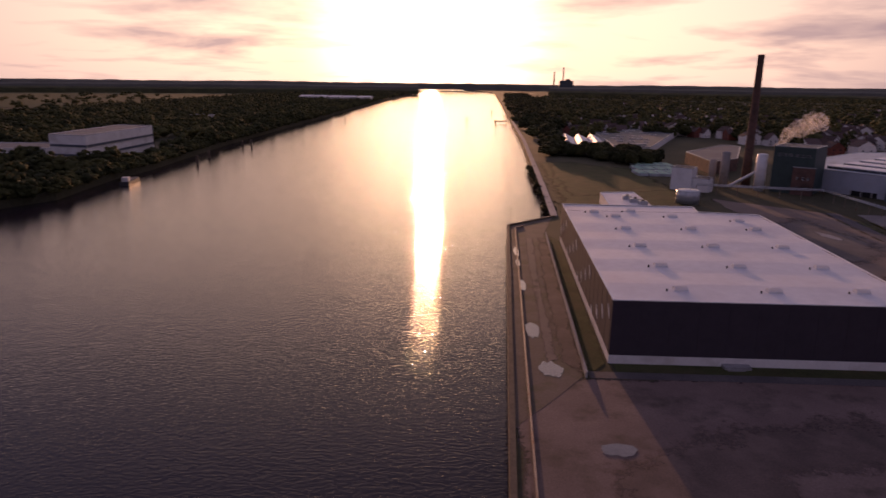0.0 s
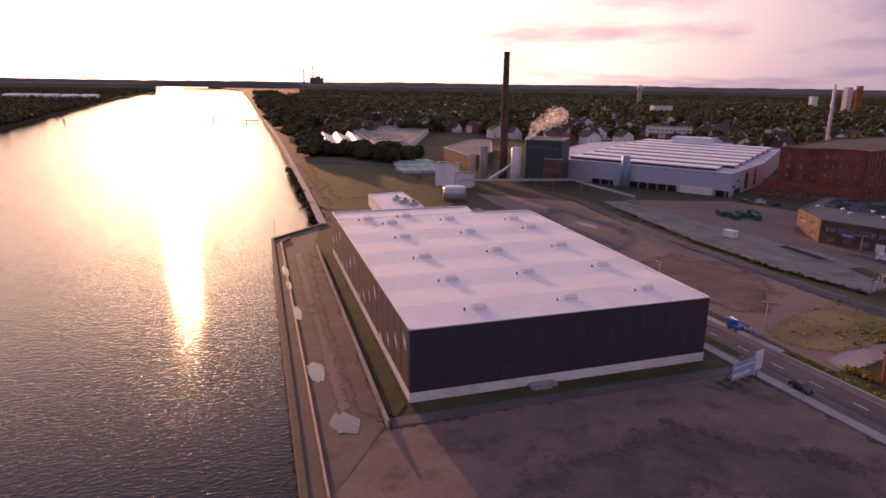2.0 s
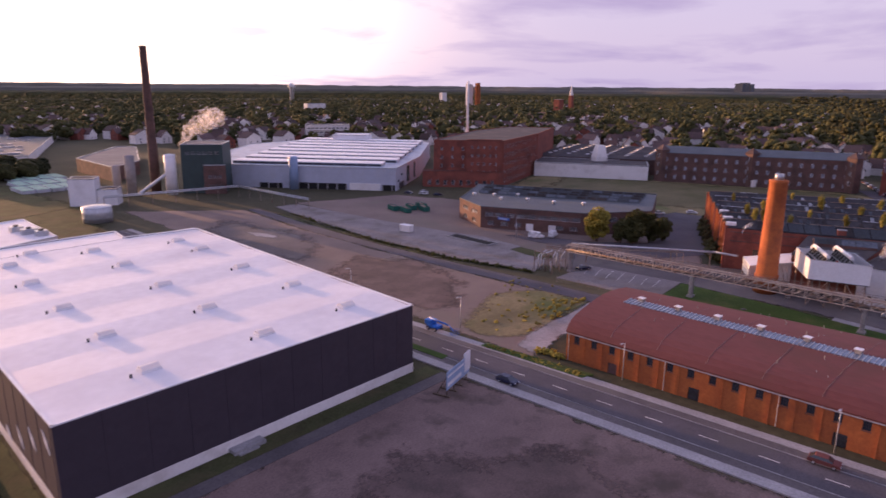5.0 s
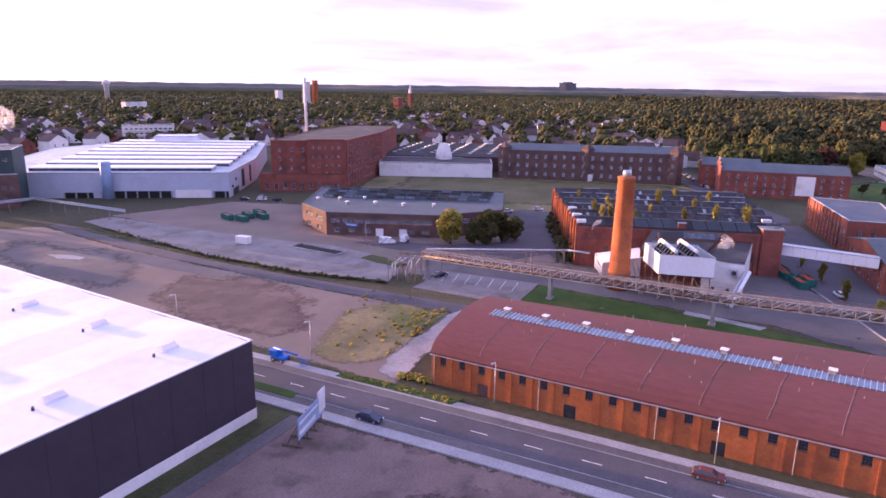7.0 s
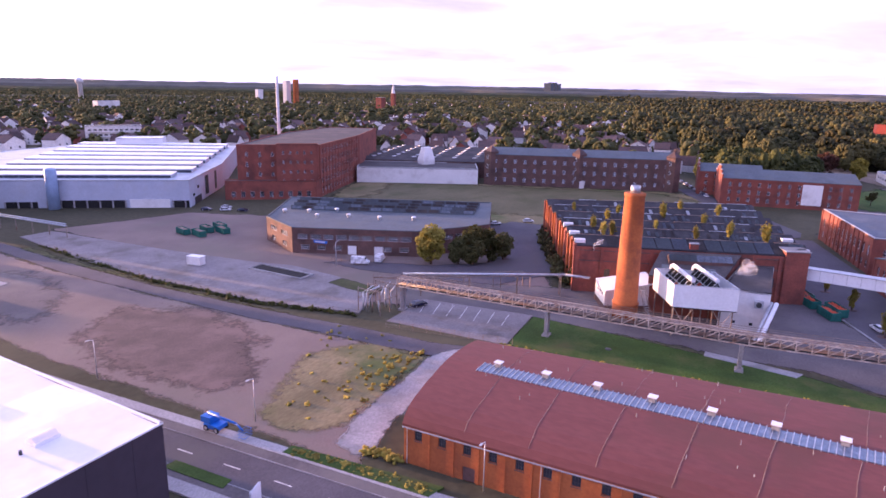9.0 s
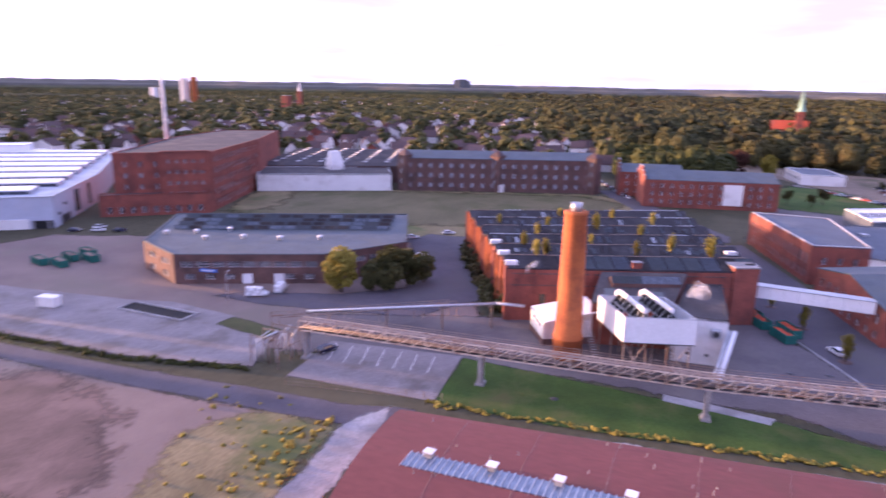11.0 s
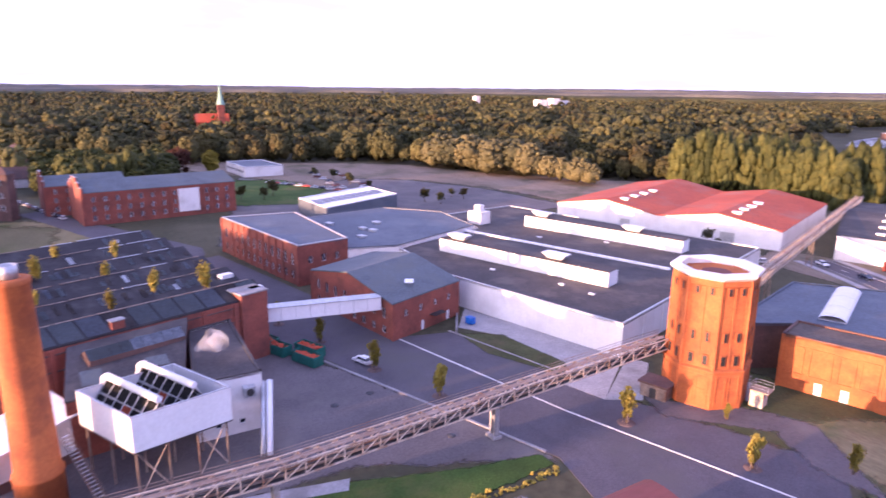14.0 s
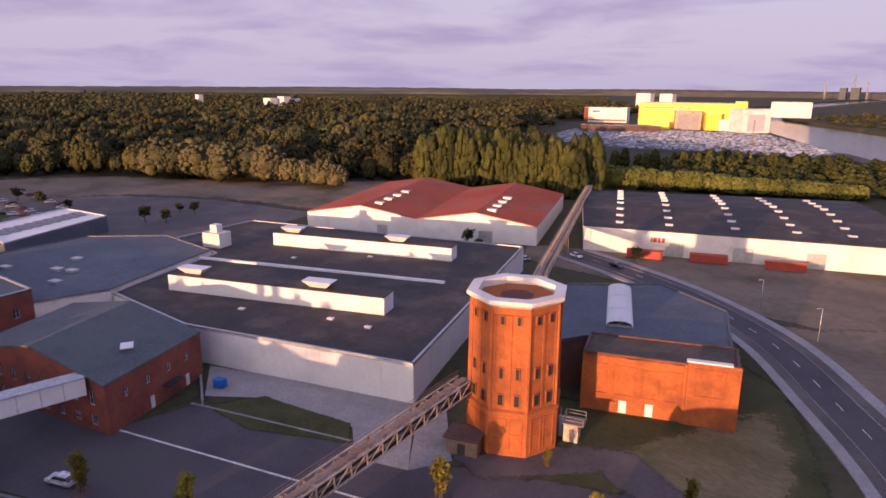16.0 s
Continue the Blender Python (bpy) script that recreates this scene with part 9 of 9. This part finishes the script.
# ---- chemical works round the tall chimney ----
def cylinder_tank(name, x, y, r, h, material, label, category="tank"):
    ob = thing(name, x, y, label=label, category=category)
    bm = bmesh.new(); lathe(bm, [(r, 0), (r, h), (r * 0.9, h + 0.3), (0.3, h + 0.7)], 28); part("body", bm, M[material], ob)
    for z in (h * 0.33, h * 0.66, h - 0.2):
        bm = bmesh.new(); lathe(bm, [(r, z), (r + 0.08, z + 0.05), (r + 0.08, z + 0.15), (r, z + 0.2)], 28); part("hoop", bm, M[material], ob)


GRID["quay"] = True
cylinder_tank("storage_tank", 108, 325, 5.6, 6.2, "zinc", "round grey steel storage tank behind the warehouse")
cylinder_tank("white_silo", 161, 369, 2.8, 20, "white_metal", "tall white silo of the chemical works", "silo")
cylinder_tank("concrete_silo", 145, 379, 2.4, 20, "concrete", "weathered concrete silo with pipes", "silo")
cylinder_tank("concrete_silo", 140, 384, 2.0, 15, "concrete", "weathered concrete silo with pipes", "silo")
building("white_process_block", [(112, 368), (121, 361), (126, 368), (117, 376)], 12.6, "white_metal", "white windowless process block", "factory building", ("flat", "zinc"), "felt")
building("white_process_block", [(122, 362), (129, 357), (134, 364), (127, 369)], 7.5, "white_metal", "low white process block", "factory building", ("flat", "zinc"), "felt")
building("green_works", [(166, 367), (182, 354), (197, 372), (180, 386)], 25, "clad_green", "tall dark green clad works building", "factory building", ("flat", "zinc"), "slate", {0: [(6, 1.6, 1.4, 20, 2, 1)]})
building("works_shed", [(173, 358), (181.5, 351.2), (182.5, 353.2), (174.2, 360)], 14.6, "brick_d", "brown works shed before the green building", "factory building", ("flat", "zinc"), "slate", {0: [(3, 1.4, 1.6, z, 2, 2) for z in (3, 8)]})
GRID["quay"] = False
building("long_brown_shed", [(136, 482), (137, 422), (160, 445), (192, 537), (180, 545)], 8, "brick_d", "low brown shed with a flat grey roof", "shed", ("flat", "zinc"), "bluegrey")
GRID["quay"] = True
building("site_pavilion", [(61, 279), (80, 284), (81, 324), (64, 321)], 5, "white_wall", "low pavilion with a white roof behind the warehouse", "pavilion", ("flat", "white_metal"), "membrane")
for x, y, w in ((75, 296, 2.5), (73, 303, 2.0), (77, 290, 1.8)):
    ob = thing("roof_machine", x, y, 4.95, label="grey ventilation machine on the pavilion roof", category="roof machine", group="roof machines")
    bm = bmesh.new(); box(bm, -w, w, -1.5, 1.5, 0, 1.8, bevel=0.06); part("casing", bm, M["zinc"], ob)
    bm = bmesh.new(); lathe(bm, [(0.8, 1.8), (0.8, 2.3)], 12); part("fan", bm, M["dark_steel"], ob)
pb = thing("works_pipe_bridge", 121, 352, label="long pipe bridge on steel posts before the works", category="pipe bridge")
path = [Vector((0, 0, 5)), Vector((60, -13, 5)), Vector((64, -66, 4.4))]
for a, b in zip(path, path[1:]):
    for dz, r in ((0, 0.35), (0.7, 0.22)):
        bm = bmesh.new(); tube(bm, a + Vector((0, 0, dz)), b + Vector((0, 0, dz)), r, seg=8); part("pipe", bm, M["zinc"], pb)
    for k in range(7):
        p = a.lerp(b, k / 6); bm = bmesh.new(); tube(bm, (p.x, p.y, 0), p, 0.18, seg=6); part("post", bm, M["steel"], pb)
chute2 = thing("inclined_conveyor", 150, 374, label="inclined enclosed conveyor to the white silo", category="conveyor")
bm = bmesh.new(); tube(bm, (-4, 0, 1), (11, -5, 12), 0.9, seg=6); part("housing", bm, M["zinc"], chute2)
GRID["quay"] = False
for k in range(12):
    ob = thing("green_tank_box", 92 + (k % 4) * 6.6 + (k // 4) * 3, 416 + (k // 4) * 21, rz=4, label="pale green covered tank box", category="tank box", group="green tank boxes")
    bm = bmesh.new(); box(bm, -2.9, 2.9, -9, 9, 0, 1.6, bevel=0.1); part("body", bm, M["grey_metal"], ob)
    bm = bmesh.new(); box(bm, -2.7, 2.7, -8.8, 8.8, 1.6, 1.8, bevel=0.1); part("cover", bm, M["verdigris"], ob)
for k in range(4):
    ob = thing("sawtooth_bay", 44 + k * 12, 560 + k * 1.0, rz=-3, label="white sawtooth roof bay of the riverside hall", category="factory hall", group="sawtooth bays")
    bm = bmesh.new(); box(bm, 0, 11, -14, 70, 0, 4.5); part("wall", bm, M["white_wall"], ob)
    bm = bmesh.new(); roof_solid(bm, [(0, 70), (0, -14), (11, -14), (11, 70)], [(0, 0), (0.25, 4.0), (1, 0)], 4.5, 0.3, 0.2); part("roof", bm, M["membrane"], ob)
building("riverside_works", [(96, 548), (124, 541), (226, 836), (98, 822)], 5.5, "white_wall", "wide flat riverside works with rows of rooflights", "factory hall", ("flat", "zinc"), "slate")
rr2 = np.random.default_rng(5)
for k in range(70):
    p = bil([(98, 552), (123, 546), (216, 820), (104, 812)], rr2.uniform(0.05, 0.95), (k % 10 + 0.5) / 10, 5.5)
    roof_vent(p.x, p.y, 5.45, rr2.uniform(1.0, 2.0), "membrane", -20)
GRID["quay"] = False
building("rooftop_works", [(298, 442), (318, 424), (330, 436), (310, 454)], 17, "white_metal", "white upper storey behind the grey hall", "factory building", ("flat", "zinc"), "white_metal")
GRID["quay"] = True
building("bank_hall", [(-258, 431), (-260, 530), (-291, 536), (-287, 437)], 19, "white_wall", "large pale hall with dark bands on the far bank", "hall", ("flat", "white_metal"), "bluegrey")
for z in (4.5, 11.0):
    ob = thing("wall_band", -257.7, 431, z, label="dark band along the pale hall", category="wall band", group="wall bands")
    bm = bmesh.new(); box(bm, 0, 0.4, 1, 98, 0, 1.6, Matrix.Rotation(math.radians(1.15), 4, "Z")); part("strip", bm, M["bluegrey"], ob)
    bm = bmesh.new(); box(bm, -29, -0.2, -0.4, 0.0, 0, 1.6, Matrix.Rotation(math.radians(-11.5), 4, "Z")); part("strip", bm, M["bluegrey"], ob)
building("bank_low_hall", [(-288.5, 440), (-291, 478), (-352, 470), (-330, 424)], 9.4, "white_wall", "low pale hall on the far bank", "hall", ("flat", "white_metal"), "bluegrey")
for k in range(5):
    building("bank_shed", [(-300 - k * 42, 1750 + k * 12), (-268 - k * 42, 1760 + k * 12), (-270 - k * 42, 1830 + k * 12), (-302 - k * 42, 1826 + k * 12)], 12, "white_wall", "white riverside shed on the far bank", "shed", ("profile", gable(3.0)), "membrane", group="far bank sheds")
building("bank_block", [(-345, 886), (-378, 880), (-380, 892), (-347, 898)][::-1], 9, "house_wall", "long pale house on the far bank", "house", ("flat", "zinc"), "slate")

# ---- landmarks in the distance ----
GRID["quay"] = False
ch = thing("church", 856, -3, label="brick church with an orange tiled roof and green spire", category="church")
bm = bmesh.new(); box(bm, 4, 16, -8, 25, 0, 12); part("nave", bm, M["brick_o"], ch)
bm = bmesh.new(); roof_solid(bm, [(3.4, -8.5), (3.4, 25.5), (16.6, 25.5), (16.6, -8.5)], [(0, 0), (0.5, 9), (1, 0)], 12, 0.5, 0.4); part("roof", bm, M["rust_roof"], ch, "orange tiled roof")
bm = bmesh.new(); box(bm, -3.4, 3.4, -3.4, 3.4, 0, 31); part("tower", bm, M["brick"], ch)
bm = bmesh.new(); lathe(bm, [(4.4, 31), (3.0, 35), (0.15, 54)], 8, smooth=False); part("spire", bm, M["verdigris"], ch, "green copper spire")
bm = bmesh.new(); box(bm, -2, 3.8, 12, 20, 0, 11); part("aisle", bm, M["brick_o"], ch)
for x, y, w, d, h, mt, lb in ((1056, 1015, 6, 5, 53, "house_wall", "pale high-rise block above the town"), (1068, 1002, 4, 4, 56, "brick_o", "orange high-rise tower above the town"), (1053, 782, 7, 6, 27, "brick", "dark brick hall among the town's trees")):
    building("tower_block", [(x - w, y - d), (x + w, y - d), (x + w, y + d), (x - w, y + d)], h, mt, lb, "tower", ("flat", "zinc"), "felt")
wt2 = thing("far_water_tower", 874, 1419, label="pale round water tower on the wooded ridge", category="water tower")
bm = bmesh.new(); lathe(bm, [(5, 0), (5, 40), (8, 42), (8, 47), (6, 50), (0.3, 53)], 16); part("tank", bm, M["white_wall"], wt2)
sp2 = thing("far_spire", 1108, 792, label="slim white church spire above the town", category="church spire")
bm = bmesh.new(); box(bm, -3.5, 3.5, -3.5, 3.5, 0, 34); part("tower", bm, M["brick"], sp2)
bm = bmesh.new(); lathe(bm, [(3.6, 34), (0.2, 53)], 8, smooth=False); part("spire", bm, M["white_wall"], sp2)
building("apartment_block", [(351, 560), (384, 537), (391, 547), (358, 570)], 16.6, "house_wall", "four-storey white apartment block with balconies", "apartment block", ("flat", "zinc"), "felt", {0: [(10, 2.4, 1.6, z, 2, 1) for z in (1.2, 5.0, 8.8, 12.6)]})
for k in range(3):
    ob = thing("balcony", 351, 560, 4.2 + k * 3.8, label="dark-shaded balcony strip along the apartment block", category="balcony", group="balconies")
    bm = bmesh.new(); mm, ln = edge_frame((0, 0), (33, -23)); box(bm, 2, ln - 2, -1.2, 0, 0, 0.25, mm); box(bm, 2, ln - 2, -1.2, -1.1, 0.25, 1.2, mm); part("parapet", bm, M["white_wall"], ob)
for x, y, w, d, h in ((1260.0, -672.0, 12, 8, 27.0), (1245.0, -694.0, 11, 8, 30.0), (1636.0, -723.0, 8, 6, 28.0), (1249.0, -724.0, 7, 6, 26.0), (776.0, -1285.0, 16, 10, 40.7), (734.0, -1304.0, 14, 10, 40.0), (1228.0, 1268.0, 8, 5, 32.0), (668.0, 1017.0, 18, 6, 19.0)):
    building("far_block", [(x - w, y - d), (x + w, y - d), (x + w, y + d), (x - w, y + d)], h, "white_wall", "white flat-roofed building rising from the trees", "building", ("flat", "zinc"), "bluegrey", group="far white buildings")
YARD = [
    ((540, -773), (416, -814), 33, 45, "yellow", "huge yellow shipyard hall by the river"),
    ((487, -769), (459, -784), 24, 20, "cream_steel", "tan shipyard hall with a large grey door"),
    ((514, -763), (494, -768), 9, 12, "yellow", "low yellow workshop of the shipyard"),
    ((453, -783), (437, -793), 21, 14, "yellow", "yellow annex of the shipyard"),
    ((436, -784), (420, -793), 14, 12, "white_wall", "low white shipyard annex"),
    ((426, -806), (413, -811), 36, 14, "yellow", "yellow stair tower of the shipyard"),
    ((403, -766), (379, -793), 28, 30, "white_wall", "tall pale shipyard hall at the river"),
    ((660, -849), (605, -868), 22, 30, "white_wall", "white shipyard hall with a brown end"),
    ((666, -846), (660, -849), 22, 28, "brick", "brown end of the white shipyard hall"),
    ((518, -1272), (452, -1287), 28, 30, "white_wall", "far white dockside hall"),
]
for a, b, h, deep, mt, lb in YARD:
    back = Vector((b[1] - a[1], a[0] - b[0])).normalized() * deep
    if back.y > 0:
        back = -back
    pts = [a, b, (b[0] + back.x, b[1] + back.y), (a[0] + back.x, a[1] + back.y)]
    area = sum(p[0] * q[1] - q[0] * p[1] for p, q in zip(pts, pts[1:] + pts[:1]))
    building("shipyard_hall", pts if area > 0 else pts[::-1], h, mt, lb, "shipyard hall", ("flat", "white_metal"), "bluegrey", group="shipyard halls")
# doors and bands on the halls' fronts
for a, b, u0, u1, z0, z1, mt in (((487, -769), (459, -784), 0.1, 0.9, 0.3, 20, "paving"), ((660, -849), (605, -868), 0.02, 0.98, 2.5, 4.5, "brick"), ((660, -849), (605, -868), 0.1, 0.3, 15, 18, "blue"),
                                 ((540, -773), (416, -814), 0.05, 0.5, 26, 28, "cream_steel"), ((403, -766), (379, -793), 0.2, 0.8, 2, 22, "pale_clad")):
    d = Vector((b[0] - a[0], b[1] - a[1])); n2 = Vector((-d.y, d.x)).normalized()
    if n2.y < 0:
        n2 = -n2
    ob = thing("hall_door" if z0 < 2.4 else "wall_band", a[0], a[1], label="broad sliding door of a shipyard hall" if z0 < 2.4 else "coloured band on a shipyard hall", category="door" if z0 < 2.4 else "wall band")
    c = [d * u0 + n2 * 0.1, d * u1 + n2 * 0.1, d * u1 + n2 * 0.6, d * u0 + n2 * 0.6]
    bm = bmesh.new(); prism(bm, [(v.x, v.y) for v in c], z0, z1); part("leaf" if z0 < 2.4 else "strip", bm, M[mt], ob)
building("shipyard_store", [(560, -655), (512, -690), (500, -705), (470, -690), (540, -640)][::-1], 8, "brick_d", "long low store before the shipyard", "store", ("flat", "zinc"), "slate")
# the car park full of new cars
cv, cf = [], []
for x0, x1, y0, y1, z0, z1 in ((-2.1, 2.1, -0.85, 0.85, 0.3, 0.9), (-1.3, 1.0, -0.75, 0.75, 0.9, 1.45)):
    o = len(cv)
    cv += [(x, y, z) for z in (z0, z1) for x, y in ((x0, y0), (x1, y0), (x1, y1), (x0, y1))]
    for q in ((0, 1, 5, 4), (1, 2, 6, 5), (2, 3, 7, 6), (3, 0, 4, 7), (4, 5, 6, 7)):
        cf += [(o + q[0], o + q[1], o + q[2]), (o + q[0], o + q[2], o + q[3])]
cv, cf = np.array(cv, float), np.array(cf)
lot = [(543, -576), (578, -680), (526, -730), (372, -752), (298, -630), (256, -553), (252, -492), (319, -497), (409, -474), (477, -489)]
patch("ground_car_park", lot, "asphalt", 0.06, "vast asphalt car park", amp=0)
cars = []
th = math.radians(-35)
for i in range(-70, 70):
    for j in range(-60, 60):
        x, y = 420 + i * 3.1 * math.cos(th) - j * 6.2 * math.sin(th), -620 + i * 3.1 * math.sin(th) + j * 6.2 * math.cos(th)
        if j % 3 and inside((x, y), lot) and rng.random() < 0.86:
            cars.append((cv, cf, x, y, 0.05, 1.25, 1.15, th + math.pi / 2))
merged("parked_new_cars", cars, "car_mix", "hundreds of new cars in dense rows", "cars")
def power_station(x, y, stacks, blocks, label):
    ob = thing("power_station", x, y, label=label, category="power station")
    for dx, h in stacks:
        bm = bmesh.new(); lathe(bm, [(5.0, 0), (3.2, h), (2.6, h), (2.6, h - 3)], 16, cx=dx); part("stack", bm, M["concrete"], ob)
    for x0, x1, h in blocks:
        bm = bmesh.new(); box(bm, x0, x1, -18, 18, 0, h); part("block", bm, M["slate"], ob)


power_station(322, 3985, [(0, 138), (-52, 112)], [(-20, 14, 64), (14, 40, 72), (42, 58, 62)], "far power station with a tall chimney")
power_station(881, -3860, [(0, 122), (-60, 88), (130, 96)], [(-30, 10, 60), (30, 60, 58)], "far works with slim chimneys beyond the river")
power_station(3290, 1316, [], [(-60, -15, 66), (-5, 30, 70), (40, 85, 64)], "far group of tall blocks on the horizon")
crane = thing("lattice_mast", 269, -377, label="slender lattice mast beyond the hedge", category="mast")
bm = bmesh.new()
for s in ((-0.6, -0.6), (0.6, -0.6), (0, 0.7)):
    tube(bm, (*s, 0), (s[0] * 0.4, s[1] * 0.4, 33), 0.12, seg=5)
part("mast", bm, M["steel"], crane)
pier = thing("stone_pier", 235, -510, -5, rz=-60, label="brown sheet-pile pier end at the river", category="pier")
bm = bmesh.new(); box(bm, -55, 45, -9, 6, 0, 6.5); part("wall", bm, M["mud"], pier)


# ---- steam ----
def plume(name, pts, radii, n, seed, label):
    """n nested, billowing hulls round a bent axis"""
    ob = thing(name, *pts[0], label=label, category="steam")
    o = Vector(pts[0])
    bm = bmesh.new()
    rows, seg = 44, 36
    for k in range(n):
        share = 1 - 0.42 * k
        rings = []
        for j in range(rows + 1):
            t = j / rows * (len(pts) - 1); i = min(int(t), len(pts) - 2); f = t - i
            c = Vector(pts[i]).lerp(Vector(pts[i + 1]), f) - o
            rad = (radii[i] + (radii[i + 1] - radii[i]) * f) * share * min(1.0, (rows - j) / 7) ** 0.5
            ax = (Vector(pts[i + 1]) - Vector(pts[i])).normalized()
            u = ax.cross(Vector((0, 1, 0.2))).normalized(); v = ax.cross(u)
            ring = []
            for q in range(seg):
                an = 2 * math.pi * q / seg
                d = u * math.cos(an) + v * math.sin(an)
                p = (c + d * rad) / max(rad, 0.2)
                g = 1 + 0.75 * noise.noise(p * 0.9 + Vector((seed, k, 0))) + 0.4 * noise.noise(p * 2.2 + Vector((k, seed, 0)))
                ring.append(bm.verts.new(c + d * rad * max(g, 0.25)))
            rings.append(ring)
        for r0, r1 in zip(rings, rings[1:]):
            for q in range(seg):
                bm.faces.new((r0[q], r0[(q + 1) % seg], r1[(q + 1) % seg], r1[q])).smooth = True
    part("cloud", bm, M["steam"], ob)


GRID["quay"] = True
plume("steam_plume", [(172, 378, 21), (178, 382, 29), (192, 390, 35), (208, 398, 38)], [1.5, 3.2, 4.6, 6.0], 2, 3, "warm-lit white steam drifting from the works")
GRID["quay"] = False
plume("steam_plume", [(217, 77, 9.9), (214, 75, 12), (210, 73, 14)], [0.4, 1.1, 1.7], 2, 4, "white steam puff over the boiler house")
plume("steam_plume", [(213, 112, 11.5), (212.5, 111, 13.5), (213, 109, 15)], [0.15, 0.4, 0.6], 2, 6, "thin steam wisp at the ruin's corner")
